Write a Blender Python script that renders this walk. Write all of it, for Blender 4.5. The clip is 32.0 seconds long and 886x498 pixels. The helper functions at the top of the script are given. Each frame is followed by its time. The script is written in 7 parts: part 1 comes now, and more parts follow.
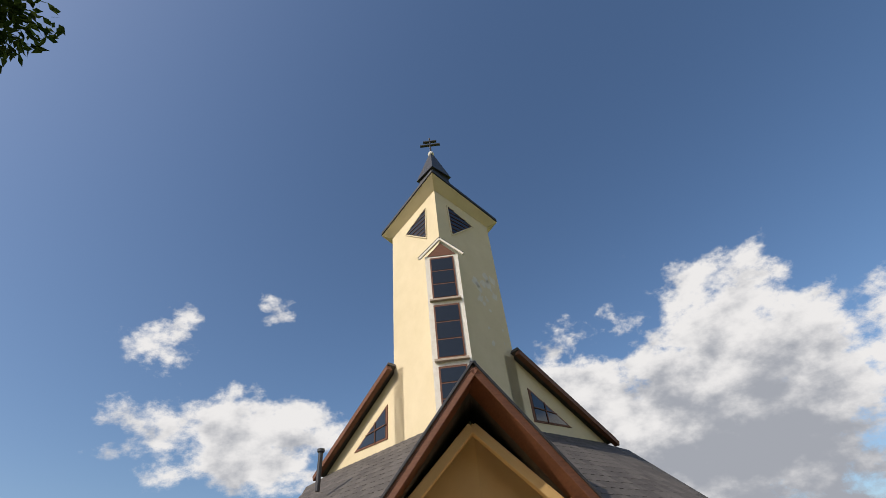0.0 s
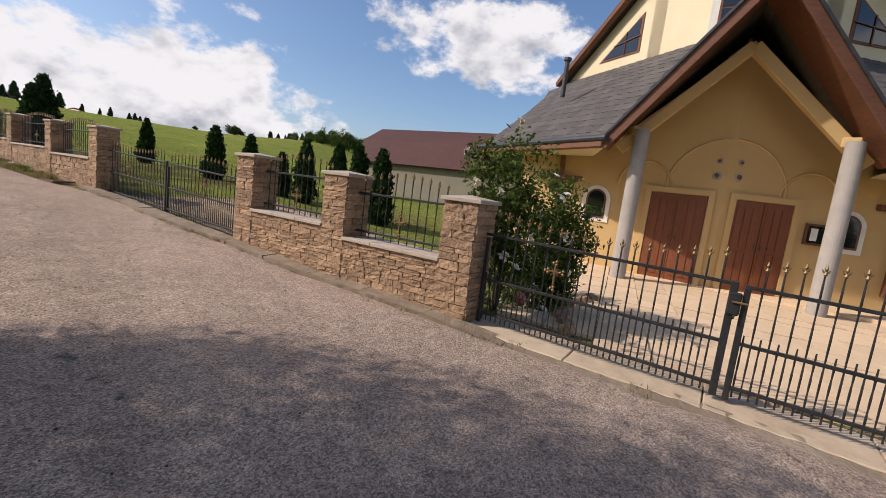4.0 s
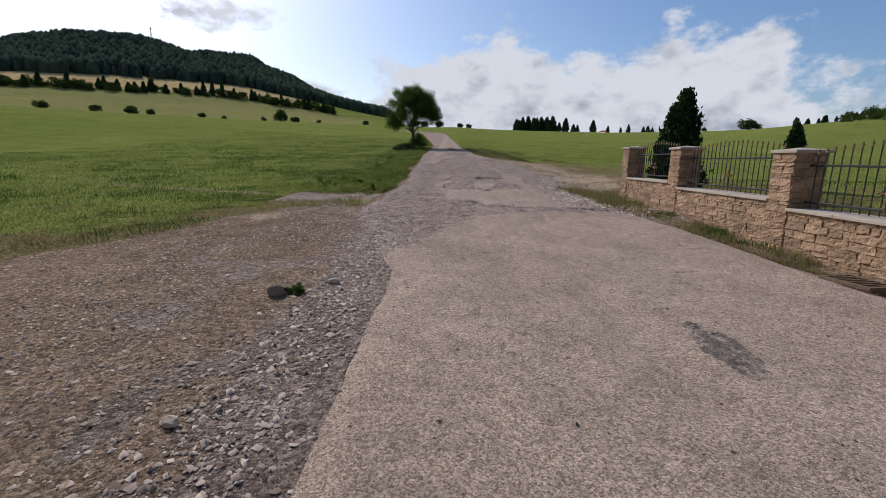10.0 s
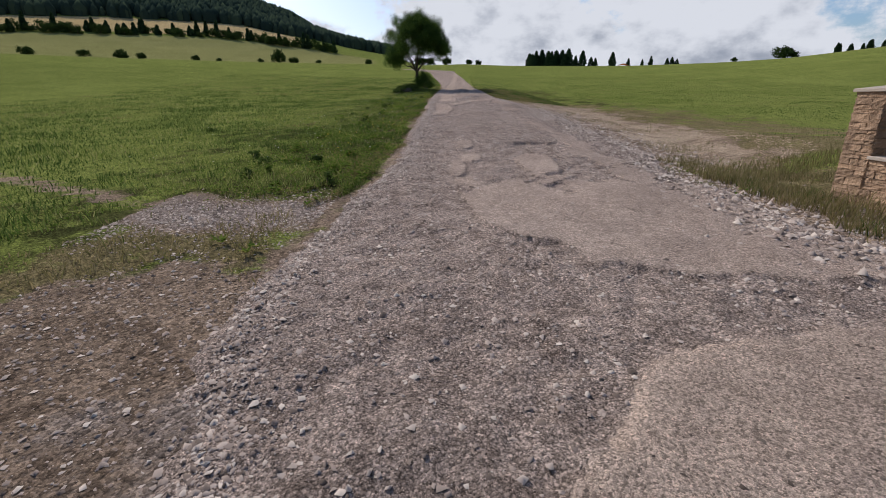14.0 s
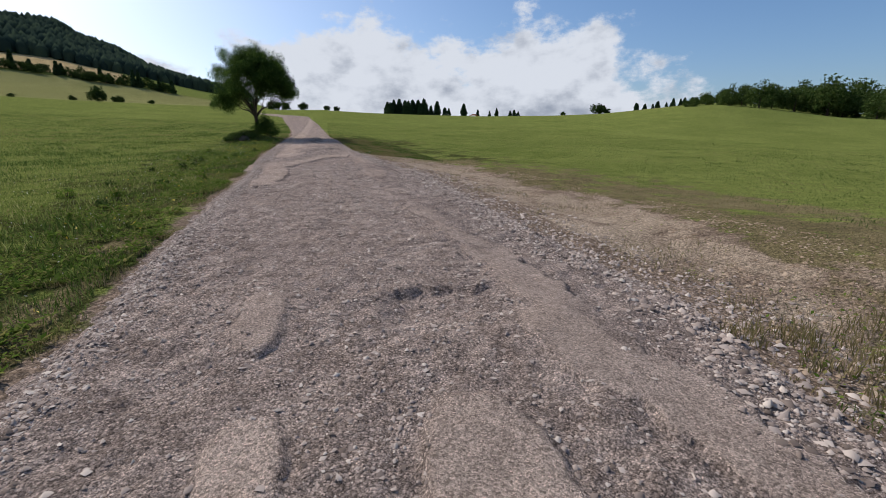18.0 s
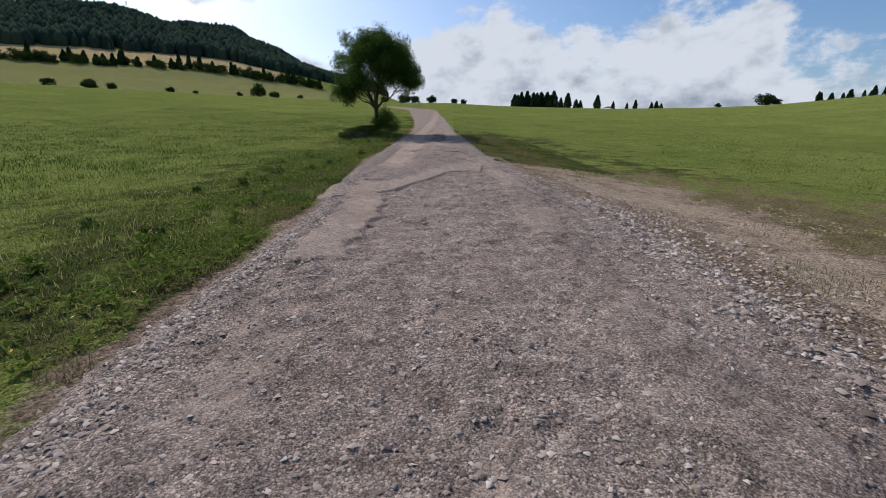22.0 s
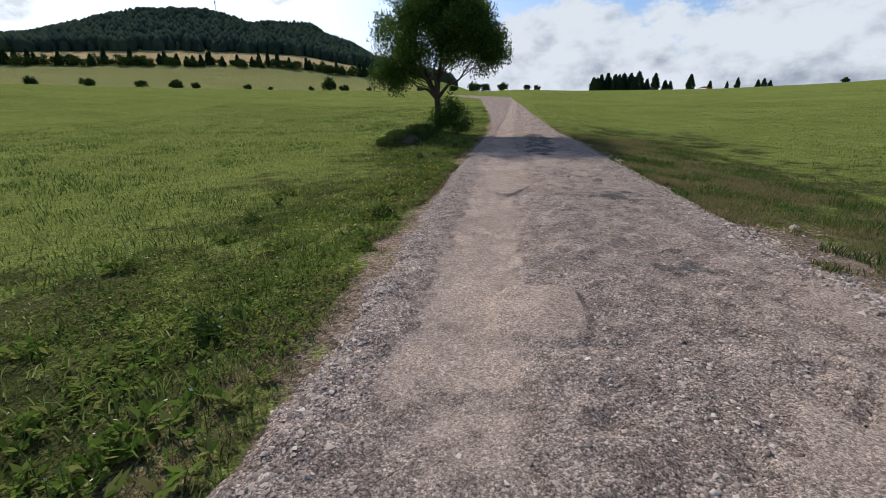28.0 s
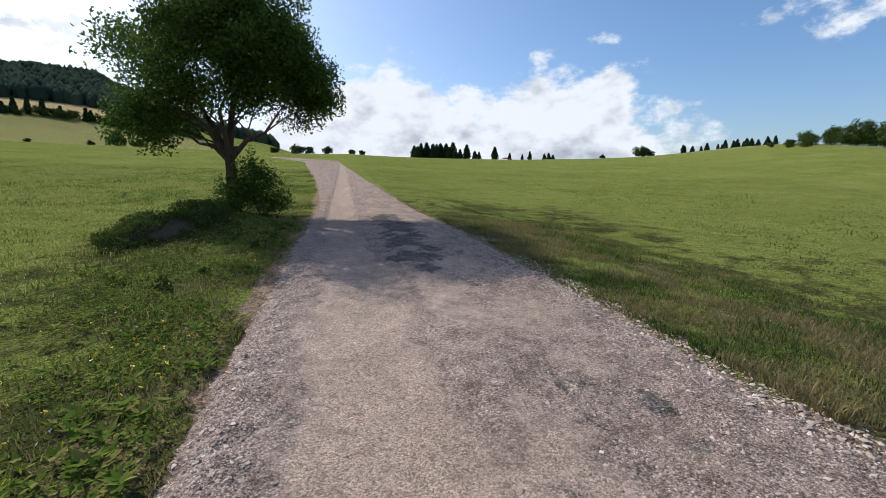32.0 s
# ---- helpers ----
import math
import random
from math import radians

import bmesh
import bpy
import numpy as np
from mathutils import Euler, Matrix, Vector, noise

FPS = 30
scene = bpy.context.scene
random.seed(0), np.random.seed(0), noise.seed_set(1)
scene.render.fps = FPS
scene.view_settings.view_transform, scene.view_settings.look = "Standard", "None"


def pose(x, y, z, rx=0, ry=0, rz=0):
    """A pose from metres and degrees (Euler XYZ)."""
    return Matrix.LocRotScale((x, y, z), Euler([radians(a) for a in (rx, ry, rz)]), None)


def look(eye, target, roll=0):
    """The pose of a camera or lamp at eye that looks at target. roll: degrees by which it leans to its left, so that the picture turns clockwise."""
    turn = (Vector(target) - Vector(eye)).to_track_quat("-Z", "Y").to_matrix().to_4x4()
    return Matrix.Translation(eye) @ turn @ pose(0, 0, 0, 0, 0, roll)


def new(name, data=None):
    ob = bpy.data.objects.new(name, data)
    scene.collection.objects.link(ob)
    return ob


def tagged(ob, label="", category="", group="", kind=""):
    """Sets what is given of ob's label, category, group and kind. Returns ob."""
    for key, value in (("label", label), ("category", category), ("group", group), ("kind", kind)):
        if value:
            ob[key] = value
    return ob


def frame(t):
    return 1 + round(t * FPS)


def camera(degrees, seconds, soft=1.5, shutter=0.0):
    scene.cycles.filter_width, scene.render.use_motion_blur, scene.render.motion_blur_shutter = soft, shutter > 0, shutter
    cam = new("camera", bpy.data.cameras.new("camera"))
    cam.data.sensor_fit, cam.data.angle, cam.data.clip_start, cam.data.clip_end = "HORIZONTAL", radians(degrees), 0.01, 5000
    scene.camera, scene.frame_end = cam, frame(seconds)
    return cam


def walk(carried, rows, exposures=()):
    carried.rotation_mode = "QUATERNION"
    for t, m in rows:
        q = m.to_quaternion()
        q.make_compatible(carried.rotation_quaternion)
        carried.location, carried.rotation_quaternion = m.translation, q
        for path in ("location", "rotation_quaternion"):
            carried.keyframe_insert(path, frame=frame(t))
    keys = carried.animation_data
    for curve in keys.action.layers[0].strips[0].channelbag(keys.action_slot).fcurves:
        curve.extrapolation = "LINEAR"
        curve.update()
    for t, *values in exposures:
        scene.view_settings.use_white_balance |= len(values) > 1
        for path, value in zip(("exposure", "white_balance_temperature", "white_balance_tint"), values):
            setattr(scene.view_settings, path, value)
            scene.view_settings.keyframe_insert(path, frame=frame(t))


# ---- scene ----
LENS = 90.8
cam = camera(LENS, 32.0, 0.7)
PATH = [
    (0.0, pose(-0.148, -0.049, 1.545, 131.48, 4.81, -82.73)),
    (0.5, pose(-0.130, -0.068, 1.591, 125.84, 4.29, -82.46)),
    (1.0, pose(-0.115, -0.090, 1.631, 118.49, 3.27, -82.10)),
    (1.5, pose(-0.116, -0.089, 1.646, 110.57, 1.91, -81.93)),
    (2.0, pose(-0.121, -0.084, 1.651, 100.63, 0.24, -81.89)),
    (2.5, pose(-0.114, -0.087, 1.660, 88.89, -1.29, -81.11)),
    (3.0, pose(-0.108, -0.100, 1.653, 86.30, -2.44, -79.57)),
    (3.5, pose(-0.180, 0.005, 1.641, 85.08, -5.26, -71.64)),
    (4.0, pose(-0.265, 0.297, 1.633, 82.45, -6.94, -57.27)),
    (4.5, pose(-0.225, 0.628, 1.632, 78.38, -4.75, -36.12)),
    (6.5, pose(-0.233, 3.221, 1.826, 74.92, -1.21, -0.76)),
    (7.0, pose(-0.272, 4.002, 1.871, 77.38, -0.76, -0.33)),
    (7.5, pose(-0.380, 4.812, 1.912, 81.50, -1.57, 2.64)),
    (8.0, pose(-0.456, 5.660, 1.934, 77.67, 0.86, 3.26)),
    (8.5, pose(-0.587, 6.484, 1.945, 75.76, -0.79, 4.84)),
    (9.0, pose(-0.690, 7.305, 1.962, 71.89, -0.13, 4.25)),
    (9.5, pose(-0.826, 8.098, 1.999, 76.63, -2.17, 4.85)),
    (10.0, pose(-0.880, 8.930, 2.047, 78.51, -0.58, 1.41)),
    (10.5, pose(-0.879, 9.756, 2.096, 76.83, -0.64, -2.05)),
    (11.0, pose(-0.897, 10.596, 2.161, 72.47, -1.00, -6.53)),
    (11.5, pose(-0.881, 11.392, 2.229, 73.56, -2.77, -5.81)),
    (12.0, pose(-0.959, 12.235, 2.316, 76.26, -1.46, -3.02)),
    (12.5, pose(-0.996, 13.046, 2.352, 74.06, 1.28, 1.02)),
    (13.0, pose(-1.111, 13.899, 2.362, 71.90, 0.88, 2.55)),
    (13.5, pose(-1.189, 14.759, 2.364, 71.12, 0.59, 3.17)),
    (15.5, pose(-1.350, 18.139, 2.507, 75.23, 0.01, -3.48)),
    (16.0, pose(-1.306, 19.013, 2.581, 77.44, -1.22, -6.27)),
    (16.5, pose(-1.173, 19.894, 2.652, 75.38, -0.09, -13.00)),
    (17.0, pose(-0.935, 20.735, 2.692, 72.83, 0.52, -14.13)),
    (17.5, pose(-0.791, 21.613, 2.784, 75.97, 0.42, -14.70)),
    (18.0, pose(-0.577, 22.495, 2.830, 76.55, 0.27, -14.90)),
    (18.5, pose(-0.438, 23.416, 2.842, 74.40, -0.12, -12.78)),
    (19.0, pose(-0.303, 24.277, 2.873, 72.71, 0.36, -9.43)),
    (19.5, pose(-0.323, 25.105, 2.907, 76.36, -1.34, -4.58)),
    (20.0, pose(-0.353, 25.976, 2.942, 74.70, 0.19, -1.39)),
    (20.5, pose(-0.419, 26.861, 2.999, 72.78, 0.21, 1.55)),
    (21.0, pose(-0.463, 27.758, 3.078, 73.84, 0.25, -0.69)),
    (21.5, pose(-0.471, 28.655, 3.155, 76.12, -0.68, 0.10)),
    (22.0, pose(-0.538, 29.581, 3.224, 75.67, -0.48, 0.66)),
    (22.5, pose(-0.585, 30.522, 3.270, 73.76, 0.06, 1.00)),
    (23.0, pose(-0.672, 31.498, 3.336, 74.57, 0.38, 1.15)),
    (23.5, pose(-0.678, 32.431, 3.384, 75.76, 1.12, 0.36)),
    (24.0, pose(-0.666, 33.348, 3.424, 74.30, 1.48, -1.97)),
    (24.5, pose(-0.647, 34.244, 3.464, 72.30, 0.30, -2.47)),
    (25.0, pose(-0.812, 35.126, 3.521, 74.64, -1.50, 2.04)),
    (25.5, pose(-0.996, 35.991, 3.578, 75.65, 0.35, 7.28)),
    (27.5, pose(-1.827, 40.292, 3.801, 75.44, 0.50, 11.38)),
    (28.0, pose(-1.971, 41.205, 3.888, 74.36, 0.96, 9.34)),
    (28.5, pose(-2.183, 42.160, 3.948, 72.52, 0.87, 6.28)),
    (29.0, pose(-2.315, 43.128, 3.991, 73.30, 1.01, 4.74)),
    (29.5, pose(-2.400, 44.097, 4.050, 76.33, 1.98, 2.56)),
    (30.0, pose(-2.420, 45.070, 4.086, 74.46, 2.71, 0.27)),
    (30.5, pose(-2.467, 46.067, 4.129, 72.55, 1.61, 0.68)),
    (31.0, pose(-2.488, 47.041, 4.189, 72.38, 0.42, -0.45)),
    (31.5, pose(-2.568, 47.943, 4.286, 78.36, -1.01, -4.07)),
    (32.0, pose(-2.453, 48.588, 4.349, 81.95, 0.35, -12.60)),
]
walk(cam, PATH, [(0.0, 0.0, 6900, 11), (1.5, 0.0, 6850, 14), (3.0, 0.1, 6900, 16), (4.0, 0.1, 6750, 15), (6.5, 0.31, 7150, 16.5), (7.5, 0.08, 6960, 16.5), (8.0, -0.05, 6690, 15), (9.0, -0.17, 6430, 14), (10.0, -0.28, 6150, 12), (11.0, -0.3, 6140, 13), (12.0, -0.25, 6030, 11.5), (13.0, -0.24, 6200, 12.5), (14.5, -0.2, 6190, 11.5),
                 (16.5, -0.15, 6040, 10.5), (18.0, -0.2, 6110, 10.5), (19.0, -0.14, 6110, 11), (20.0, -0.2, 6090, 10.5), (22.0, -0.24, 5990, 10), (23.0, -0.06, 5990, 10), (24.0, -0.17, 6030, 10), (25.0, 0.03, 6040, 10), (28.0, -0.1, 6060, 8.5), (29.0, 0.06, 6060, 10), (30.0, 0.0, 6070, 9.5), (31.0, 0.25, 6170, 11.5), (32.0, 0.15, 6160, 9.5)])

# ---- sky and sun: late summer sun ahead and to the left of the road ----
SUN_EL, SUN_AZ = 38.0, -39.0
world = bpy.data.worlds.new("sky")
scene.world = world
world.use_nodes = True
WN, WL = world.node_tree.nodes, world.node_tree.links
WN.clear()


def wnode(kind, **values):
    n = WN.new(kind)
    for k, v in values.items():
        n.inputs[int(k[1:])].default_value = v
    return n


def wmath(op, a, b=None, clamp=False):
    n = WN.new("ShaderNodeMath")
    n.operation, n.use_clamp = op, clamp
    for i, v in enumerate((a, b)):
        if v is None:
            continue
        if isinstance(v, (int, float)):
            n.inputs[i].default_value = v
        else:
            WL.new(v, n.inputs[i])
    return n.outputs[0]


def wsmooth(v, lo, hi):
    n = WN.new("ShaderNodeMapRange")
    n.interpolation_type = "SMOOTHSTEP"
    WL.new(v, n.inputs[0])
    n.inputs[1].default_value, n.inputs[2].default_value = lo, hi
    return n.outputs[0]


sky = WN.new("ShaderNodeTexSky")
sky.sky_type, sky.sun_disc = "NISHITA", False
sky.sun_elevation, sky.sun_rotation = radians(SUN_EL), radians(SUN_AZ)
sky.altitude, sky.air_density, sky.dust_density, sky.ozone_density = 600, 1.0, 2.8, 2.8
way = WN.new("ShaderNodeTexCoord").outputs["Generated"]
sep = WN.new("ShaderNodeSeparateXYZ")
WL.new(way, sep.inputs[0])
turn_az = wmath("ARCTAN2", sep.outputs[0], sep.outputs[1])
lift_el = wmath("ARCSINE", sep.outputs[2])
flat = WN.new("ShaderNodeCombineXYZ")
WL.new(turn_az, flat.inputs[0])
WL.new(wmath("MULTIPLY", lift_el, 1.5), flat.inputs[1])
flat.inputs[2].default_value = 3.7


def wnoise(scale, detail, rough, shift):
    mp = WN.new("ShaderNodeMapping")
    mp.inputs[1].default_value = (shift, shift * 0.7, shift)
    WL.new(flat.outputs[0], mp.inputs[0])
    n = WN.new("ShaderNodeTexNoise")
    n.inputs["Scale"].default_value, n.inputs["Detail"].default_value, n.inputs["Roughness"].default_value = scale, detail, rough
    WL.new(mp.outputs[0], n.inputs[0])
    return n.outputs[0]


big, fine, lumps = wnoise(2.6, 3.0, 0.5, 1.9), wnoise(9.0, 10.0, 0.62, 0.4), wnoise(10.0, 7.0, 0.55, 2.2)
# heaps of fair-weather cumulus round the horizon: azimuth, height, half width, half height in degrees, density, greyness
HEAPS = [(8, 3, 24, 12, 1, 0.8), (26, 3.5, 18.5, 11.5, 1, 0.8), (-17, 6, 9, 4, 0.45, 0.8), (50, 16.5, 6, 2.2, 0.4, 0.8), (33, 16.5, 5, 1.8, 0.3, 0.8), (60, 18, 17, 7, 0.66, 0.9), (48, 27, 8, 7, 0.22, 0.8), (61, 33, 5, 6, 0.16, 0.8), (103, 19, 10, 12, 0.7, 1.2), (118, 15, 17, 19, 0.85, 2.0), (140, 12, 14, 13, 0.8, 2.0), (165, 10, 22, 12, 0.8, 1.6), (-150, 9, 30, 10, 0.8, 0.8), (-95, 10, 26, 9, 0.8, 0.8), (-27, 15, 11, 3, 0.3, 0.8), (-58, 13, 16, 5, 0.5, 0.8)]
heap, bottom = None, None
for a0, e0, w0_, h0_, amp, dim in HEAPS:
    du = wmath("DIVIDE", wmath("SUBTRACT", turn_az, radians(a0)), radians(w0_))
    dv = wmath("DIVIDE", wmath("SUBTRACT", lift_el, radians(e0)), radians(h0_))
    f = wmath("SUBTRACT", amp, wmath("ADD", wmath("MULTIPLY", du, du), wmath("MULTIPLY", dv, dv)))
    g = wmath("MULTIPLY", wmath("MAXIMUM", f, 0.0), wmath("SUBTRACT", 0.5 * dim, wmath("MULTIPLY", dv, 0.7 * dim)))
    f = wmath("MAXIMUM", f, -0.9)
    heap = f if heap is None else wmath("MAXIMUM", heap, f)
    bottom = g if bottom is None else wmath("MAXIMUM", bottom, g)
cover = wmath("ADD", wmath("MULTIPLY", heap, 0.5), wmath("ADD", wmath("MULTIPLY", wmath("SUBTRACT", fine, 0.5), 1.25), wmath("MULTIPLY", wmath("SUBTRACT", big, 0.5), 0.55)))
mask = wsmooth(cover, -0.01, 0.20)
core = wsmooth(wmath("ADD", bottom, wmath("MULTIPLY", wmath("SUBTRACT", lumps, 0.5), 3.0)), 0.0, 1.0)
tone = WN.new("ShaderNodeMixRGB")
WL.new(core, tone.inputs[0])
tone.inputs[1].default_value, tone.inputs[2].default_value = (0.97, 0.99, 1.03, 1), (0.42, 0.46, 0.54, 1)
bg_sky, bg_cloud = WN.new("ShaderNodeBackground"), WN.new("ShaderNodeBackground")
rich = WN.new("ShaderNodeHueSaturation")
rich.inputs["Saturation"].default_value = 1.12
WL.new(sky.outputs[0], rich.inputs["Color"])
WL.new(rich.outputs[0], bg_sky.inputs[0])
WL.new(tone.outputs[0], bg_cloud.inputs[0])
bg_sky.inputs[1].default_value, bg_cloud.inputs[1].default_value = 0.14, 0.84
mixer, out = WN.new("ShaderNodeMixShader"), WN.new("ShaderNodeOutputWorld")
WL.new(mask, mixer.inputs[0])
WL.new(bg_sky.outputs[0], mixer.inputs[1])
WL.new(bg_cloud.outputs[0], mixer.inputs[2])
WL.new(mixer.outputs[0], out.inputs[0])

sun = new("sun", bpy.data.lights.new("sun", "SUN"))
sun.data.energy, sun.data.angle, sun.data.color = 3.75, radians(0.6), (1.0, 0.93, 0.845)
az, el = radians(SUN_AZ), radians(SUN_EL)
sun.matrix_world = look((math.sin(az) * math.cos(el) * 60, 30 + math.cos(az) * math.cos(el) * 60, math.sin(el) * 60), (0, 30, 0))


# ---- materials ----
def node(m, kind):
    return m.node_tree.nodes.new(kind)


def surface(name, tones, scale=3.0, rough=0.85, bump=0.3, bump_scale=None, metal=0.0, blotch=0.0, detail=6.0, random_tint=0.0, stretch=(1, 1, 1), distance=0.01, placed=False):
    """A surface whose colour wanders between tones by noise, with fine relief; blotch adds a second, larger scale."""
    m = bpy.data.materials.new(name)
    m.use_nodes = True
    L, bs = m.node_tree.links, m.node_tree.nodes["Principled BSDF"]
    co, mp = node(m, "ShaderNodeTexCoord"), node(m, "ShaderNodeMapping")
    mp.inputs[3].default_value = stretch
    L.new(node(m, "ShaderNodeNewGeometry").outputs["Position"] if placed else co.outputs["Object"], mp.inputs[0])
    nz, ramp = node(m, "ShaderNodeTexNoise"), node(m, "ShaderNodeValToRGB")
    nz.inputs["Scale"].default_value, nz.inputs["Detail"].default_value, nz.inputs["Roughness"].default_value = scale, detail, 0.65
    L.new(mp.outputs[0], nz.inputs[0])
    value = nz.outputs[0]
    if blotch:
        wide, mix = node(m, "ShaderNodeTexNoise"), node(m, "ShaderNodeMix")
        wide.inputs["Scale"].default_value, wide.inputs["Detail"].default_value = scale * 0.11, 4
        L.new(mp.outputs[0], wide.inputs[0])
        mix.inputs[0].default_value = blotch
        L.new(nz.outputs[0], mix.inputs[2])
        L.new(wide.outputs[0], mix.inputs[3])
        value = mix.outputs[0]
    els = ramp.color_ramp.elements
    while len(els) < len(tones):
        els.new(0.5)
    for i, c in enumerate(tones):
        els[i].position = 0.3 + 0.4 * i / max(1, len(tones) - 1)
        els[i].color = (*c, 1)
    L.new(value, ramp.inputs[0])
    colour = ramp.outputs[0]
    if random_tint:
        info, hsv, mr = node(m, "ShaderNodeObjectInfo"), node(m, "ShaderNodeHueSaturation"), node(m, "ShaderNodeMapRange")
        L.new(info.outputs["Random"], mr.inputs[0])
        mr.inputs[3].default_value, mr.inputs[4].default_value = 1 - random_tint, 1 + random_tint
        L.new(mr.outputs[0], hsv.inputs["Value"])
        L.new(colour, hsv.inputs["Color"])
        colour = hsv.outputs[0]
    L.new(colour, bs.inputs["Base Color"])
    bs.inputs["Roughness"].default_value, bs.inputs["Metallic"].default_value = rough, metal
    if bump:
        bn, bz = node(m, "ShaderNodeBump"), node(m, "ShaderNodeTexNoise")
        bz.inputs["Scale"].default_value, bz.inputs["Detail"].default_value = bump_scale or scale * 4, 6
        L.new(mp.outputs[0], bz.inputs[0])
        L.new(bz.outputs[0], bn.inputs["Height"])
        bn.inputs["Strength"].default_value, bn.inputs["Distance"].default_value = bump, distance
        L.new(bn.outputs[0], bs.inputs["Normal"])
    return m


def leaf_surface(name, tones, back=0.35):
    """Leaves: the colour changes from leaf to leaf, and light shines through a little."""
    m = bpy.data.materials.new(name)
    m.use_nodes = True
    L, bs = m.node_tree.links, m.node_tree.nodes["Principled BSDF"]
    geo, ramp = node(m, "ShaderNodeNewGeometry"), node(m, "ShaderNodeValToRGB")
    els = ramp.color_ramp.elements
    while len(els) < len(tones):
        els.new(0.5)
    for i, c in enumerate(tones):
        els[i].position, els[i].color = i / max(1, len(tones) - 1), (*c, 1)
    L.new(geo.outputs["Random Per Island"], ramp.inputs[0])
    L.new(ramp.outputs[0], bs.inputs["Base Color"])
    bs.inputs["Roughness"].default_value, bs.inputs["Specular IOR Level"].default_value = 0.8, 0.0
    tr, mx = node(m, "ShaderNodeBsdfTranslucent"), node(m, "ShaderNodeMixShader")
    L.new(ramp.outputs[0], tr.inputs[0])
    mx.inputs[0].default_value = back
    L.new(bs.outputs[0], mx.inputs[1])
    L.new(tr.outputs[0], mx.inputs[2])
    L.new(mx.outputs[0], m.node_tree.nodes["Material Output"].inputs[0])
    return m


def ground_material(name, bands, bump_scale, bump, distance, rough=0.95, grains=(), depth=0.0):
    """bands: (attribute or '', dark tone, light tone, noise scale), each laid over the last where its attribute is high; ragged edges."""
    m = bpy.data.materials.new(name)
    m.use_nodes = True
    L, bs = m.node_tree.links, m.node_tree.nodes["Principled BSDF"]
    pos = node(m, "ShaderNodeTexCoord").outputs["Object"]

    def nz(scale, detail=6, rgh=0.65):
        n = node(m, "ShaderNodeTexNoise")
        n.inputs["Scale"].default_value, n.inputs["Detail"].default_value, n.inputs["Roughness"].default_value = scale, detail, rgh
        L.new(pos, n.inputs[0])
        return n.outputs[0]

    ragged = nz(1.3, 8, 0.75)
    colour = None
    for attr, a, b, scale in bands:
        f1, f2, mx = nz(scale), nz(scale * 0.09, 3), node(m, "ShaderNodeMix")
        mx.inputs[0].default_value = 0.42
        L.new(f1, mx.inputs[2])
        L.new(f2, mx.inputs[3])
        r = node(m, "ShaderNodeValToRGB")
        r.color_ramp.elements[0].position, r.color_ramp.elements[1].position = 0.33, 0.67
        r.color_ramp.elements[0].color, r.color_ramp.elements[1].color = (*a, 1), (*b, 1)
        L.new(mx.outputs[0], r.inputs[0])
        if not attr:
            colour = r.outputs[0]
            continue
        at = node(m, "ShaderNodeAttribute")
        at.attribute_name = attr
        ad, ms, lay = node(m, "ShaderNodeMath"), node(m, "ShaderNodeMapRange"), node(m, "ShaderNodeMixRGB")
        L.new(at.outputs["Fac"], ad.inputs[0])
        L.new(ragged, ad.inputs[1])
        ms.interpolation_type = "SMOOTHSTEP"
        ms.inputs[1].default_value, ms.inputs[2].default_value = 0.93, 1.10
        L.new(ad.outputs[0], ms.inputs[0])
        L.new(ms.outputs[0], lay.inputs[0])
        L.new(colour, lay.inputs[1])
        L.new(r.outputs[0], lay.inputs[2])
        colour = lay.outputs[0]
    bn = node(m, "ShaderNodeBump")
    L.new(nz(bump_scale, 8, 0.7), bn.inputs["Height"])
    bn.inputs["Strength"].default_value, bn.inputs["Distance"].default_value = bump, distance
    normal = bn.outputs[0]
    # single grains: each cell has a tone of its own and stands up a little
    for scale, lo, hi in grains:
        vo, sp, mr, mul, b2 = node(m, "ShaderNodeTexVoronoi"), node(m, "ShaderNodeSeparateColor"), node(m, "ShaderNodeMapRange"), node(m, "ShaderNodeMixRGB"), node(m, "ShaderNodeBump")
        vo.inputs["Scale"].default_value = scale
        L.new(pos, vo.inputs["Vector"])
        L.new(vo.outputs["Color"], sp.inputs[0])
        L.new(sp.outputs[0], mr.inputs[0])
        mr.inputs[3].default_value, mr.inputs[4].default_value = lo, hi
        mul.blend_type = "MULTIPLY"
        mul.inputs[0].default_value = 1.0
        L.new(colour, mul.inputs[1])
        L.new(mr.outputs[0], mul.inputs[2])
        colour = mul.outputs[0]
        b2.invert = True
        b2.inputs["Strength"].default_value, b2.inputs["Distance"].default_value = 0.8, depth * 30 / scale
        L.new(vo.outputs["Distance"], b2.inputs["Height"])
        L.new(normal, b2.inputs["Normal"])
        normal = b2.outputs[0]
    L.new(colour, bs.inputs["Base Color"])
    bs.inputs["Roughness"].default_value = rough
    bs.inputs["Specular IOR Level"].default_value = 0.0
    L.new(normal, bs.inputs["Normal"])
    return m


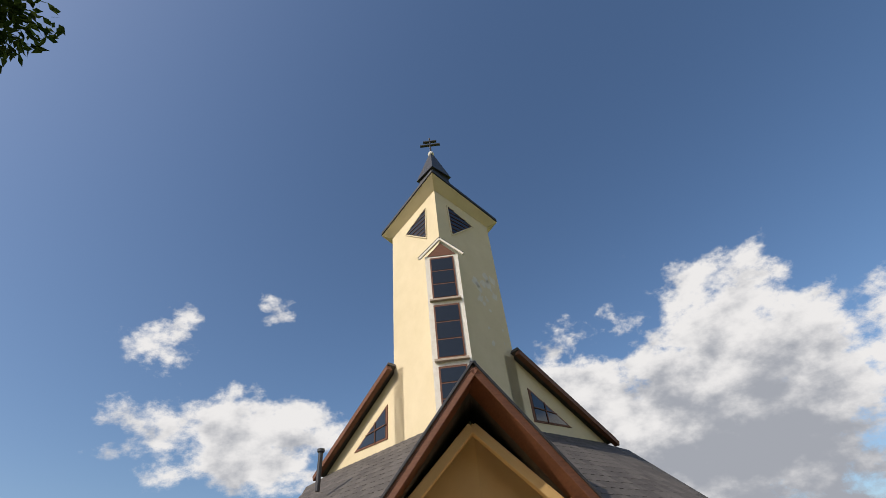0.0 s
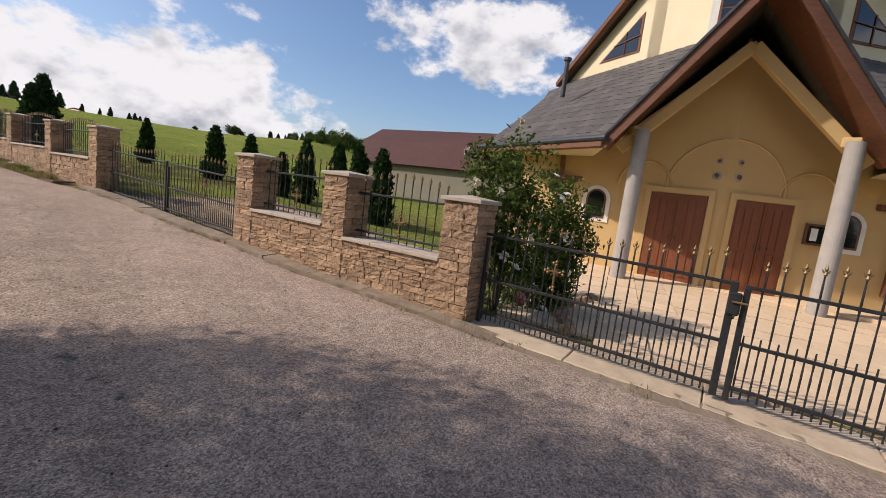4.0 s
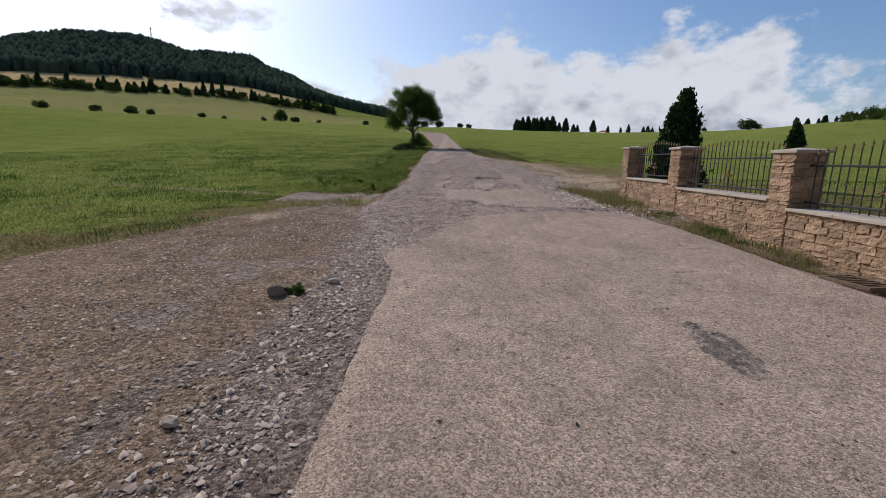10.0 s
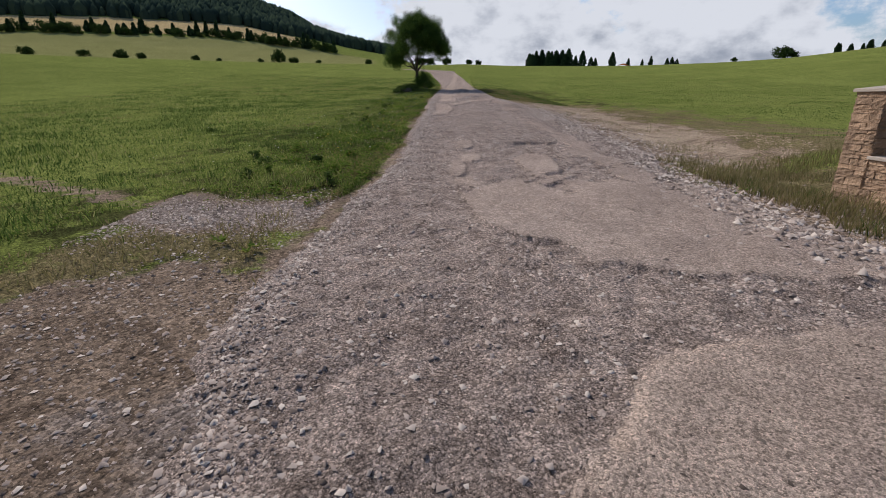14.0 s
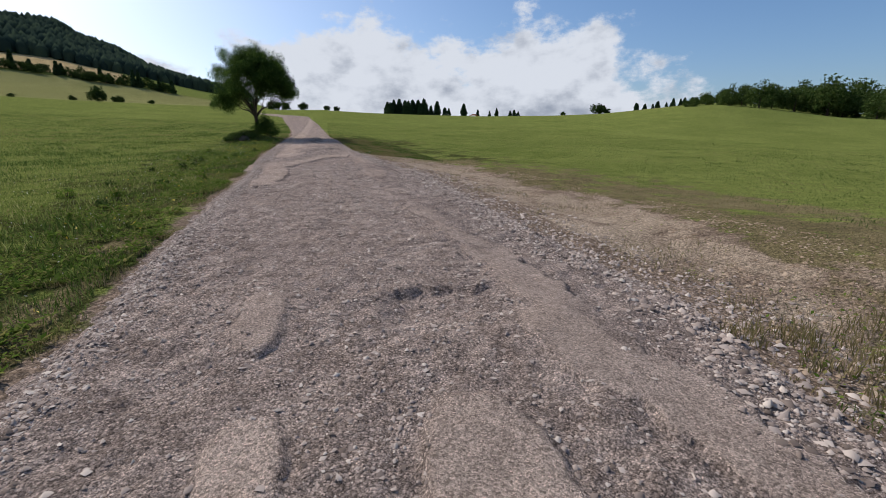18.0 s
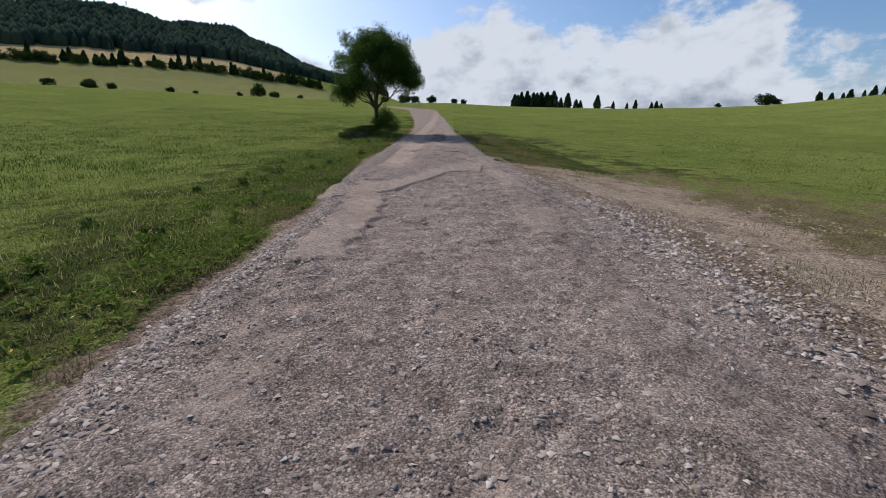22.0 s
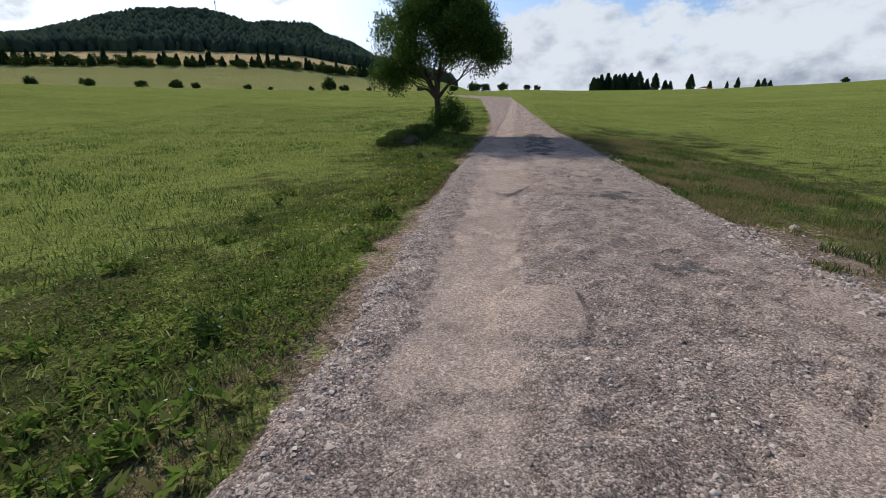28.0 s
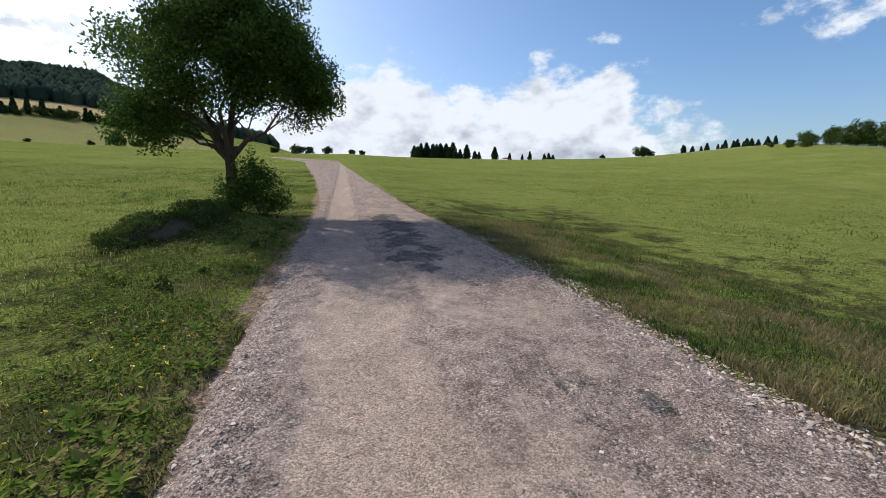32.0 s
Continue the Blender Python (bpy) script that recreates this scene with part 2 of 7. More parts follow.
GRASS = ground_material("field_grass", [
    ("", (0.132, 0.160, 0.034), (0.245, 0.270, 0.070), 1.6),
    # darker soil tone with the shade between grass blades painted in
    ("soil_shade", (0.038, 0.045, 0.014), (0.115, 0.115, 0.040), 3.0),
    ("dry", (0.21, 0.205, 0.07), (0.29, 0.27, 0.105), 0.05),
    ("stubble", (0.42, 0.30, 0.13), (0.54, 0.40, 0.20), 0.05),
    ("wood", (0.02, 0.035, 0.015), (0.04, 0.06, 0.02), 0.1),
    ("sere", (0.135, 0.112, 0.052), (0.265, 0.208, 0.105), 1.4),
    ("earth", (0.165, 0.117, 0.081), (0.385, 0.283, 0.20), 3.0),
    ("sand", (0.32, 0.24, 0.165), (0.52, 0.40, 0.28), 2.0),
    ("gravel", (0.17, 0.128, 0.10), (0.37, 0.296, 0.24), 5.0)], 9.0, 0.9, 0.07, 0.95, ((34.0, 0.55, 1.38), (90.0, 0.58, 1.40)), 0.011)


def road_material(name):
    """Loose gravel, smooth worn asphalt, dusty wheel strips and dark old tar, by the road's own attributes."""
    m = bpy.data.materials.new(name)
    m.use_nodes = True
    L, bs = m.node_tree.links, m.node_tree.nodes["Principled BSDF"]
    pos = node(m, "ShaderNodeTexCoord").outputs["Object"]

    def nz(scale, detail=6, rgh=0.65):
        n = node(m, "ShaderNodeTexNoise")
        n.inputs["Scale"].default_value, n.inputs["Detail"].default_value, n.inputs["Roughness"].default_value = scale, detail, rgh
        L.new(pos, n.inputs[0])
        return n.outputs[0]

    def blend(f, a, b, kind="MIX"):
        n = node(m, "ShaderNodeMixRGB")
        n.blend_type = kind
        for k, v in enumerate((f, a, b)):
            if isinstance(v, (int, float)):
                n.inputs[k].default_value = v if k == 0 else (v, v, v, 1)
            else:
                L.new(v, n.inputs[k])
        return n.outputs[0]

    def tones(f, a, b, lo=0.33, hi=0.67):
        r = node(m, "ShaderNodeValToRGB")
        r.color_ramp.elements[0].position, r.color_ramp.elements[1].position = lo, hi
        r.color_ramp.elements[0].color, r.color_ramp.elements[1].color = (*a, 1), (*b, 1)
        L.new(f, r.inputs[0])
        return r.outputs[0]

    def mask(attr, lo, hi, noise):
        at, ad, ms = node(m, "ShaderNodeAttribute"), node(m, "ShaderNodeMath"), node(m, "ShaderNodeMapRange")
        at.attribute_name = attr
        L.new(at.outputs["Fac"], ad.inputs[0])
        L.new(noise, ad.inputs[1])
        ms.interpolation_type = "SMOOTHSTEP"
        ms.inputs[1].default_value, ms.inputs[2].default_value = lo, hi
        L.new(ad.outputs[0], ms.inputs[0])
        return ms.outputs[0]

    def grains(scale, lo, hi):
        vo, sp, mr = node(m, "ShaderNodeTexVoronoi"), node(m, "ShaderNodeSeparateColor"), node(m, "ShaderNodeMapRange")
        vo.inputs["Scale"].default_value = scale
        L.new(pos, vo.inputs["Vector"])
        L.new(vo.outputs["Color"], sp.inputs[0])
        L.new(sp.outputs[0], mr.inputs[0])
        mr.inputs[3].default_value, mr.inputs[4].default_value = lo, hi
        return mr.outputs[0], vo.outputs["Distance"]

    ragged, wide, fine = nz(2.2, 8, 0.75), nz(0.5, 4), nz(7.0, 8, 0.7)
    lean_tar, lean_strip = mask("tar", 0.94, 1.04, blend(0.5, ragged, nz(9.0, 8, 0.8))), mask("dust", 0.88, 1.16, ragged)
    old = mask("patch", 0.92, 1.05, nz(5.0, 8, 0.8))
    even = node(m, "ShaderNodeMath")
    even.operation = "MAXIMUM"
    L.new(lean_tar, even.inputs[0])
    L.new(lean_strip, even.inputs[1])
    base = tones(blend(0.35, fine, wide), (0.325, 0.252, 0.208), (0.495, 0.392, 0.325))
    top = tones(blend(0.5, fine, wide), (0.365, 0.278, 0.221), (0.515, 0.405, 0.328))
    dusty = tones(blend(0.5, fine, wide), (0.397, 0.302, 0.236), (0.535, 0.418, 0.334))
    c1, d1 = grains(58.0, 0.60, 1.43)
    c2, d2 = grains(135.0, 0.44, 1.56)
    c3, d3 = grains(84.0, 0.54, 1.43)
    c4, d4 = grains(190.0, 0.60, 1.40)
    # tone falls towards each grain's rim: shade between stones, painted into the colour
    gap_shade = node(m, "ShaderNodeMapRange")
    L.new(d1, gap_shade.inputs[0])
    gap_shade.inputs[1].default_value, gap_shade.inputs[2].default_value, gap_shade.inputs[3].default_value, gap_shade.inputs[4].default_value = 0.25, 0.75, 1.10, 0.70
    rough_c = blend(1.0, blend(1.0, c1, c2, "MULTIPLY"), gap_shade.outputs[0], "MULTIPLY")
    even_c = blend(1.0, c3, c4, "MULTIPLY")
    colour = blend(lean_strip, blend(lean_tar, base, top), dusty)
    colour = blend(old, colour, tones(fine, (0.125, 0.109, 0.096), (0.24, 0.213, 0.19)))
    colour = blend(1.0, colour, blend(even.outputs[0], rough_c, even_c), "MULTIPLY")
    hollow = tones(nz(3.4, 7, 0.72), (0.70, 0.68, 0.66), (1.16, 1.15, 1.13), 0.38, 0.62)
    worn = tones(blend(0.5, nz(1.1, 6, 0.7), nz(6.5, 6, 0.75)), (0.84, 0.83, 0.82), (1.08, 1.07, 1.05), 0.40, 0.60)
    colour = blend(1.0, colour, blend(even.outputs[0], hollow, worn), "MULTIPLY")
    # hairline cracks here and there
    edge_v, warp, thin, some, both = node(m, "ShaderNodeTexVoronoi"), node(m, "ShaderNodeMixRGB"), node(m, "ShaderNodeMapRange"), node(m, "ShaderNodeMapRange"), node(m, "ShaderNodeMath")
    edge_v.feature = "DISTANCE_TO_EDGE"
    edge_v.inputs["Scale"].default_value = 0.55
    swirl = node(m, "ShaderNodeTexNoise")
    swirl.inputs["Scale"].default_value, swirl.inputs["Detail"].default_value = 2.5, 8
    L.new(pos, swirl.inputs[0])
    warp.blend_type = "ADD"
    warp.inputs[0].default_value = 0.9
    L.new(pos, warp.inputs[1])
    L.new(swirl.outputs["Color"], warp.inputs[2])
    L.new(warp.outputs[0], edge_v.inputs["Vector"])
    L.new(edge_v.outputs["Distance"], thin.inputs[0])
    thin.inputs[1].default_value, thin.inputs[2].default_value, thin.inputs[3].default_value, thin.inputs[4].default_value = 0.002, 0.006, 1.0, 0.0
    L.new(nz(0.8, 3), some.inputs[0])
    some.inputs[1].default_value, some.inputs[2].default_value = 0.50, 0.62
    both.operation = "MULTIPLY"
    L.new(thin.outputs[0], both.inputs[0])
    L.new(some.outputs[0], both.inputs[1])
    colour = blend(both.outputs[0], colour, blend(1.0, colour, 0.6, "MULTIPLY"))
    L.new(colour, bs.inputs["Base Color"])
    rough_h = blend(0.3, d1, d2)
    even_h = blend(0.5, d3, d4)
    b1, b2 = node(m, "ShaderNodeBump"), node(m, "ShaderNodeBump")
    b1.invert = True
    b1.inputs["Strength"].default_value, b1.inputs["Distance"].default_value = 1.0, 0.012
    L.new(blend(even.outputs[0], rough_h, blend(1.0, even_h, 0.9, "MULTIPLY")), b1.inputs["Height"])
    b2.inputs["Strength"].default_value, b2.inputs["Distance"].default_value = 0.8, 0.035
    L.new(blend(even.outputs[0], nz(17.0, 8, 0.8), blend(1.0, nz(14.0, 8, 0.75), 0.35, "MULTIPLY")), b2.inputs["Height"])
    L.new(b1.outputs[0], b2.inputs["Normal"])
    L.new(b2.outputs[0], bs.inputs["Normal"])
    bs.inputs["Roughness"].default_value, bs.inputs["Specular IOR Level"].default_value = 0.95, 0.0
    return m


ROAD = road_material("worn_road")
KERB = surface("old_concrete", [(0.13, 0.095, 0.062), (0.25, 0.19, 0.132), (0.37, 0.30, 0.225)], 7, 0.95, 1.0, 34, blotch=0.6, distance=0.02)
WORN = surface("worn_pale_concrete", [(0.36, 0.27, 0.18), (0.52, 0.405, 0.285), (0.63, 0.51, 0.37)], 5, 0.9, 0.6, 40, blotch=0.5)
PAVE = surface("paving_slab", [(0.62, 0.45, 0.28), (0.76, 0.57, 0.37)], 6, 0.85, 0.2, 60, blotch=0.5, random_tint=0.06)
STONE = surface("split_sandstone", [(0.21, 0.132, 0.078), (0.35, 0.225, 0.135), (0.47, 0.315, 0.20)], 9, 0.9, 1.0, 22, blotch=0.3, random_tint=0.25, distance=0.035, placed=True)
STONE_PALE = surface("pale_split_sandstone", [(0.40, 0.225, 0.13), (0.58, 0.365, 0.22), (0.70, 0.48, 0.315)], 9, 0.9, 1.0, 22, blotch=0.3, random_tint=0.2, distance=0.035, placed=True)
MORTAR = surface("mortar", [(0.30, 0.20, 0.13), (0.42, 0.30, 0.20)], 20, 0.95, 0.4)
CAP = surface("cast_cap_stone", [(0.36, 0.295, 0.23), (0.50, 0.42, 0.34)], 8, 0.85, 0.25, 50, blotch=0.4)
IRON = surface("black_painted_iron", [(0.012, 0.012, 0.013), (0.03, 0.03, 0.03)], 12, 0.42, 0.15, 80)
GOLD = surface("gilded_iron", [(0.14, 0.09, 0.04), (0.27, 0.18, 0.08)], 20, 0.5, 0.2, metal=0.5)
CREAM = surface("cream_render", [(0.61, 0.515, 0.335), (0.71, 0.61, 0.425)], 1.2, 0.9, 0.25, 90, blotch=0.4)
OCHRE = surface("ochre_render", [(0.52, 0.345, 0.145), (0.60, 0.41, 0.185)], 1.2, 0.9, 0.25, 90, blotch=0.4)
BARE = surface("peeled_render", [(0.62, 0.57, 0.48), (0.74, 0.69, 0.60)], 4, 0.95, 0.5, 40)
WHITE = surface("white_plaster", [(0.70, 0.66, 0.58), (0.82, 0.79, 0.72)], 6, 0.85, 0.4, 30)
GREYCOL = surface("grey_column_render", [(0.29, 0.265, 0.24), (0.40, 0.365, 0.33)], 4, 0.9, 0.3, 60, blotch=0.4)
SLATE = surface("slate_shingle", [(0.055, 0.048, 0.043), (0.118, 0.105, 0.094)], 5, 0.8, 0.35, 40, blotch=0.4, random_tint=0.25)
TIN = surface("dark_sheet_metal", [(0.02, 0.021, 0.024), (0.05, 0.05, 0.055)], 6, 0.45, 0.15, 30)
WOOD = surface("brown_stained_board", [(0.10, 0.037, 0.018), (0.19, 0.074, 0.036)], 5, 0.65, 0.3, 20, stretch=(1, 1, 6), blotch=0.3)
DOORWOOD = surface("red_brown_door_wood", [(0.13, 0.036, 0.011), (0.24, 0.074, 0.026)], 5, 0.5, 0.25, 18, stretch=(8, 8, 1), blotch=0.3)
RUSTROOF = surface("brown_red_tile_sheet", [(0.052, 0.018, 0.016), (0.085, 0.031, 0.026)], 3, 0.85, 0.2, 20, blotch=0.5)
SHEDWALL = surface("grey_green_render", [(0.17, 0.152, 0.11), (0.235, 0.21, 0.155)], 2, 0.9, 0.3, 60, blotch=0.5)
BARK = surface("rough_bark", [(0.035, 0.026, 0.018), (0.10, 0.075, 0.055)], 9, 0.95, 0.9, 22, stretch=(1, 1, 0.3), distance=0.03)
PEBBLE = leaf_surface("crushed_stone", [(0.15, 0.115, 0.092), (0.32, 0.252, 0.205), (0.43, 0.345, 0.283), (0.50, 0.405, 0.335), (0.68, 0.58, 0.48)], 0.0)
CLOD = leaf_surface("sandy_clod", [(0.26, 0.18, 0.115), (0.40, 0.29, 0.195), (0.52, 0.40, 0.28)], 0.0)
CHIP = leaf_surface("dark_chip", [(0.06, 0.048, 0.04), (0.13, 0.10, 0.08), (0.22, 0.175, 0.14)], 0.0)
RUST = surface("dusty_rusty_iron", [(0.10, 0.062, 0.036), (0.20, 0.135, 0.085)], 14, 0.85, 0.4, 60)
WOODS = leaf_surface("hill_forest", [(0.024, 0.038, 0.029), (0.036, 0.053, 0.036), (0.052, 0.072, 0.042)], 0.0)
LEAF = leaf_surface("tree_leaf", [(0.035, 0.068, 0.016), (0.07, 0.118, 0.027), (0.115, 0.17, 0.04)], 0.45)
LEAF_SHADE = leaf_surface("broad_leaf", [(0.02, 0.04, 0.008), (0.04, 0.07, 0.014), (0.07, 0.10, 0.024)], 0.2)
LEAF_WILLOW = leaf_surface("weeping_leaf", [(0.09, 0.12, 0.02), (0.15, 0.17, 0.035), (0.22, 0.22, 0.06)], 0.45)
LEAF_ROSE = leaf_surface("rose_leaf", [(0.035, 0.06, 0.016), (0.08, 0.12, 0.03), (0.15, 0.19, 0.055)], 0.35)
LEAF_FAR = leaf_surface("far_leaf", [(0.025, 0.048, 0.014), (0.045, 0.075, 0.02), (0.07, 0.10, 0.03)], 0.2)
NEEDLE = leaf_surface("needle", [(0.02, 0.042, 0.022), (0.038, 0.068, 0.03), (0.06, 0.095, 0.04)], 0.2)
NEEDLE_BLUE = leaf_surface("blue_needle", [(0.05, 0.078, 0.066), (0.085, 0.12, 0.10), (0.12, 0.16, 0.13)], 0.2)
THUJA = leaf_surface("thuja_scale", [(0.015, 0.035, 0.012), (0.03, 0.06, 0.02), (0.05, 0.085, 0.028)], 0.15)
BLADE = leaf_surface("grass_blade", [(0.085, 0.12, 0.022), (0.16, 0.205, 0.045), (0.245, 0.275, 0.078), (0.35, 0.33, 0.14)], 0.45)
BLADE_RANK = leaf_surface("rank_grass_blade", [(0.038, 0.066, 0.014), (0.085, 0.13, 0.030), (0.165, 0.21, 0.055)], 0.45)
BLADE_SERE = leaf_surface("sere_grass_blade", [(0.15, 0.138, 0.05), (0.235, 0.196, 0.085), (0.33, 0.255, 0.135), (0.13, 0.14, 0.042)], 0.4)
LEAF_WOOD = leaf_surface("wood_leaf", [(0.04, 0.07, 0.018), (0.075, 0.115, 0.03), (0.12, 0.155, 0.045)], 0.3)
STRAW = leaf_surface("dry_blade", [(0.20, 0.16, 0.07), (0.30, 0.25, 0.12), (0.13, 0.14, 0.045)], 0.3)
DARK_EARTH = surface("dark_earth", [(0.05, 0.042, 0.026), (0.11, 0.088, 0.052)], 6, 0.95, 0.9, 24)
BOULDER = surface("earthy_boulder", [(0.16, 0.12, 0.088), (0.30, 0.23, 0.17)], 9, 0.95, 0.9, 30)
PETAL_Y = surface("yellow_petal", [(0.70, 0.48, 0.03), (0.80, 0.60, 0.05)], 8, 0.6, 0.0)
LEAF_CLOVER = leaf_surface("clover_leaf", [(0.08, 0.14, 0.02), (0.13, 0.20, 0.03), (0.20, 0.26, 0.05), (0.30, 0.26, 0.09)], 0.4)
PETAL_W = surface("white_petal", [(0.75, 0.68, 0.52), (0.85, 0.80, 0.68)], 8, 0.6, 0.0)
PETAL_P = surface("pink_petal", [(0.60, 0.10, 0.13), (0.75, 0.22, 0.25)], 8, 0.6, 0.0)
CANOPY = surface("orange_canopy_cloth", [(0.80, 0.16, 0.03), (0.85, 0.25, 0.05)], 2, 0.6, 0.0)


def glass(name, tint):
    m = bpy.data.materials.new(name)
    m.use_nodes = True
    bs = m.node_tree.nodes["Principled BSDF"]
    bs.inputs["Base Color"].default_value, bs.inputs["Roughness"].default_value = (*tint, 1), 0.06
    bs.inputs["Specular IOR Level"].default_value = 0.8
    return m


PANE = glass("dark_window_glass", (0.012, 0.014, 0.016))


# ---- mesh helpers ----
def link(name, bm, material, parent=None, smooth=False):
    me = bpy.data.meshes.new(name)
    bm.normal_update()
    bm.to_mesh(me)
    bm.free()
    me.materials.append(material)
    if smooth:
        me.polygons.foreach_set("use_smooth", [True] * len(me.polygons))
    ob = new(name, me)
    ob.parent = parent
    return ob


def part(name, bm, material, parent, label="", smooth=False):
    ob = link(name, bm, material, parent, smooth)
    if label:
        ob["label"] = label
    return ob


def thing(name, m, label, category, group="", kind=""):
    ob = new(name)
    ob.matrix_world = m
    ob.empty_display_size = 0.2
    return tagged(ob, label, category, group, kind)


def arrays(name, verts, faces, material, parent=None, smooth=False):
    """A mesh object from numpy arrays of verts (n, 3) and faces (m, 3 or 4)."""
    me = bpy.data.meshes.new(name)
    verts, faces = np.asarray(verts, np.float32), np.asarray(faces, np.int32)
    k = faces.shape[1]
    me.vertices.add(len(verts))
    me.vertices.foreach_set("co", verts.ravel())
    me.loops.add(faces.size)
    me.loops.foreach_set("vertex_index", faces.ravel())
    me.polygons.add(len(faces))
    me.polygons.foreach_set("loop_start", np.arange(0, faces.size, k, dtype=np.int32))
    me.update(calc_edges=True)
    if smooth:
        me.polygons.foreach_set("use_smooth", [True] * len(faces))
    me.materials.append(material)
    ob = new(name, me)
    ob.parent = parent
    return ob


def box(bm, centre, size, turn=None, bevel=0.0):
    """Adds a box, turned by a 3x3 or 4x4 matrix and bevelled."""
    m = Matrix.Translation(centre) @ (turn.to_4x4() if turn else Matrix()) @ Matrix.Diagonal((*size, 1))
    made = bmesh.ops.create_cube(bm, size=1, matrix=m)
    if bevel:
        edges = list({e for v in made["verts"] for e in v.link_edges})
        bmesh.ops.bevel(bm, geom=edges, offset=bevel, segments=1, affect="EDGES")
    return bm


def beam(bm, a, b, wide, high, bevel=0.0, twist=0.0):
    """A square bar from a to b."""
    a, b = Vector(a), Vector(b)
    d = b - a
    q = d.to_track_quat("Z", "Y" if abs(d.normalized().y) < 0.9 else "X").to_matrix() @ Matrix.Rotation(twist, 3, "Z")
    return box(bm, (a + b) / 2, (wide, high, d.length), q, bevel)


def tube(bm, points, radii, sides=8):
    """A tapered tube along points."""
    rings = []
    for i, p in enumerate(points):
        p = Vector(p)
        d = (Vector(points[min(i + 1, len(points) - 1)]) - Vector(points[max(i - 1, 0)])).normalized()
        q = d.to_track_quat("Z", "Y").to_matrix()
        rings.append([bm.verts.new(p + q @ Vector((math.cos(2 * math.pi * k / sides), math.sin(2 * math.pi * k / sides), 0)) * radii[i]) for k in range(sides)])
    for r0, r1 in zip(rings, rings[1:]):
        for k in range(sides):
            bm.faces.new((r0[k], r0[(k + 1) % sides], r1[(k + 1) % sides], r1[k]))
    bm.faces.new(rings[0][::-1])
    bm.faces.new(rings[-1])
    return bm


def slab(bm, pts, thick):
    """A flat polygon given thickness on the side against its normal."""
    pts = [Vector(p) for p in pts]
    n = Vector((0, 0, 0))
    for p, q in zip(pts, pts[1:] + pts[:1]):
        n += p.cross(q)
    n.normalize()
    top = [bm.verts.new(p) for p in pts]
    low = [bm.verts.new(p - n * thick) for p in pts]
    bm.faces.new(top)
    bm.faces.new(low[::-1])
    for i in range(len(pts)):
        j = (i + 1) % len(pts)
        bm.faces.new((top[j], top[i], low[i], low[j]))
    return bm


def disc_poly(r, n, z=0.0):
    return [(r * math.cos(2 * math.pi * k / n), r * math.sin(2 * math.pi * k / n), z) for k in range(n)]


# ---- the lie of the land ----
ROAD_Y = [-400, -30, -8, 0, 5, 12, 18, 24, 31, 37, 42, 50, 56, 61, 80, 120, 200, 330, 900]
ROAD_Z = [-24, -1.1, -0.25, 0.05, 0.22, 0.62, 0.90, 1.20, 1.60, 1.93, 2.26, 2.60, 2.95, 3.30, 4.5, 7.0, 12.6, 22.5, 24]
# elevation of the land, by azimuth, on rings 330, 480, 700 and 1050 m out
EL_330 = ([-180, -150, -120, -90, -70, -58, -50, -45, -32, -23, -13, -5, 0, 6, 13, 19, 30, 35, 39, 44, 48, 53, 58, 64, 75, 90, 105, 120, 150, 180],
          [-3, -2, -1, 0.5, 2.6, 4.0, 4.45, 4.5, 4.5, 4.35, 4.25, 4.1, 4.2, 3.9, 3.65, 3.45, 3.42, 3.5, 3.8, 4.2, 4.3, 3.6, 2.6, 2.0, 1.6, 0.0, -1.6, -2.0, -2.6, -3])
EL_480 = ([-180, -120, -90, -70, -58, -50, -38, -32, -26, -20, -15, -9, -4, 2, 15, 33, 44, 60, 75, 90, 105, 120, 180],
          [-3, -0.5, 0.5, 3.0, 4.6, 5.3, 5.9, 5.9, 5.6, 5.3, 5.0, 4.5, 3.9, 3.4, 3.0, 2.9, 3.4, 2.2, 1.4, 0.0, -1.6, -2.0, -3])
EL_700 = ([-180, -120, -90, -70, -58, -50, -44, -38, -32, -29, -25, -22, -18, -14, -9, -4, 2, 33, 46, 60, 90, 120, 180],
          [-2, 0, 0.8, 4.2, 6.4, 7.2, 7.6, 8.1, 8.15, 8.15, 7.9, 7.4, 6.9, 6.1, 5.2, 3.5, 2.6, 2.2, 2.8, 1.8, 0.0, -1.8, -2])
EL_1050 = ([-180, -120, -90, -70, -58, -50, -47, -44, -41, -38, -35, -33, -31, -27.5, -24.5, -22.5, -20, -17.5, -15, -11, -7, -3, 2, 33, 60, 90, 120, 180],
           [-1.5, 0, 1.0, 4.0, 6.4, 8.0, 9.1, 10.2, 11.0, 11.4, 11.5, 11.2, 10.5, 10.7, 10.8, 9.7, 9.0, 7.5, 6.7, 5.6, 4.4, 3.0, 2.2, 1.7, 1.4, 0.0, -1.5, -1.5])


def smooth(x, lo, hi):
    t = np.clip((np.asarray(x, float) - lo) / (hi - lo), 0, 1)
    return t * t * (3 - 2 * t)


def wave(x, y, f, seed=0.0):
    """A cheap smooth wander in -1..1."""
    return (np.sin(x * f + seed) * np.cos(y * f * 0.83 + seed * 1.7) + 0.6 * np.sin(x * f * 1.9 + y * f * 1.3 + seed * 2.3) + 0.4 * np.cos(x * f * 3.1 - y * f * 2.7 + seed)) / 2.0


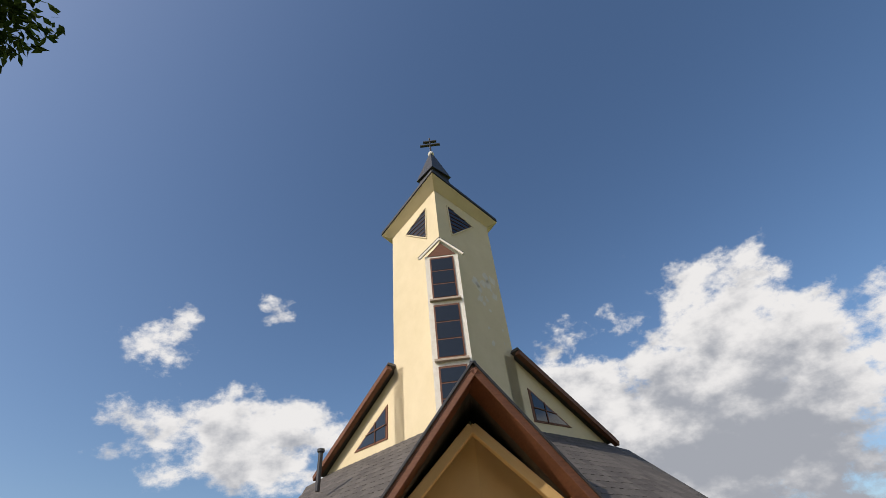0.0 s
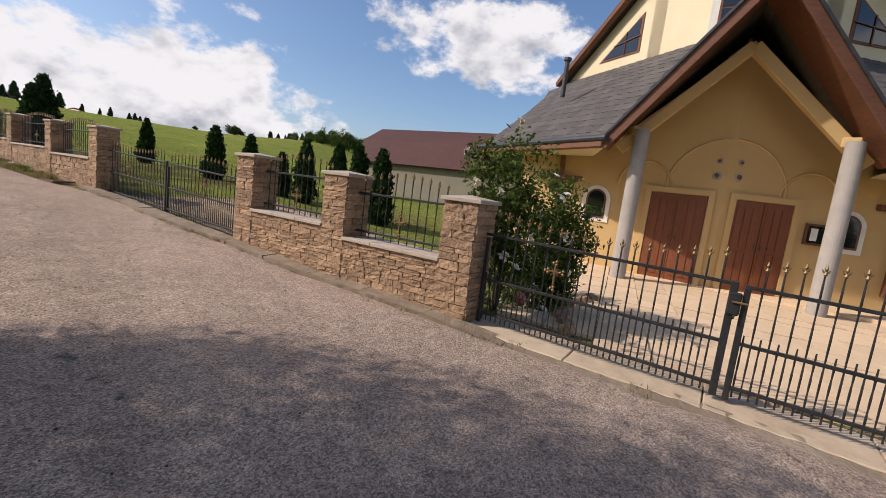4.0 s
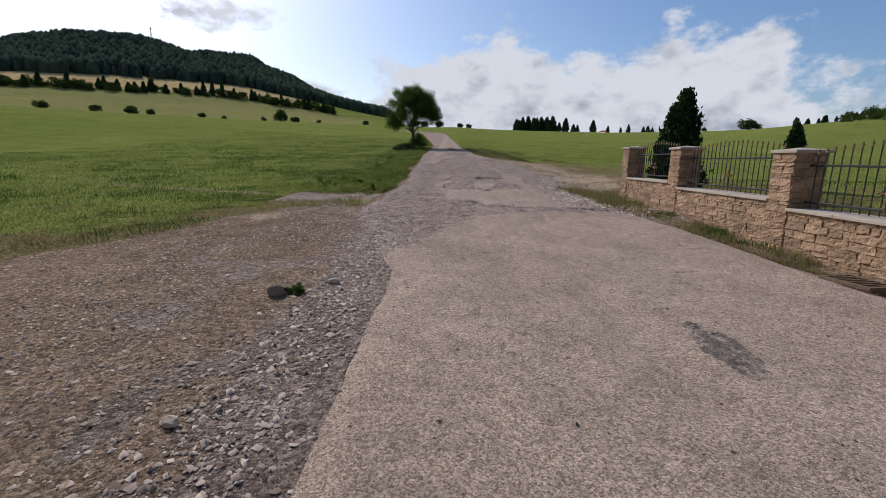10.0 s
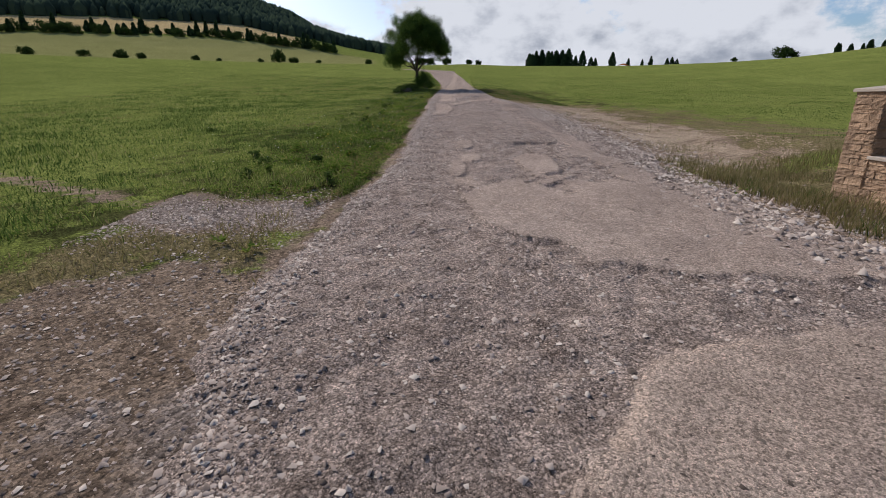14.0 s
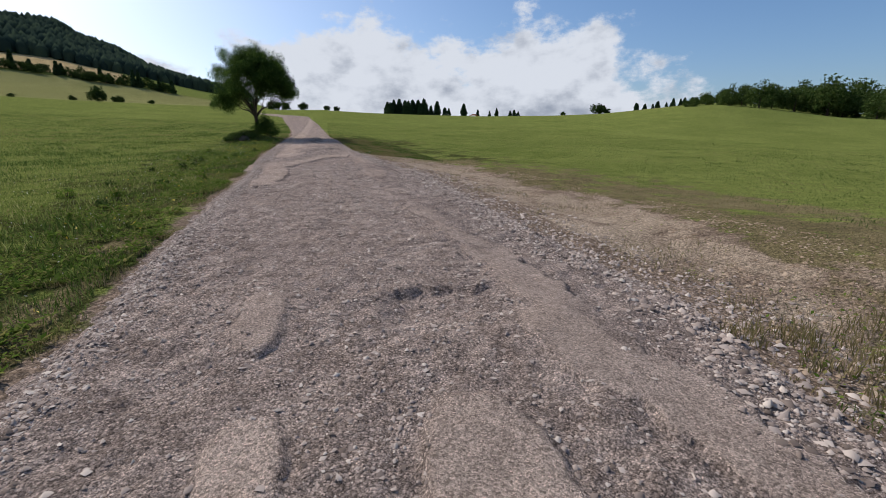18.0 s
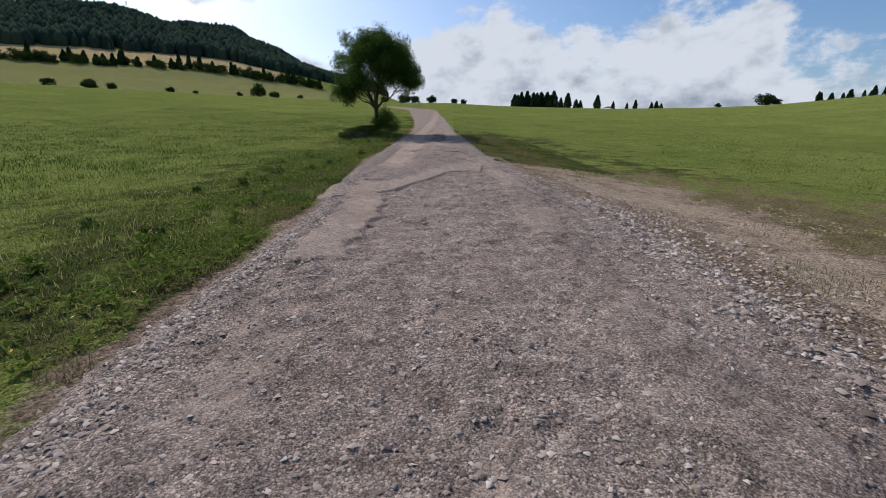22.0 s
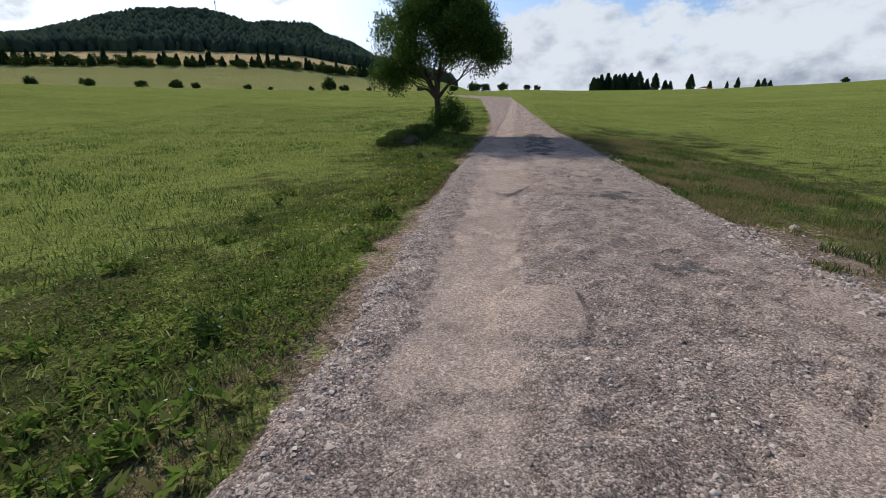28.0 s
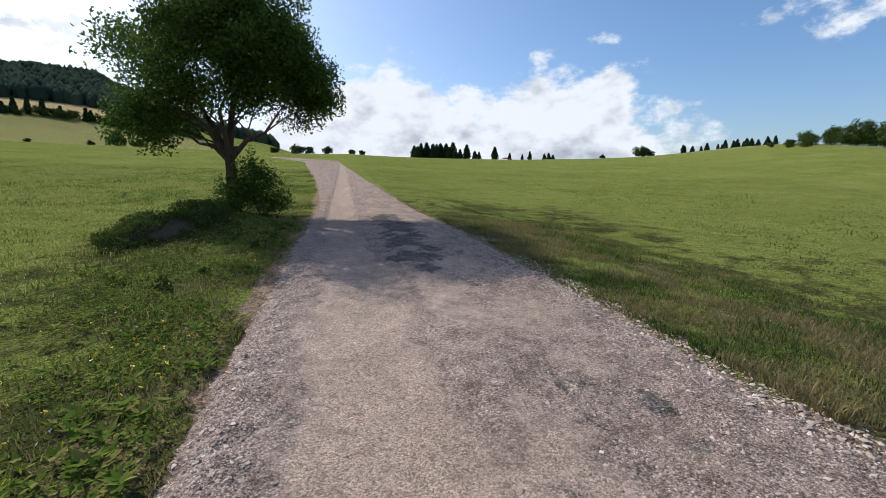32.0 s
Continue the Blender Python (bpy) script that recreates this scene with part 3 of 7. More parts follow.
def vnoise(x, y, f, seed=0):
    """Value noise in -1..1, with no rhythm to it."""
    x, y = np.asarray(x, float) * f + 300.5, np.asarray(y, float) * f + 300.5
    xi, yi = np.floor(x).astype(int), np.floor(y).astype(int)
    u, v = x - xi, y - yi
    u, v = u * u * (3 - 2 * u), v * v * (3 - 2 * v)
    table = np.random.default_rng(900 + seed).uniform(-1, 1, (256, 256))

    def at(i, j):
        return table[(xi + i) % 256, (yi + j) % 256]
    return (at(0, 0) * (1 - u) + at(1, 0) * u) * (1 - v) + (at(0, 1) * (1 - u) + at(1, 1) * u) * v


def land(x, y):
    """Height of the ground."""
    x, y = np.asarray(x, float), np.asarray(y, float)
    z = np.interp(y, ROAD_Y, ROAD_Z)
    z = z - np.clip((x - 0.9) * 0.11, 0, 0.5) * smooth(y, 19, 26)
    z = z - np.clip((-3.2 - x) * 0.035, 0, 0.35) * smooth(y, 14, 26)
    yard = smooth(x, 4.2, 7.5) * (1 - smooth(y, 24, 34))
    z = z * (1 - yard) + yard * np.interp(y, [-30, 3, 8, 14, 24, 40], [-0.6, 0.0, 0.35, 0.85, 1.3, 2.1])
    mound = 0.5 * np.exp(-(((x + 6.6) / 1.7) ** 2 + ((y - 62.6) / 1.5) ** 2))
    bank = 0.34 * np.exp(-(((x + 6.9 - 0.34 * (y - 61)) / 0.55) ** 2 + ((y - 61.0) / 1.6) ** 2))
    z = z + np.maximum(mound, bank)
    r, a = np.hypot(x, y - 30), np.degrees(np.arctan2(x, y - 30))
    rings = [3.1 + d * np.tan(np.radians(np.interp(a, *e))) for d, e in ((330, EL_330), (480, EL_480), (700, EL_700), (1050, EL_1050))]
    far = np.where(r < 330, 1.6 + (rings[0] - 1.6) * r / 330, 0)
    for (d0, z0), (d1, z1) in zip(((330, rings[0]), (480, rings[1]), (700, rings[2])), ((480, rings[1]), (700, rings[2]), (1050, rings[3]))):
        far = np.where((r >= d0) & (r < d1), z0 + (z1 - z0) * (r - d0) / (d1 - d0), far)
    far = np.where(r >= 1050, rings[3] - (r - 1050) * 0.03, far)
    far = far + smooth(r, 200, 600) * wave(x, y, 0.013, 2) * 2.0
    w = smooth(r, 45, 120)
    return z * (1 - w) + far * w + 0.015 * wave(x, y, 2.1) * (1 - w)


FX, PW = 4.03, 0.45
L_Y = [-60, 0, 9, 14, 16, 18, 20, 22, 24, 26, 30, 33.5, 37, 41, 46, 49, 54, 60, 64, 70, 80, 95, 130, 150]
L_X = [-2.0, -1.8, -1.66, -1.65, -2.2, -2.95, -2.95, -2.8, -2.6, -2.65, -2.85, -2.95, -2.95, -3.2, -3.45, -3.55, -3.6, -3.55, -3.45, -3.65, -4.2, -5.5, -9.2, -19]
R_Y = [-60, 12.6, 14, 17, 20, 24, 26.5, 30, 35, 38.5, 40, 42.5, 46, 50, 54, 61, 64, 70, 80, 95, 130, 150]
R_X = [3.95, 3.95, 3.55, 3.15, 2.5, 2.6, 3.25, 2.95, 2.95, 2.9, 2.0, 1.6, 1.1, 0.9, 0.75, 0.4, 0.1, -0.1, -0.35, -0.9, -3.2, -13]
# where the bare earth of the apron and of the right verge gives way to grass
AP_X, AP_Y = [-10.6, -8.6, -6.9, -6.0, -5.0, -3.95, -3.4, -2.9, -2.5], [11.9, 12.6, 13.5, 15.8, 18.6, 19.8, 19.2, 19.2, 22]
VG_Y, VG_X = [18, 24.6, 26, 32, 35, 38, 41, 45, 48, 55, 61], [3.2, 3.3, 6.0, 7.6, 7.2, 6.8, 6.4, 4.8, 2.3, 0.2, -0.4]


def left_edge(y):
    return np.interp(y, L_Y, L_X)


def right_edge(y):
    return np.interp(y, R_Y, R_X)


def spread(lo, hi, step, reach, grow=1.065):
    """Grid lines: even between lo and hi, then ever wider out to reach."""
    mid = list(np.arange(lo, hi + step / 2, step))
    up, s = [mid[-1]], step
    while up[-1] < reach:
        s *= grow
        up.append(up[-1] + s)
    down, s = [mid[0]], step
    while down[-1] > -reach:
        s *= grow
        down.append(down[-1] - s)
    return np.array(down[:0:-1] + mid + up[1:])


def grid(name, xs, ys, z, material, attrs):
    X, Y = np.meshgrid(xs, ys)
    v = np.stack([X.ravel(), Y.ravel(), z.ravel()], 1)
    nx, ny = len(xs), len(ys)
    i = (np.arange(ny - 1)[:, None] * nx + np.arange(nx - 1)[None]).ravel()
    ob = arrays(name, v, np.stack([i, i + 1, i + nx + 1, i + nx], 1), material, smooth=True)
    for key, val in attrs.items():
        at = ob.data.attributes.new(key, "FLOAT", "POINT")
        at.data.foreach_set("value", np.asarray(val, np.float32).ravel())
    return ob


xs, ys = spread(-12, 9, 0.25, 2400), spread(-6, 72, 0.3, 2400)
X, Y = np.meshgrid(xs, ys)
Z = land(X, Y)
R, A = np.hypot(X, Y - 30), np.degrees(np.arctan2(X, Y - 30))
ap_y, vg_x = np.interp(X, AP_X, AP_Y), np.interp(Y, VG_Y, VG_X)
tuft = 0.9 * vnoise(X, Y, 0.7, 2) + 0.7 * vnoise(X, Y, 1.7, 6)
apron = smooth(X, -10.5 + 1.2 * wave(X, Y, 0.7), -8.0) * (1 - smooth(Y + 0.5 * tuft, ap_y - 0.7, ap_y + 0.6)) * (1 - smooth(X, 3.5, 3.8)) * smooth(Y, -40, -30)
verge_r = smooth(X, right_edge(Y) - 1.5, right_edge(Y)) * (1 - smooth(X + 0.9 * tuft, vg_x - 1.0, vg_x + 1.6)) * smooth(Y, 17, 20) * (1 - smooth(Y, 46, 53))
verge_l = (1 - smooth(left_edge(Y) - X + 0.15 * tuft, 0.05, 0.5)) * smooth(X, -30, -29) * (1 - smooth(X, 3.3, 3.7)) * (1 - smooth(Y, 110, 130)) * smooth(Y, -60, -50) * (1 - smooth(X - right_edge(Y) + 0.25 * tuft, -0.1, 0.35) * smooth(Y, 44, 48))
track_y = 20.9 + 0.54 * np.clip(-X - 4.5, 0, 99)
trail = (np.exp(-((Y - track_y) / (0.55 + 0.4 * (X > -5.6))) ** 2) + 0.6 * np.exp(-((Y - track_y - 1.5) / 0.4) ** 2) * (X < -6)) * smooth(-X, 3.0, 3.3) * (1 - smooth(-X, 14, 40)) * (0.8 + 0.4 * (X > -5.6))
drive = smooth(X, 4.3, 4.5) * (1 - smooth(X + 0.3 * tuft, 8.2, 8.9)) * smooth(Y, 7.2, 7.5) * (1 - smooth(Y, 12.1, 12.5))
bed = smooth(X, 4.2, 4.4) * (1 - smooth(X, 30, 32)) * (1 - smooth(Y, 2.6, 3.2)) * smooth(Y, -14, -12) * 0.65
strip = smooth(X, 2.8, 3.2) * (1 - smooth(X, 4.08, 4.18)) * smooth(Y, 12.5, 13.5) * (1 - smooth(Y, 24, 25)) * 0.8
sere = np.maximum.reduce([0.66 * smooth(Y, ap_y - 0.8, ap_y) * (1 - smooth(Y + 1.6 * tuft, ap_y + 1.6, ap_y + 5.0)) * smooth(-X, 2.6, 3.4) * (1 - smooth(-X, 10, 18)),
                          (0.60 + 0.12 * tuft) * smooth(X, vg_x - 3.0, vg_x - 1.8) * (1 - smooth(X, vg_x + 2.5, vg_x + 9)) * (1 - 0.2 * smooth(Y, 40, 47)) * smooth(Y, 17, 20) * (1 - smooth(Y, 58, 66)),
                          (0.40 + 0.12 * tuft) * smooth(X, 4.2, 4.5) * (1 - smooth(X, 16, 22)) * smooth(Y, 4, 5) * (1 - smooth(Y, 24, 25)),
                          (0.48 + 0.2 * tuft) * smooth(left_edge(Y) - X, 0.0, 0.15) * (1 - smooth(left_edge(Y) - X, 0.5, 1.5)) * smooth(Y, 20, 24) * (1 - smooth(Y, 60, 68))])
chips = smooth(X, -5.4 + tuft, -4.2) * (1 - smooth(X, -1.6, -1.3)) * smooth(Y, 8.6 - 0.5 * X * 0, 11.5) * (1 - smooth(Y, ap_y - 0.9, ap_y - 0.2)) * (0.43 + 0.2 * tuft) + 0.55 * np.exp(-(((X + 1.95) / 0.28) ** 2)) * smooth(Y, 4, 6) * (1 - smooth(Y, 16, 18))
chips = np.maximum(chips, 0.62 * trail * (1 - smooth(-X, 5, 8)))
heap = np.exp(-(((X + 7.2) / 1.3) ** 2 + ((Y - 61.9) / 0.8) ** 2)) * 0.9
kinds = {"earth": np.clip(np.maximum.reduce([apron, verge_r * 0.92, verge_l * 0.8, trail, bed, heap, drive, strip]), 0, 1) * 0.78,
         "dry": smooth(R, 318, 336) * (1 - smooth(R, 520, 560)) * (1 - smooth(A, -14, -8)) * smooth(A, -100, -80) + 0.6 * smooth(A, 35, 39) * (1 - smooth(A, 47, 50)) * smooth(R, 230, 280),
         "stubble": smooth(R, 540, 580) * (1 - smooth(R, 690, 720)) * smooth(A, -60, -55) * (1 - smooth(A, -21, -18)),
         "wood": smooth(R, 700, 740), "sere": sere, "gravel": chips}
# ground darkened near the lane: soil, and the blades' shade put into the colour
kinds["soil_shade"] = 0.55 * (1 - smooth(np.maximum(left_edge(Y) - X, X - right_edge(Y) - 3.0), 1.5, 15)) * smooth(Y, 13, 16) * (1 - smooth(Y, 66, 84)) + 0.1 * tuft * (R < 60)
kinds["sand"] = 0.62 * drive + 0.62 * np.exp(-(((X + 4.8) / 0.9) ** 2 + ((Y - 17.9) / 0.9) ** 2)) + verge_r * (0.58 + 0.12 * wave(X, Y, 1.4, 2)) * smooth(X, right_edge(Y) + 0.3, right_edge(Y) + 1.2)
# the ground lies a hand lower under the lane
lane = smooth(X, left_edge(Y) + 0.3, left_edge(Y) + 0.9) * (1 - smooth(X, right_edge(Y) - 0.9, right_edge(Y) - 0.3)) * smooth(Y, -62, -58) * (1 - smooth(Y, 140, 148))
ground = grid("ground", xs, ys, Z - 0.16 * lane, GRASS, kinds)
tagged(ground, "green meadow and bare earth verges rising to a wooded hill", "ground", kind="structure")

# the road: a strip that dips under the meadow along both ragged edges
ry = np.concatenate([np.arange(-60, -4, 0.8), np.arange(-4, 14, 0.09), np.arange(14, 17.6, 0.06), np.arange(17.6, 56, 0.045), np.arange(56, 62, 0.08), np.arange(62, 150, 0.7)])
rs = np.linspace(0, 1, 190)
S, RY = np.meshgrid(rs, ry)
rl, rr = left_edge(RY) - 0.45, right_edge(RY) + 0.45
RX = rl + (rr - rl) * S
edge = np.minimum(RX - rl, rr - RX)
wob = 0.13 * wave(RX, RY, 4.3, 4) + 0.07 * wave(RX, RY, 11.0, 8) + 0.05 * wave(RX, RY, 23.0, 1)


def near(x0, y0, ax, ay, p=2):
    """1 at a place, 0 past its ragged outline."""
    return 1 - smooth((np.abs((RX - x0) / ax) ** p + np.abs((RY - y0) / ay) ** p) + 2.2 * wob, 0.75, 1.1)


end_y = np.interp(RX, [-2.2, -1.41, -1.1, -0.9, -0.1, 0.9, 1.6, 3.2], [14.2, 15.3, 16.0, 16.8, 17.9, 18.1, 18.3, 18.6])
tar = 1 - smooth(RY - end_y + 1.2 * wob, -0.06, 0.06)
front = np.interp(RX, [-2.9, -2.08, -1.67, -1.29, -0.83, -0.46, 0.37, 0.6], [38.2, 38.7, 39.0, 40.0, 40.9, 41.9, 41.9, 44.0])
island = smooth(RY - front + 0.5 * wob, -0.02, 0.02) * (1 - smooth(RY - front + 5 * wob, 1.5, 1.9))
arm_l = (1 - smooth(np.abs(RX - np.interp(RY, [34, 37, 39], [-2.15, -2.05, -2.25])) + wob, 0.34, 0.38)) * smooth(RY + wob, 34.4, 34.45) * (1 - smooth(RY, 39.2, 40))
arm_r = (1 - smooth(np.abs(RX - np.interp(RY, [21, 28, 35.5, 38, 41, 46], [1.7, 1.5, 0.92, 1.1, 0.95, 0.6])) + 1.2 * wob, 0.30, 0.35)) * smooth(RY + 2 * wob, 21.8, 21.9) * (1 - smooth(RY, 45, 46)) * (1 - smooth(RY + wob, 33.3, 33.5) * (1 - smooth(RY + wob, 35.55, 35.62)))
first = np.interp(RX, [-1.3, -1.07, -0.7, -0.25, -0.1, 0.41, 1.6], [21.8, 20.4, 19.9, 19.65, 19.2, 19.05, 18.85])
near_isle = smooth(RY - first + 0.5 * wob, -0.02, 0.02) * (1 - smooth(RY + 6 * wob, 22.2, 22.6)) * smooth(RX, -1.4, -1.3)
bits = np.maximum.reduce([near(-1.75, 44.6, 0.4, 0.55, 3), near(0.15, 23.9, 0.36, 0.95, 3), near(1.32, 25.3, 0.36, 0.8, 3), near(-1.07, 24.5, 0.2, 0.42, 3), near(-1.33, 23.5, 0.16, 0.75, 3), near(-1.2, 26.3, 0.2, 0.6, 3)])
tongue = smooth(RY - np.interp(RX, [-2.6, -2.34, -2.11, -1.91, -1.76, -1.6], [50.2, 49.64, 49.5, 49.8, 50.1, 51.2]) + 0.4 * wob, -0.02, 0.02) * smooth(RX + 0.8 * wob, -2.75, -2.45) * (1 - smooth(RX + 1.5 * wob, -1.9, -1.4)) * (1 - smooth(RY, 56, 58))
late = smooth(vnoise(RX, RY * 0.6, 1.3, 4) + 2 * wob, 0.25, 0.35) * smooth(RX, -1.7, -1.5) * smooth(RY, 46, 48) * (1 - smooth(RX, 0.0, 0.3))
packed = smooth(RY + 2.5 * wob, 49.3, 50.6) * smooth(edge + wob, 0.75, 1.05) * (1 - smooth(RY, 64, 70)) * np.clip(0.80 + 0.35 * vnoise(RX, RY * 0.6, 1.2, 71), 0, 1)
isles = np.maximum.reduce([island, arm_l, arm_r * np.clip(0.82 + 0.5 * vnoise(RX, RY, 0.8, 8), 0, 1), near_isle, bits, tongue, 0.8 * late])
tar = np.maximum(tar, isles)
track_l = (1 - smooth(np.abs(RX - np.interp(RY, [40, 43, 49, 52, 56, 62], [-2.1, -2.3, -2.4, -2.45, -2.4, -2.6])) + 0.8 * wob, 0.36, 0.60)) * smooth(RY, 41, 44)
track_r = (1 - smooth(np.abs(RX - np.interp(RY, [18, 20, 25, 28, 36, 50, 60], [2.0, 1.75, 1.6, 1.45, 1.0, -0.4, -0.9])) + wob, 0.18, 0.42)) * smooth(RY, 17, 19) * (0.55 + 0.35 * wave(RX, RY, 0.6, 2))
wheel = (1 - smooth(np.abs(RX - np.interp(RY, [18, 24, 30, 38], [-1.2, -1.1, -1.2, -1.4])) + wob, 0.15, 0.5)) * smooth(RY, 18, 20) * (1 - smooth(RY, 36, 39)) * (0.7 + 0.4 * vnoise(RX, RY, 0.6, 4))
tan_spots = np.maximum.reduce([near(-1.64, 49.2, 0.22, 0.3), near(-1.12, 49.2, 0.26, 0.35), near(-1.0, 37.3, 0.35, 0.6), near(-1.3, 22.6, 0.3, 0.5), near(-0.4, 21.9, 0.3, 0.45), near(-1.9, 32.2, 0.3, 1.2), near(-0.2, 31.2, 0.25, 0.5)])
dust = np.maximum.reduce([(0.46 + 0.10 * smooth(RY, 8, 13) + 0.12 * vnoise(RX, RY * 0.3, 1.1, 5)) * (RY < end_y), 0.6 * track_l, 0.56 * packed, 0.5 * track_r, 0.44 * wheel, 0.48 * tan_spots, 0.55 * (1 - smooth(edge, 0.4, 0.9)) * (1 - smooth(RY, 15, 20)), 0.36 * smooth(vnoise(RX, RY * 0.4, 0.9, 9), 0.3, 0.9)])
patch = np.maximum.reduce([0.51 * near(1.2, 12.12, 0.2, 0.56, 2.0), (0.46 + 0.25 * vnoise(RX, RY, 3.0, 3)) * near(-0.25, 49.6, 0.55, 0.8), (0.44 + 0.25 * vnoise(RX, RY, 3.0, 4)) * near(-0.2, 46.0, 0.4, 0.5), (0.56 + 0.3 * vnoise(RX, RY, 2.2, 5)) * (1 - smooth(np.abs(RX - np.interp(RY, [54.6, 56.5, 58, 63.6], [-0.85, -1.2, -1.1, -1.3])) + 2 * wob, 0.42, 0.62)) * smooth(RY + wob, 54.7, 55.2) * (1 - smooth(RY, 62.5, 64)), (0.38 + 0.3 * vnoise(RX, RY, 2.6, 6)) * near(-0.45, 51.5, 0.4, 1.0), 0.40 * smooth(wave(RX, RY, 0.8, 3), 0.55, 0.9) * smooth(RY, 58, 60) * (1 - smooth(RY, 63, 66)), (0.30 + 0.26 * vnoise(RX, RY * 0.5, 2.4, 31)) * np.exp(-((RX - np.interp(RY, [3, 8, 13], [0.85, 0.95, 1.0]) - 0.08 * vnoise(RX * 0, RY, 0.9, 32)) / 0.16) ** 2) * (1 - smooth(RY, 11, 13.5))])
RZ = land(RX, RY) + 0.035 - 0.11 * (1 - smooth(edge, 0.1, 0.75)) + 0.045 * np.clip(tar, 0, 1) * smooth(RY, 14, 16) * (1 - smooth(RY, 50.0, 50.9)) - 0.06 * smooth(RY, 25.6, 26.1) * (1 - smooth(RY + wob, 26.62, 26.70)) * (1 - smooth(np.abs(RX - 0.5), 0.45, 0.8))
RZ = RZ - 0.03 * np.exp(-((RX - np.interp(RY, [-4, 4, 8, 15], [0.9, 0.75, 0.75, 0.6])) / 0.22) ** 2) * (1 - smooth(RY, 13, 17)) - 0.025 * track_l + 0.035 * np.exp(-((RX + 1.3) / 0.3) ** 2) * smooth(RY, 43, 46)
crumbly = (0.12 + 0.88 * (1 - np.clip(tar, 0, 1))) * smooth(RY, 13.5, 16) * smooth(edge, 0.15, 0.5) * (1 - 0.75 * np.clip(np.maximum(track_l, packed), 0, 1)) * (1 - 0.6 * np.clip(wheel, 0, 1))
ruts = vnoise(RX * 1.6, RY * 0.35, 1.3, 21)
RZ = RZ + crumbly * (0.020 * vnoise(RX, RY, 1.7, 22) + 0.020 * np.abs(vnoise(RX, RY, 3.6, 23)) + 0.015 * vnoise(RX, RY, 7.5, 24) + 0.011 * vnoise(RX, RY, 15.0, 25) + 0.016 * ruts)
RZ = RZ + 0.004 * (wave(RX, RY, 5.0, 1) + 0.6 * wave(RX, RY, 13.0, 3)) * smooth(edge, 0.2, 0.6) + 0.03 * wave(RX, RY, 1.1, 5) * (1 - smooth(edge, 0, 0.5))
nx, ny = len(rs), len(ry)
i = (np.arange(ny - 1)[:, None] * nx + np.arange(nx - 1)[None]).ravel()
road = arrays("road", np.stack([RX.ravel(), RY.ravel(), RZ.ravel()], 1), np.stack([i, i + 1, i + nx + 1, i + nx], 1), ROAD, smooth=True)
for key, val in (("tar", np.clip(tar, 0, 1) * np.where(RY > end_y - 0.3, 0.66 + 0.10 * vnoise(RX, RY, 1.9, 2), 0.9)), ("dust", dust), ("patch", patch)):
    road.data.attributes.new(key, "FLOAT", "POINT").data.foreach_set("value", val.astype(np.float32).ravel())
tagged(road, "pale worn asphalt lane that breaks up into loose gravel", "road", kind="structure")


def road_top(x, y):
    """Height of the lane's own surface, by its grid."""
    j = np.clip(np.searchsorted(ry, y) - 1, 0, len(ry) - 2)
    fy = np.clip((y - ry[j]) / (ry[j + 1] - ry[j]), 0, 1)
    lo_, hi_ = left_edge(y) - 0.45, right_edge(y) + 0.45
    u = np.clip((x - lo_) / (hi_ - lo_), 0, 0.9999) * (len(rs) - 1)
    i_ = u.astype(int)
    fx = u - i_
    return (RZ[j, i_] * (1 - fx) + RZ[j, i_ + 1] * fx) * (1 - fy) + (RZ[j + 1, i_] * (1 - fx) + RZ[j + 1, i_ + 1] * fx) * fy


smooth_bits = np.clip(np.maximum.reduce([np.clip(tar, 0, 1), 0.9 * np.clip(track_l, 0, 1), 0.9 * packed, 0.55 * np.clip(wheel, 0, 1), 0.6 * np.clip(track_r, 0, 1)]), 0, 1)


def evenness(x, y):
    """How smooth and free of loose stone the lane is, 0 to 1."""
    j = np.clip(np.searchsorted(ry, y) - 1, 0, len(ry) - 1)
    lo_, hi_ = left_edge(y) - 0.45, right_edge(y) + 0.45
    return smooth_bits[j, np.clip((x - lo_) / (hi_ - lo_) * (len(rs) - 1), 0, len(rs) - 1).astype(int)]


# ---- the boundary fence ----
PILLARS = [(-3.70, 1.42), (-2.19, 1.45), (2.79, 1.60), (4.80, 1.73), (6.87, 1.86), (12.79, 2.17), (15.68, 2.26), (18.95, 2.39), (21.80, 2.47)]
UNIT = {}


def unit_mesh(key, make, material):
    """A mesh made once and shared by all its like."""
    if key not in UNIT:
        bm = bmesh.new()
        make(bm)
        me = bpy.data.meshes.new(key)
        bm.normal_update()
        bm.to_mesh(me)
        bm.free()
        me.materials.append(material)
        UNIT[key] = me
    return UNIT[key]


def piece(name, me, parent, m, label=""):
    ob = new(name, me)
    ob.parent = parent
    ob.matrix_basis = m
    if label:
        ob["label"] = label
    return ob


STONES, PALES = [], []
for k in range(7):
    rnd = random.Random(k)

    def rough_block(bm, rnd=rnd):
        box(bm, (0, 0, 0), (1, 1, 1))
        bmesh.ops.subdivide_edges(bm, edges=bm.edges[:], cuts=1, use_grid_fill=True)
        for v in bm.verts:
            edge_n = sum(abs(abs(c) - 0.5) < 1e-4 for c in v.co)
            v.co *= (1.0 if edge_n < 2 else 0.97)
            v.co += Vector([rnd.uniform(-0.04, 0.04), rnd.uniform(-0.13, 0.13), rnd.uniform(-0.07, 0.07)])
    STONES.append(unit_mesh("stone_block_%s" % "abcdefg"[k], rough_block, STONE))
    PALES.append(unit_mesh("pale_block_%s" % "abcdefg"[k], rough_block, STONE_PALE))


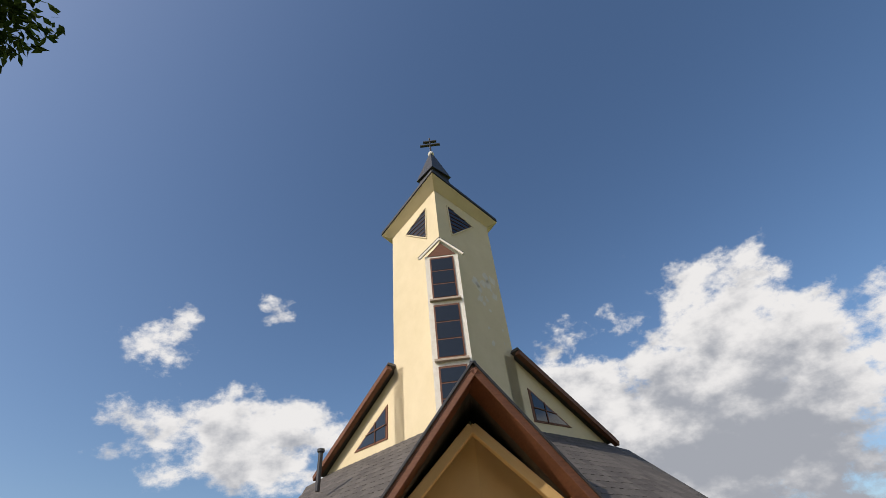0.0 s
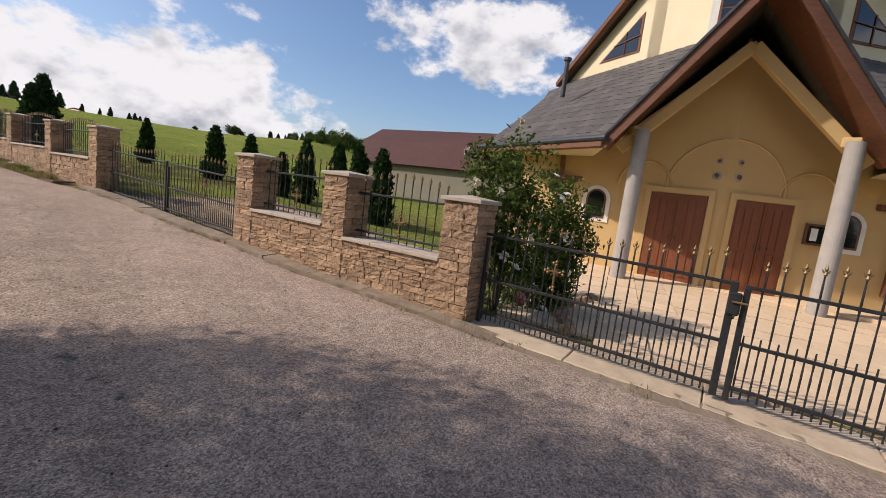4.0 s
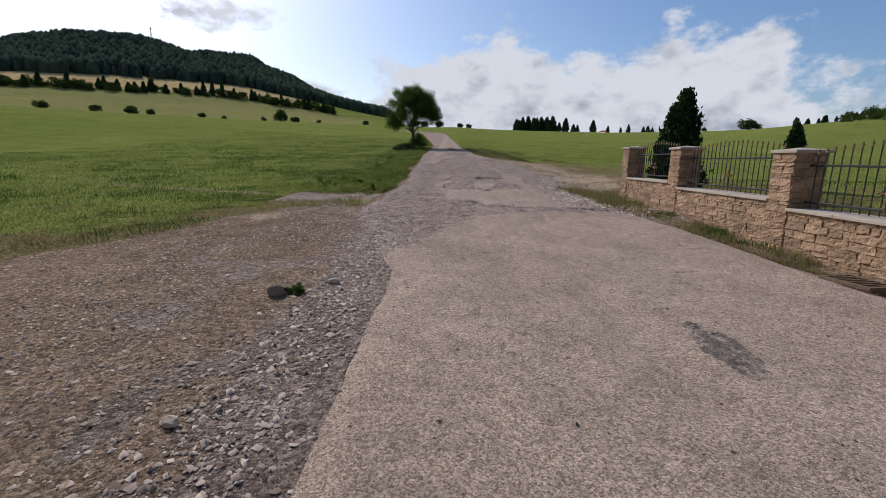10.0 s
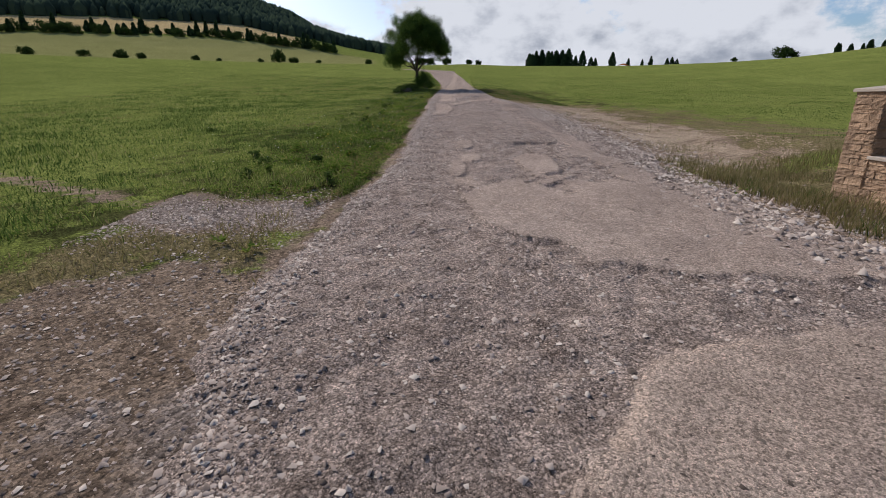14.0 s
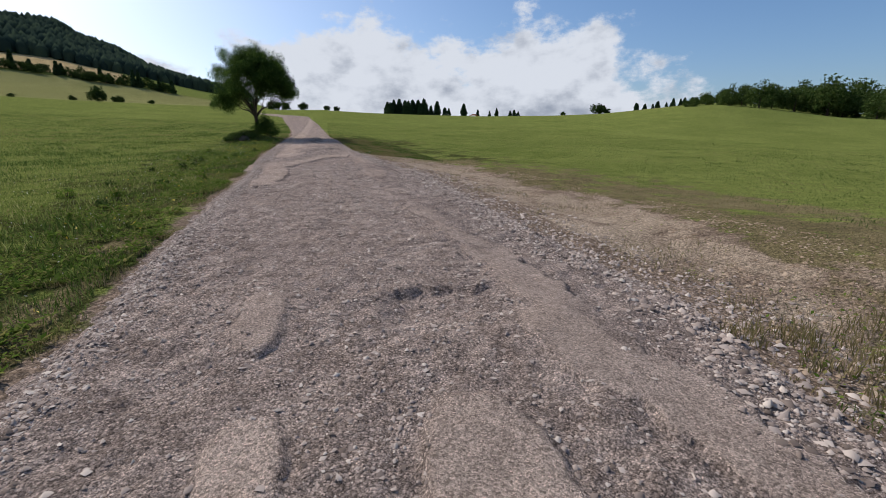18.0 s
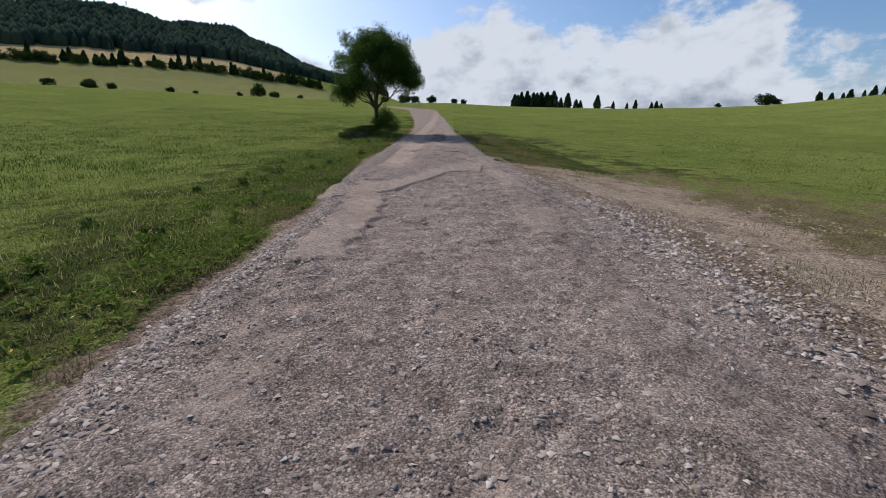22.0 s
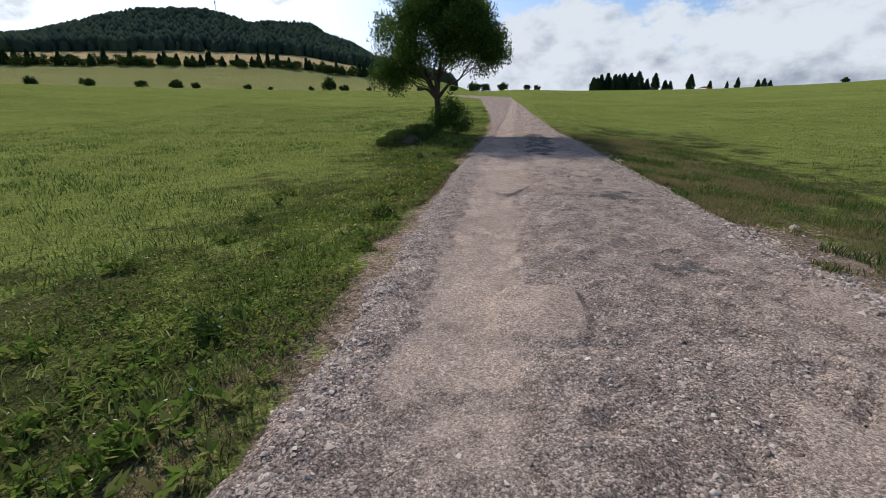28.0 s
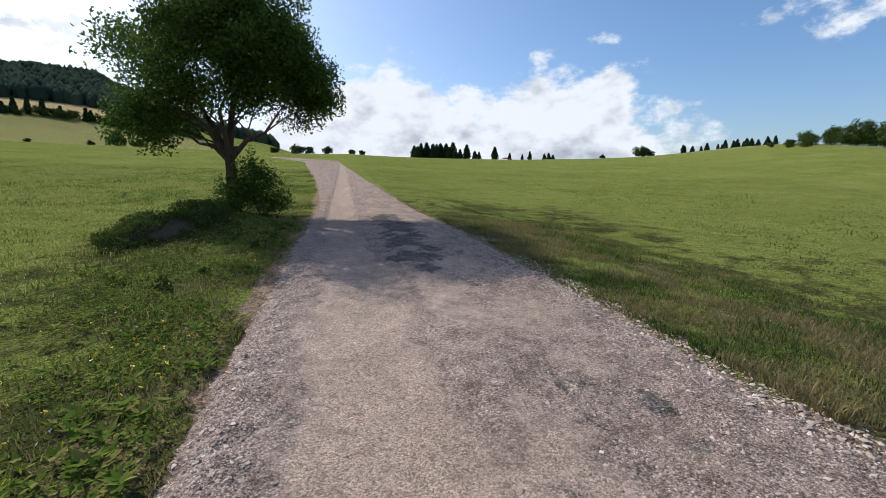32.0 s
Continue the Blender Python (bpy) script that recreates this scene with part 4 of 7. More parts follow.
def lay_stones(parent, origin, along, out, length, low, high, rnd, slope=0.0, blocks=STONES):
    """Courses of split stone on a face: origin at one end, along and out as unit vectors. slope: how the foot rises along the face."""
    along, out = Vector(along), Vector(out)
    turn = Matrix((along, out, Vector((0, 0, 1)))).transposed()
    z = low
    while z < high - 0.03:
        h = rnd.choice((0.05, 0.06, 0.075, 0.09, 0.115, 0.045))
        if z + h > high - 0.04:
            h = high - z
        x = 0.0
        while x < length - 0.01:
            w = rnd.uniform(0.12, 0.36) * (1.3 if h > 0.1 else 1.0)
            if x + w > length - 0.13:
                w = length - x
            mid = x + w / 2
            if z + h > low + slope * mid - 0.02 or slope == 0:
                c = Vector(origin) + along * mid + Vector((0, 0, z + h / 2))
                piece("stone", rnd.choice(blocks), parent, Matrix.Translation(c) @ turn.to_4x4() @ Matrix.Diagonal((max(w - 0.003, 0.02), 0.05 + rnd.uniform(0, 0.022), h - 0.004, 1)))
            x += w
        z += h


def pillar(y, top, index):
    foot = float(land(FX, y)) - 0.12
    t = thing("fence_pillar", Matrix.Translation((FX + PW / 2, y, foot)), "square fence pillar of split brown sandstone with a grey cap", "pillar", "stone pillars of the fence")
    bm = bmesh.new()
    box(bm, (0, 0, (top - 0.06 - foot) / 2), (PW - 0.05, PW - 0.05, top - 0.06 - foot))
    part("core", bm, MORTAR, t)
    bm = bmesh.new()
    hw = PW / 2 + 0.04
    h = top - 0.06 - foot
    lo, hi = [bm.verts.new((sx * hw, sy * hw, h)) for sx, sy in ((-1, -1), (1, -1), (1, 1), (-1, 1))], [bm.verts.new((sx * hw, sy * hw, h + 0.045)) for sx, sy in ((-1, -1), (1, -1), (1, 1), (-1, 1))]
    tip = bm.verts.new((0, 0, h + 0.085))
    bm.faces.new(lo[::-1])
    for i in range(4):
        j = (i + 1) % 4
        bm.faces.new((lo[i], lo[j], hi[j], hi[i]))
        bm.faces.new((hi[i], hi[j], tip))
    bmesh.ops.bevel(bm, geom=[e for e in bm.edges if abs(e.verts[0].co.z - e.verts[1].co.z) < 0.001], offset=0.006, segments=1, affect="EDGES")
    part("cap", bm, CAP, t, "grey cast stone cap with a shallow pyramid top")
    rnd = random.Random(100 + index)
    half = PW / 2
    lay_stones(t, (-half + 0.02, half, 0), (0, -1, 0), (-1, 0, 0), PW, 0.0, h, rnd, 0.0, PALES if index < 2 else STONES)
    for y0, o in ((-half + 0.02, -1), (half - 0.02, 1)):
        lay_stones(t, (-half, y0, 0), (1, 0, 0), (0, o, 0), PW, 0.0, h, rnd, 0.0, PALES if index < 2 else STONES)
    return t


for index, (y, top) in enumerate(PILLARS):
    pillar(y, top, index)

def make_bar(bm):
    rings = [[bm.verts.new((0.0085 * math.cos(k * math.pi / 2 + i * 0.45), 0.0085 * math.sin(k * math.pi / 2 + i * 0.45), i / 12)) for k in range(4)] for i in range(13)]
    for r0, r1 in zip(rings, rings[1:]):
        for k in range(4):
            bm.faces.new((r0[k], r0[(k + 1) % 4], r1[(k + 1) % 4], r1[k]))


BAR = unit_mesh("twisted_bar", make_bar, IRON)


def make_tip(bm):
    tube(bm, [(0, 0, 0), (0, 0, 0.02), (0, 0, 0.05), (0, 0, 0.075), (0, 0, 0.12)], [0.008, 0.02, 0.007, 0.018, 0.002], 6)
    for s in (-1, 1):
        tube(bm, [(0, 0, 0.03), (0, s * 0.022, 0.045), (0, s * 0.034, 0.07)], [0.008, 0.009, 0.003], 5)


def make_cross(bm):
    beam(bm, (0, 0, -0.17), (0, 0, 0.17), 0.022, 0.022, 0.004)
    beam(bm, (0, -0.10, 0.06), (0, 0.10, 0.06), 0.022, 0.022, 0.004)
    for p in ((0, 0, 0.18), (0, -0.11, 0.06), (0, 0.11, 0.06), (0, 0, -0.18)):
        for k in range(3):
            a = k * 2.1
            bmesh.ops.create_uvsphere(bm, u_segments=7, v_segments=5, radius=0.024, matrix=Matrix.Translation((p[0], p[1] + 0.026 * math.cos(a), p[2] + 0.026 * math.sin(a))))
    for k in range(8):
        a = k * math.pi / 4
        beam(bm, (0, 0, 0.06), (0, 0.075 * math.cos(a), 0.06 + 0.075 * math.sin(a)), 0.01, 0.01)


TIP = unit_mesh("spear_tip", make_tip, GOLD)
CROSS = unit_mesh("trefoil_cross", make_cross, GOLD)


def railing(name, label, y0, y1, x, base, rails, tips, group, bars=0.13, short_to=None, posts=(), crosses=(), lean=0.0, category="railing"):
    """Iron railing between y0 and y1. rails: heights above base; tips: (end height, middle height); lean: rise of the base along y."""
    t = thing(name, Matrix.Translation((x, y0, base)), label, category, group)
    n = max(2, int(round(abs(y1 - y0) / bars)))
    w = y1 - y0

    def rise(k):
        return lean * w * k
    for z in rails:
        bm = bmesh.new()
        beam(bm, (0, 0, z), (0, w, z + rise(1)), 0.03, 0.035, 0.004)
        part("rail", bm, IRON, t)
    for i in range(n + 1):
        k = i / n
        z0, z1 = rails[-1] - 0.08 + rise(k), tips[0] + (tips[1] - tips[0]) * math.sin(math.pi * k) + rise(k)
        if 0 < i < n:
            piece("bar", BAR, t, Matrix.Translation((0, w * k, z0)) @ Matrix.Diagonal((1, 1, z1 - z0, 1)))
            piece("spear_tip", TIP, t, Matrix.Translation((0, w * k, z1 - 0.01)) @ Matrix.Scale(0.8, 4), "gilded spear tip")
            if short_to is not None:
                piece("short_bar", BAR, t, Matrix.Translation((0, w * (k + 0.5 / n), z0)) @ Matrix.Diagonal((1, 1, short_to + rise(k) - z0, 1)))
    for yy, z0, z1, size in posts:
        bm = bmesh.new()
        beam(bm, (0, yy - y0, z0), (0, yy - y0, z1), size, size, 0.006)
        part("post", bm, IRON, t)
    for yy, z in crosses:
        piece("trefoil_cross", CROSS, t, Matrix.Translation((-0.02, yy - y0, z)) @ Matrix.Scale(0.75, 4), "gilded trefoil cross")
    return t


# low walls with sills and railing panels between the pillars
for a, b in ((2, 3), (3, 4), (5, 6), (6, 7), (7, 8)):
    (ya, ta), (yb, tb) = PILLARS[a], PILLARS[b]
    y0, y1 = ya + PW / 2 - 0.02, yb - PW / 2 + 0.02
    sill = (ta + tb) / 2 - 0.85
    foot = min(float(land(FX, y0)), float(land(FX, y1))) - 0.1
    t = thing("low_wall", Matrix.Translation((FX + PW / 2, y0, foot)), "low wall of split brown sandstone under an iron railing", "wall", "low stone walls of the fence", "structure")
    bm = bmesh.new()
    box(bm, (0, (y1 - y0) / 2, (sill - foot) / 2), (PW - 0.08, y1 - y0, sill - foot))
    part("core", bm, MORTAR, t)
    rnd = random.Random(7 * a)
    lay_stones(t, (-PW / 2 + 0.035, y1 - y0, 0), (0, -1, 0), (-1, 0, 0), y1 - y0, 0.0, sill - foot, rnd)
    bm = bmesh.new()
    n = 3
    for i in range(n):
        box(bm, (0, (y1 - y0) * (i + 0.5) / n, sill - foot + 0.022), (PW + 0.06, (y1 - y0) / n - 0.006, 0.045), None, 0.005)
    part("sill", bm, CAP, t, "grey cast stone sill slabs")
    top = (ta + tb) / 2 - sill
    railing("fence_railing", "black iron railing panel with gilded spear tips and a gilded cross", y0, y1, FX + PW / 2, sill, (top - 0.19, 0.14), (top - 0.06, top + 0.06), "railing panels of the fence", crosses=(((y0 + y1) / 2, 0.30),))

# main gate of two leaves, with its lock box
g0, g1, gm = PILLARS[1][0] + PW / 2 + 0.03, PILLARS[2][0] - PW / 2 - 0.03, 0.06
GX = FX + 0.24
railing("gate_leaf", "black iron gate leaf with twisted bars and gilded tips", g0, gm - 0.03, GX, 0.0, (1.10, 0.60, 0.20), (1.24, 1.34), "two leaves of the main gate", 0.125, 0.68, ((g0 + 0.03, 0.14, 1.12, 0.045), (gm - 0.05, 0.12, 1.13, 0.05)), ((g0 + 0.72, 0.86),), 0.02, "gate")
leaf = railing("gate_leaf", "black iron gate leaf with gilded tips and a lock box", gm + 0.03, g1, GX, 0.03, (1.12, 0.60, 0.20), (1.36, 1.24), "two leaves of the main gate", 0.125, 0.68, ((gm + 0.05, 0.10, 1.14, 0.06), (g1 - 0.03, 0.14, 1.14, 0.045)), ((g1 - 0.85, 0.86),), 0.025, "gate")
bm = bmesh.new()
box(bm, (-0.035, 0.0, 0.95), (0.05, 0.10, 0.20), None, 0.012)
tube(bm, [(-0.06, 0, 0.84), (-0.06, -0.01, 0.82)], [0.03, 0.012], 6)
lock = part("lock_box", bm, IRON, leaf)
bm = bmesh.new()
beam(bm, (-0.07, 0.02, 0.97), (-0.075, -0.10, 0.97), 0.018, 0.018, 0.004)
part("handle", bm, GOLD, lock, "brass lever handle")

# wicket gate and the wide gate further on
w0, w1 = PILLARS[0][0] + PW / 2 + 0.03, PILLARS[1][0] - PW / 2 - 0.03
railing("wicket_gate", "narrow black iron wicket gate between stone pillars", w0, w1, GX, -0.02, (1.12, 0.55, 0.16), (1.10, 1.12), "", 0.125, None, ((w0 + 0.02, 0.1, 1.13, 0.04), (w1 - 0.02, 0.1, 1.13, 0.04)), (), 0.0, "gate")
h0, h1 = PILLARS[4][0] + PW / 2 + 0.04, PILLARS[5][0] - PW / 2 - 0.04
hm = 9.85
zb = float(land(FX, h0))
railing("yard_gate_leaf", "wide black iron yard gate leaf with gilded tips", h0, hm - 0.02, GX, zb, (1.06, 0.58, 0.14), (1.16, 1.26), "two leaves of the yard gate", 0.13, 0.66, ((hm - 0.04, 0.05, 1.10, 0.045),), ((h0 + 1.3, 0.82),), 0.04, "gate")
railing("yard_gate_leaf", "wide black iron yard gate leaf with gilded tips", hm + 0.02, h1, GX, zb + 0.115, (1.06, 0.58, 0.14), (1.26, 1.16), "two leaves of the yard gate", 0.13, 0.66, ((hm + 0.04, 0.05, 1.10, 0.045),), ((h1 - 1.0, 0.82),), 0.04, "gate")

# concrete kerb along the foot of the fence: a real step
kerb = thing("kerb", Matrix(), "weathered concrete kerb along the stone fence", "kerb", kind="structure")
yy = -5.0
rnd = random.Random(3)
while yy < 13.0:
    ln = 1.0
    bm = bmesh.new()
    za, zb2 = float(land(FX - 0.15, yy)), float(land(FX - 0.15, yy + ln))
    ha, hb = (0.075 - 0.068 * float(smooth(v, -3.0, -2.0) * (1 - smooth(v, 2.0, 3.0))) for v in (yy, yy + ln))
    slab(bm, [(FX - 0.21, yy, za + ha), (FX + 0.05, yy, za + ha + 0.02), (FX + 0.05, yy + ln - 0.003, zb2 + hb + 0.02), (FX - 0.21, yy + ln - 0.003, zb2 + hb)], 0.25)
    bmesh.ops.subdivide_edges(bm, edges=[e for e in bm.edges if abs(e.verts[0].co.y - e.verts[1].co.y) > 0.5], cuts=7, use_grid_fill=True)
    for v in bm.verts:
        v.co += Vector((rnd.uniform(-0.012, 0.012), 0, rnd.uniform(-0.012, 0.008)))
    part("kerb_stone", bm, KERB, kerb)
    yy += ln

# storm drain grate in the gutter
drain = thing("drain_grate", Matrix.Translation((3.66, 13.75, float(land(3.66, 13.75)) + 0.05)) @ Matrix.Rotation(0.2, 4, "Z"), "rusty iron storm drain grate beside the fence", "drain")
bm = bmesh.new()
for sx, sy, lx, ly in ((-0.2, 0, 0.04, 0.5), (0.2, 0, 0.04, 0.5), (0, -0.25, 0.44, 0.04), (0, 0.25, 0.44, 0.04)):
    box(bm, (sx, sy, 0), (lx, ly, 0.04), None, 0.004)
part("frame", bm, RUST, drain)
for k in range(7):
    bm = bmesh.new()
    box(bm, (0, -0.19 + k * 0.063, 0), (0.38, 0.022, 0.03), None, 0.003)
    part("slat", bm, RUST, drain)

# ---- the church ----
TURN, GROW = 10.35, 1.088
CA = Matrix.Translation((10.85, 0.17, 0)) @ Matrix.Rotation(radians(TURN), 4, "Z") @ Matrix.Scale(GROW, 4)
church = thing("church", CA, "cream rendered village church with dark slate roofs and a tall tower", "church")
TO_A = Matrix.Translation((3.741, -0.035, 0)) @ Matrix.Rotation(radians(-7.9), 4, "Z")


def fb(side, h, z, out=0.0):
    """A point of the tower's two front faces: h to the side of the front corner, out in front of the face."""
    return TO_A @ Vector((h - out * 0.7071, side * (h + out * 0.7071), z))


def wall(name, pts, thick, material, label="", parent=church):
    bm = bmesh.new()
    slab(bm, pts, thick)
    return part(name, bm, material, parent, label)


# porch wall: two faces that meet in a blunt corner
C0, CL, CR = Vector((1.8, -0.15, 0)), Vector((2.9, 4.9, 0)), Vector((2.9, -4.9, 0))


def on_wall(end, d, z, out=0.0):
    way2 = (end - C0).normalized()
    n = Vector((-abs(way2.y), way2.x * (1 if way2.y > 0 else -1), 0))
    return C0 + way2 * d + Vector((0, 0, z)) + n * out


for end, nm in ((CL, 1), (CR, -1)):
    ln = (end - C0).length
    prof = [(0, -0.3), (ln, -0.3), (ln, 3.15), (2.6, 3.35), (0, 5.6)]
    pts = [on_wall(end, d, z) for d, z in prof]
    wall("front_wall", pts if nm < 0 else pts[::-1], 0.35, OCHRE, "ochre rendered front wall with shallow relief arches")
for v, back, s in ((4.9, 12.0, 1), (-4.9, 12.0, -1)):
    pts = [(2.9, v, -0.3), (back, v, -0.3), (back, v, 3.3), (2.9, v, 3.3)]
    wall("side_wall", pts[::-1] if s > 0 else pts, 0.35, CREAM)
wall("back_wall", [(12, -4.9, -0.3), (12, 4.9, -0.3), (12, 4.9, 3.3), (12, -4.9, 3.3)], 0.35, CREAM)

# doors, frames, plaques and relief arches
for end, d0, d1 in ((CL, 0.30, 1.52), (CR, 0.26, 1.46)):
    ds = part("door", box(bmesh.new(), (0, 0, 0), (0.001, 0.001, 0.001)), DOORWOOD, church, "red-brown panelled double door, closed")
    mid = (d0 + d1) / 2
    for a, b in ((d0, mid - 0.008), (mid + 0.008, d1)):
        bm = bmesh.new()
        pts = [on_wall(end, a, 0.02, 0.05), on_wall(end, b, 0.02, 0.05), on_wall(end, b, 2.12, 0.05), on_wall(end, a, 2.12, 0.05)]
        slab(bm, pts if end is CR else pts[::-1], 0.06)
        lf = part("door_leaf", bm, DOORWOOD, ds)
        for z0, z1 in ((0.14, 0.95), (1.05, 1.98)):
            for k in range(3):
                a2, b2 = a + 0.05 + (b - a - 0.1) * k / 3, a + 0.05 + (b - a - 0.1) * (k + 1) / 3 - 0.02
                bm = bmesh.new()
                pts = [on_wall(end, a2, z0, 0.068), on_wall(end, b2, z0, 0.068), on_wall(end, b2, z1, 0.068), on_wall(end, a2, z1, 0.068)]
                slab(bm, pts if end is CR else pts[::-1], 0.03)
                part("panel", bm, DOORWOOD, lf)
        bm = bmesh.new()
        q = b - 0.06 if a == d0 else a + 0.06
        beam(bm, on_wall(end, q, 1.02, 0.09), on_wall(end, q, 1.14, 0.09), 0.02, 0.02, 0.004)
        part("handle", bm, IRON, lf)
    for a, b, z0, z1 in ((d0 - 0.14, d0 - 0.01, 0, 2.26), (d1 + 0.01, d1 + 0.14, 0, 2.26), (d0 - 0.01, d1 + 0.01, 2.13, 2.26)):
        bm = bmesh.new()
        pts = [on_wall(end, a, z0, 0.075), on_wall(end, b, z0, 0.075), on_wall(end, b, z1, 0.075), on_wall(end, a, z1, 0.075)]
        slab(bm, pts if end is CR else pts[::-1], 0.10)
        part("door_surround", bm, OCHRE, church)
    # relief: a small arch over each door and half of the large one
    for cd, cz, rad, a0, a1 in ((0.05, 2.25, 1.2, 0, 90), (1.75, 2.25, 0.62, 0, 180)):
        bm = bmesh.new()
        pts = [on_wall(end, cd + rad * math.cos(radians(a0 + (a1 - a0) * k / 14)), cz + rad * math.sin(radians(a0 + (a1 - a0) * k / 14)), 0.01) for k in range(15)]
        tube(bm, pts, [0.028] * 15, 6)
        part("relief_arch", bm, OCHRE, church)
    for cz, w, h in ((2.95, 0.13, 0.13), (2.62, 0.19, 0.13)):
        bm = bmesh.new()
        p, q = on_wall(end, 0.22, cz, 0.0), on_wall(end, 0.22, cz, 0.03)
        tube(bm, [p, q], [w / 2, w / 2 * 0.9], 14)
        pl = part("plaque", bm, GREYCOL, church, "small round stone plaque with worn relief")
        bm = bmesh.new()
        bmesh.ops.create_uvsphere(bm, u_segments=8, v_segments=6, radius=w * 0.28, matrix=Matrix.Translation(on_wall(end, 0.22, cz, 0.03)))
        part("relief", bm, WOOD, pl)

# arched side windows, wooden crosses, notice board
for end, d, has_board in ((CL, 2.85, False), (CR, 2.62, True)):
    def arch(r, z0, zt, out):
        pts = [on_wall(end, d - r, z0, out), on_wall(end, d + r, z0, out)] + [on_wall(end, d + r * math.cos(math.pi * k / 12), zt + r * math.sin(math.pi * k / 12), out) for k in range(13)]
        return pts if end is CR else pts[::-1]
    wn = wall("arched_window", arch(0.37, 1.20, 1.78, 0.03), 0.05, WHITE, "small arched window with a white surround")
    bm = bmesh.new()
    slab(bm, arch(0.26, 1.30, 1.80, 0.045), 0.03)
    part("window_frame", bm, WOOD, wn)
    bm = bmesh.new()
    slab(bm, arch(0.21, 1.35, 1.80, 0.055), 0.02)
    part("pane", bm, PANE, wn)
for end, d, z0, z1, za, wide in ((CL, 3.9, 0.6, 3.0, 2.28, 0.6), (CR, 3.62, 0.35, 3.0, 2.30, 0.55)):
    bm = bmesh.new()
    beam(bm, on_wall(end, d, z0, 0.07), on_wall(end, d, z1, 0.07), 0.13, 0.11, 0.008)
    cr = part("wooden_cross", bm, WOOD, church, "tall dark wooden wall cross")
    bm = bmesh.new()
    beam(bm, on_wall(end, d - wide, za, 0.08), on_wall(end, d + wide, za, 0.08), 0.13, 0.12, 0.008)
    part("crossbar", bm, WOOD, cr)
for a, b, z0, z1, o, m2, nm in ((1.78, 2.25, 1.30, 1.78, 0.07, WOOD, "notice_board"), (1.83, 2.20, 1.35, 1.73, 0.085, PANE, "pane"), (1.88, 2.02, 1.40, 1.68, 0.092, WHITE, "paper")):
    bm = bmesh.new()
    slab(bm, [on_wall(CR, a, z0, o), on_wall(CR, b, z0, o), on_wall(CR, b, z1, o), on_wall(CR, a, z1, o)], 0.05 if nm == "notice_board" else 0.012)
    ob = part(nm, bm, m2, church if nm == "notice_board" else board)
    if nm == "notice_board":
        board = ob
        board["label"] = "brown wooden notice board behind glass"

# columns
for u, v, h in ((0.75, 1.82, 3.36), (0.72, -1.92, 3.36), (3.7, -6.6, 2.9)):
    bm = bmesh.new()
    tube(bm, [(u, v, -0.2), (u, v, h)], [0.17, 0.16], 24)
    part("column", bm, GREYCOL, church, "round grey rendered porch column", smooth=False)

# roofs
APEX, RIDGE = Vector((-0.2, -0.05, 6.25)), Vector((5.2, -0.5, 6.35))
EIN = {1: Vector((0.35, 2.55, 3.05)), -1: Vector((0.35, -2.6, 3.08))}
TIPS = {1: Vector((3.5, 6.4, 3.0)), -1: Vector((2.0, -6.5, 2.98))}


def roof(name, pts, material=SLATE, thick=0.12, label=""):
    bm = bmesh.new()
    slab(bm, pts, thick)
    return part(name, bm, material, church, label)


def shingles(parent, a, b, c, d, nu, nv, lift=0.012):
    """Slates on the patch a-b (eave) to d-c (top), each its own thin plate."""
    a, b, c, d = (Vector(p) for p in (a, b, c, d))

    def at(s, t):
        return (a * (1 - s) + b * s) * (1 - t) + (d * (1 - s) + c * s) * t
    for j in range(nv):
        for i in range(nu):
            off = 0.5 if j % 2 else 0.0
            s0, s1 = max(0, (i + off) / nu), min(1, (i + 1 + off) / nu)
            if s1 - s0 < 0.01:
                continue
            t0, t1 = j / nv, min(1, (j + 1.12) / nv)
            p = [at(s0, t0), at(s1, t0), at(s1, t1), at(s0, t1)]
            mid = (p[0] + p[1] + p[2] + p[3]) / 4
            ex, ey = ((p[1] - p[0]) + (p[2] - p[3])) / 2, ((p[3] - p[0]) + (p[2] - p[1])) / 2
            n = ex.cross(ey).normalized()
            if n.z < 0:
                n = -n
            tilt = Matrix((ex * 0.99, ey, n)).transposed().to_4x4()
            piece("slate", SLATE_PIECE, parent, Matrix.Translation(mid + n * lift) @ tilt)


def make_slate(bm):
    pts = [(-0.5, -0.42, 0.012), (-0.38, -0.5, 0.012), (0.38, -0.5, 0.012), (0.5, -0.42, 0.012), (0.5, 0.5, -0.004), (-0.5, 0.5, -0.004)]
    slab(bm, pts, 0.009)


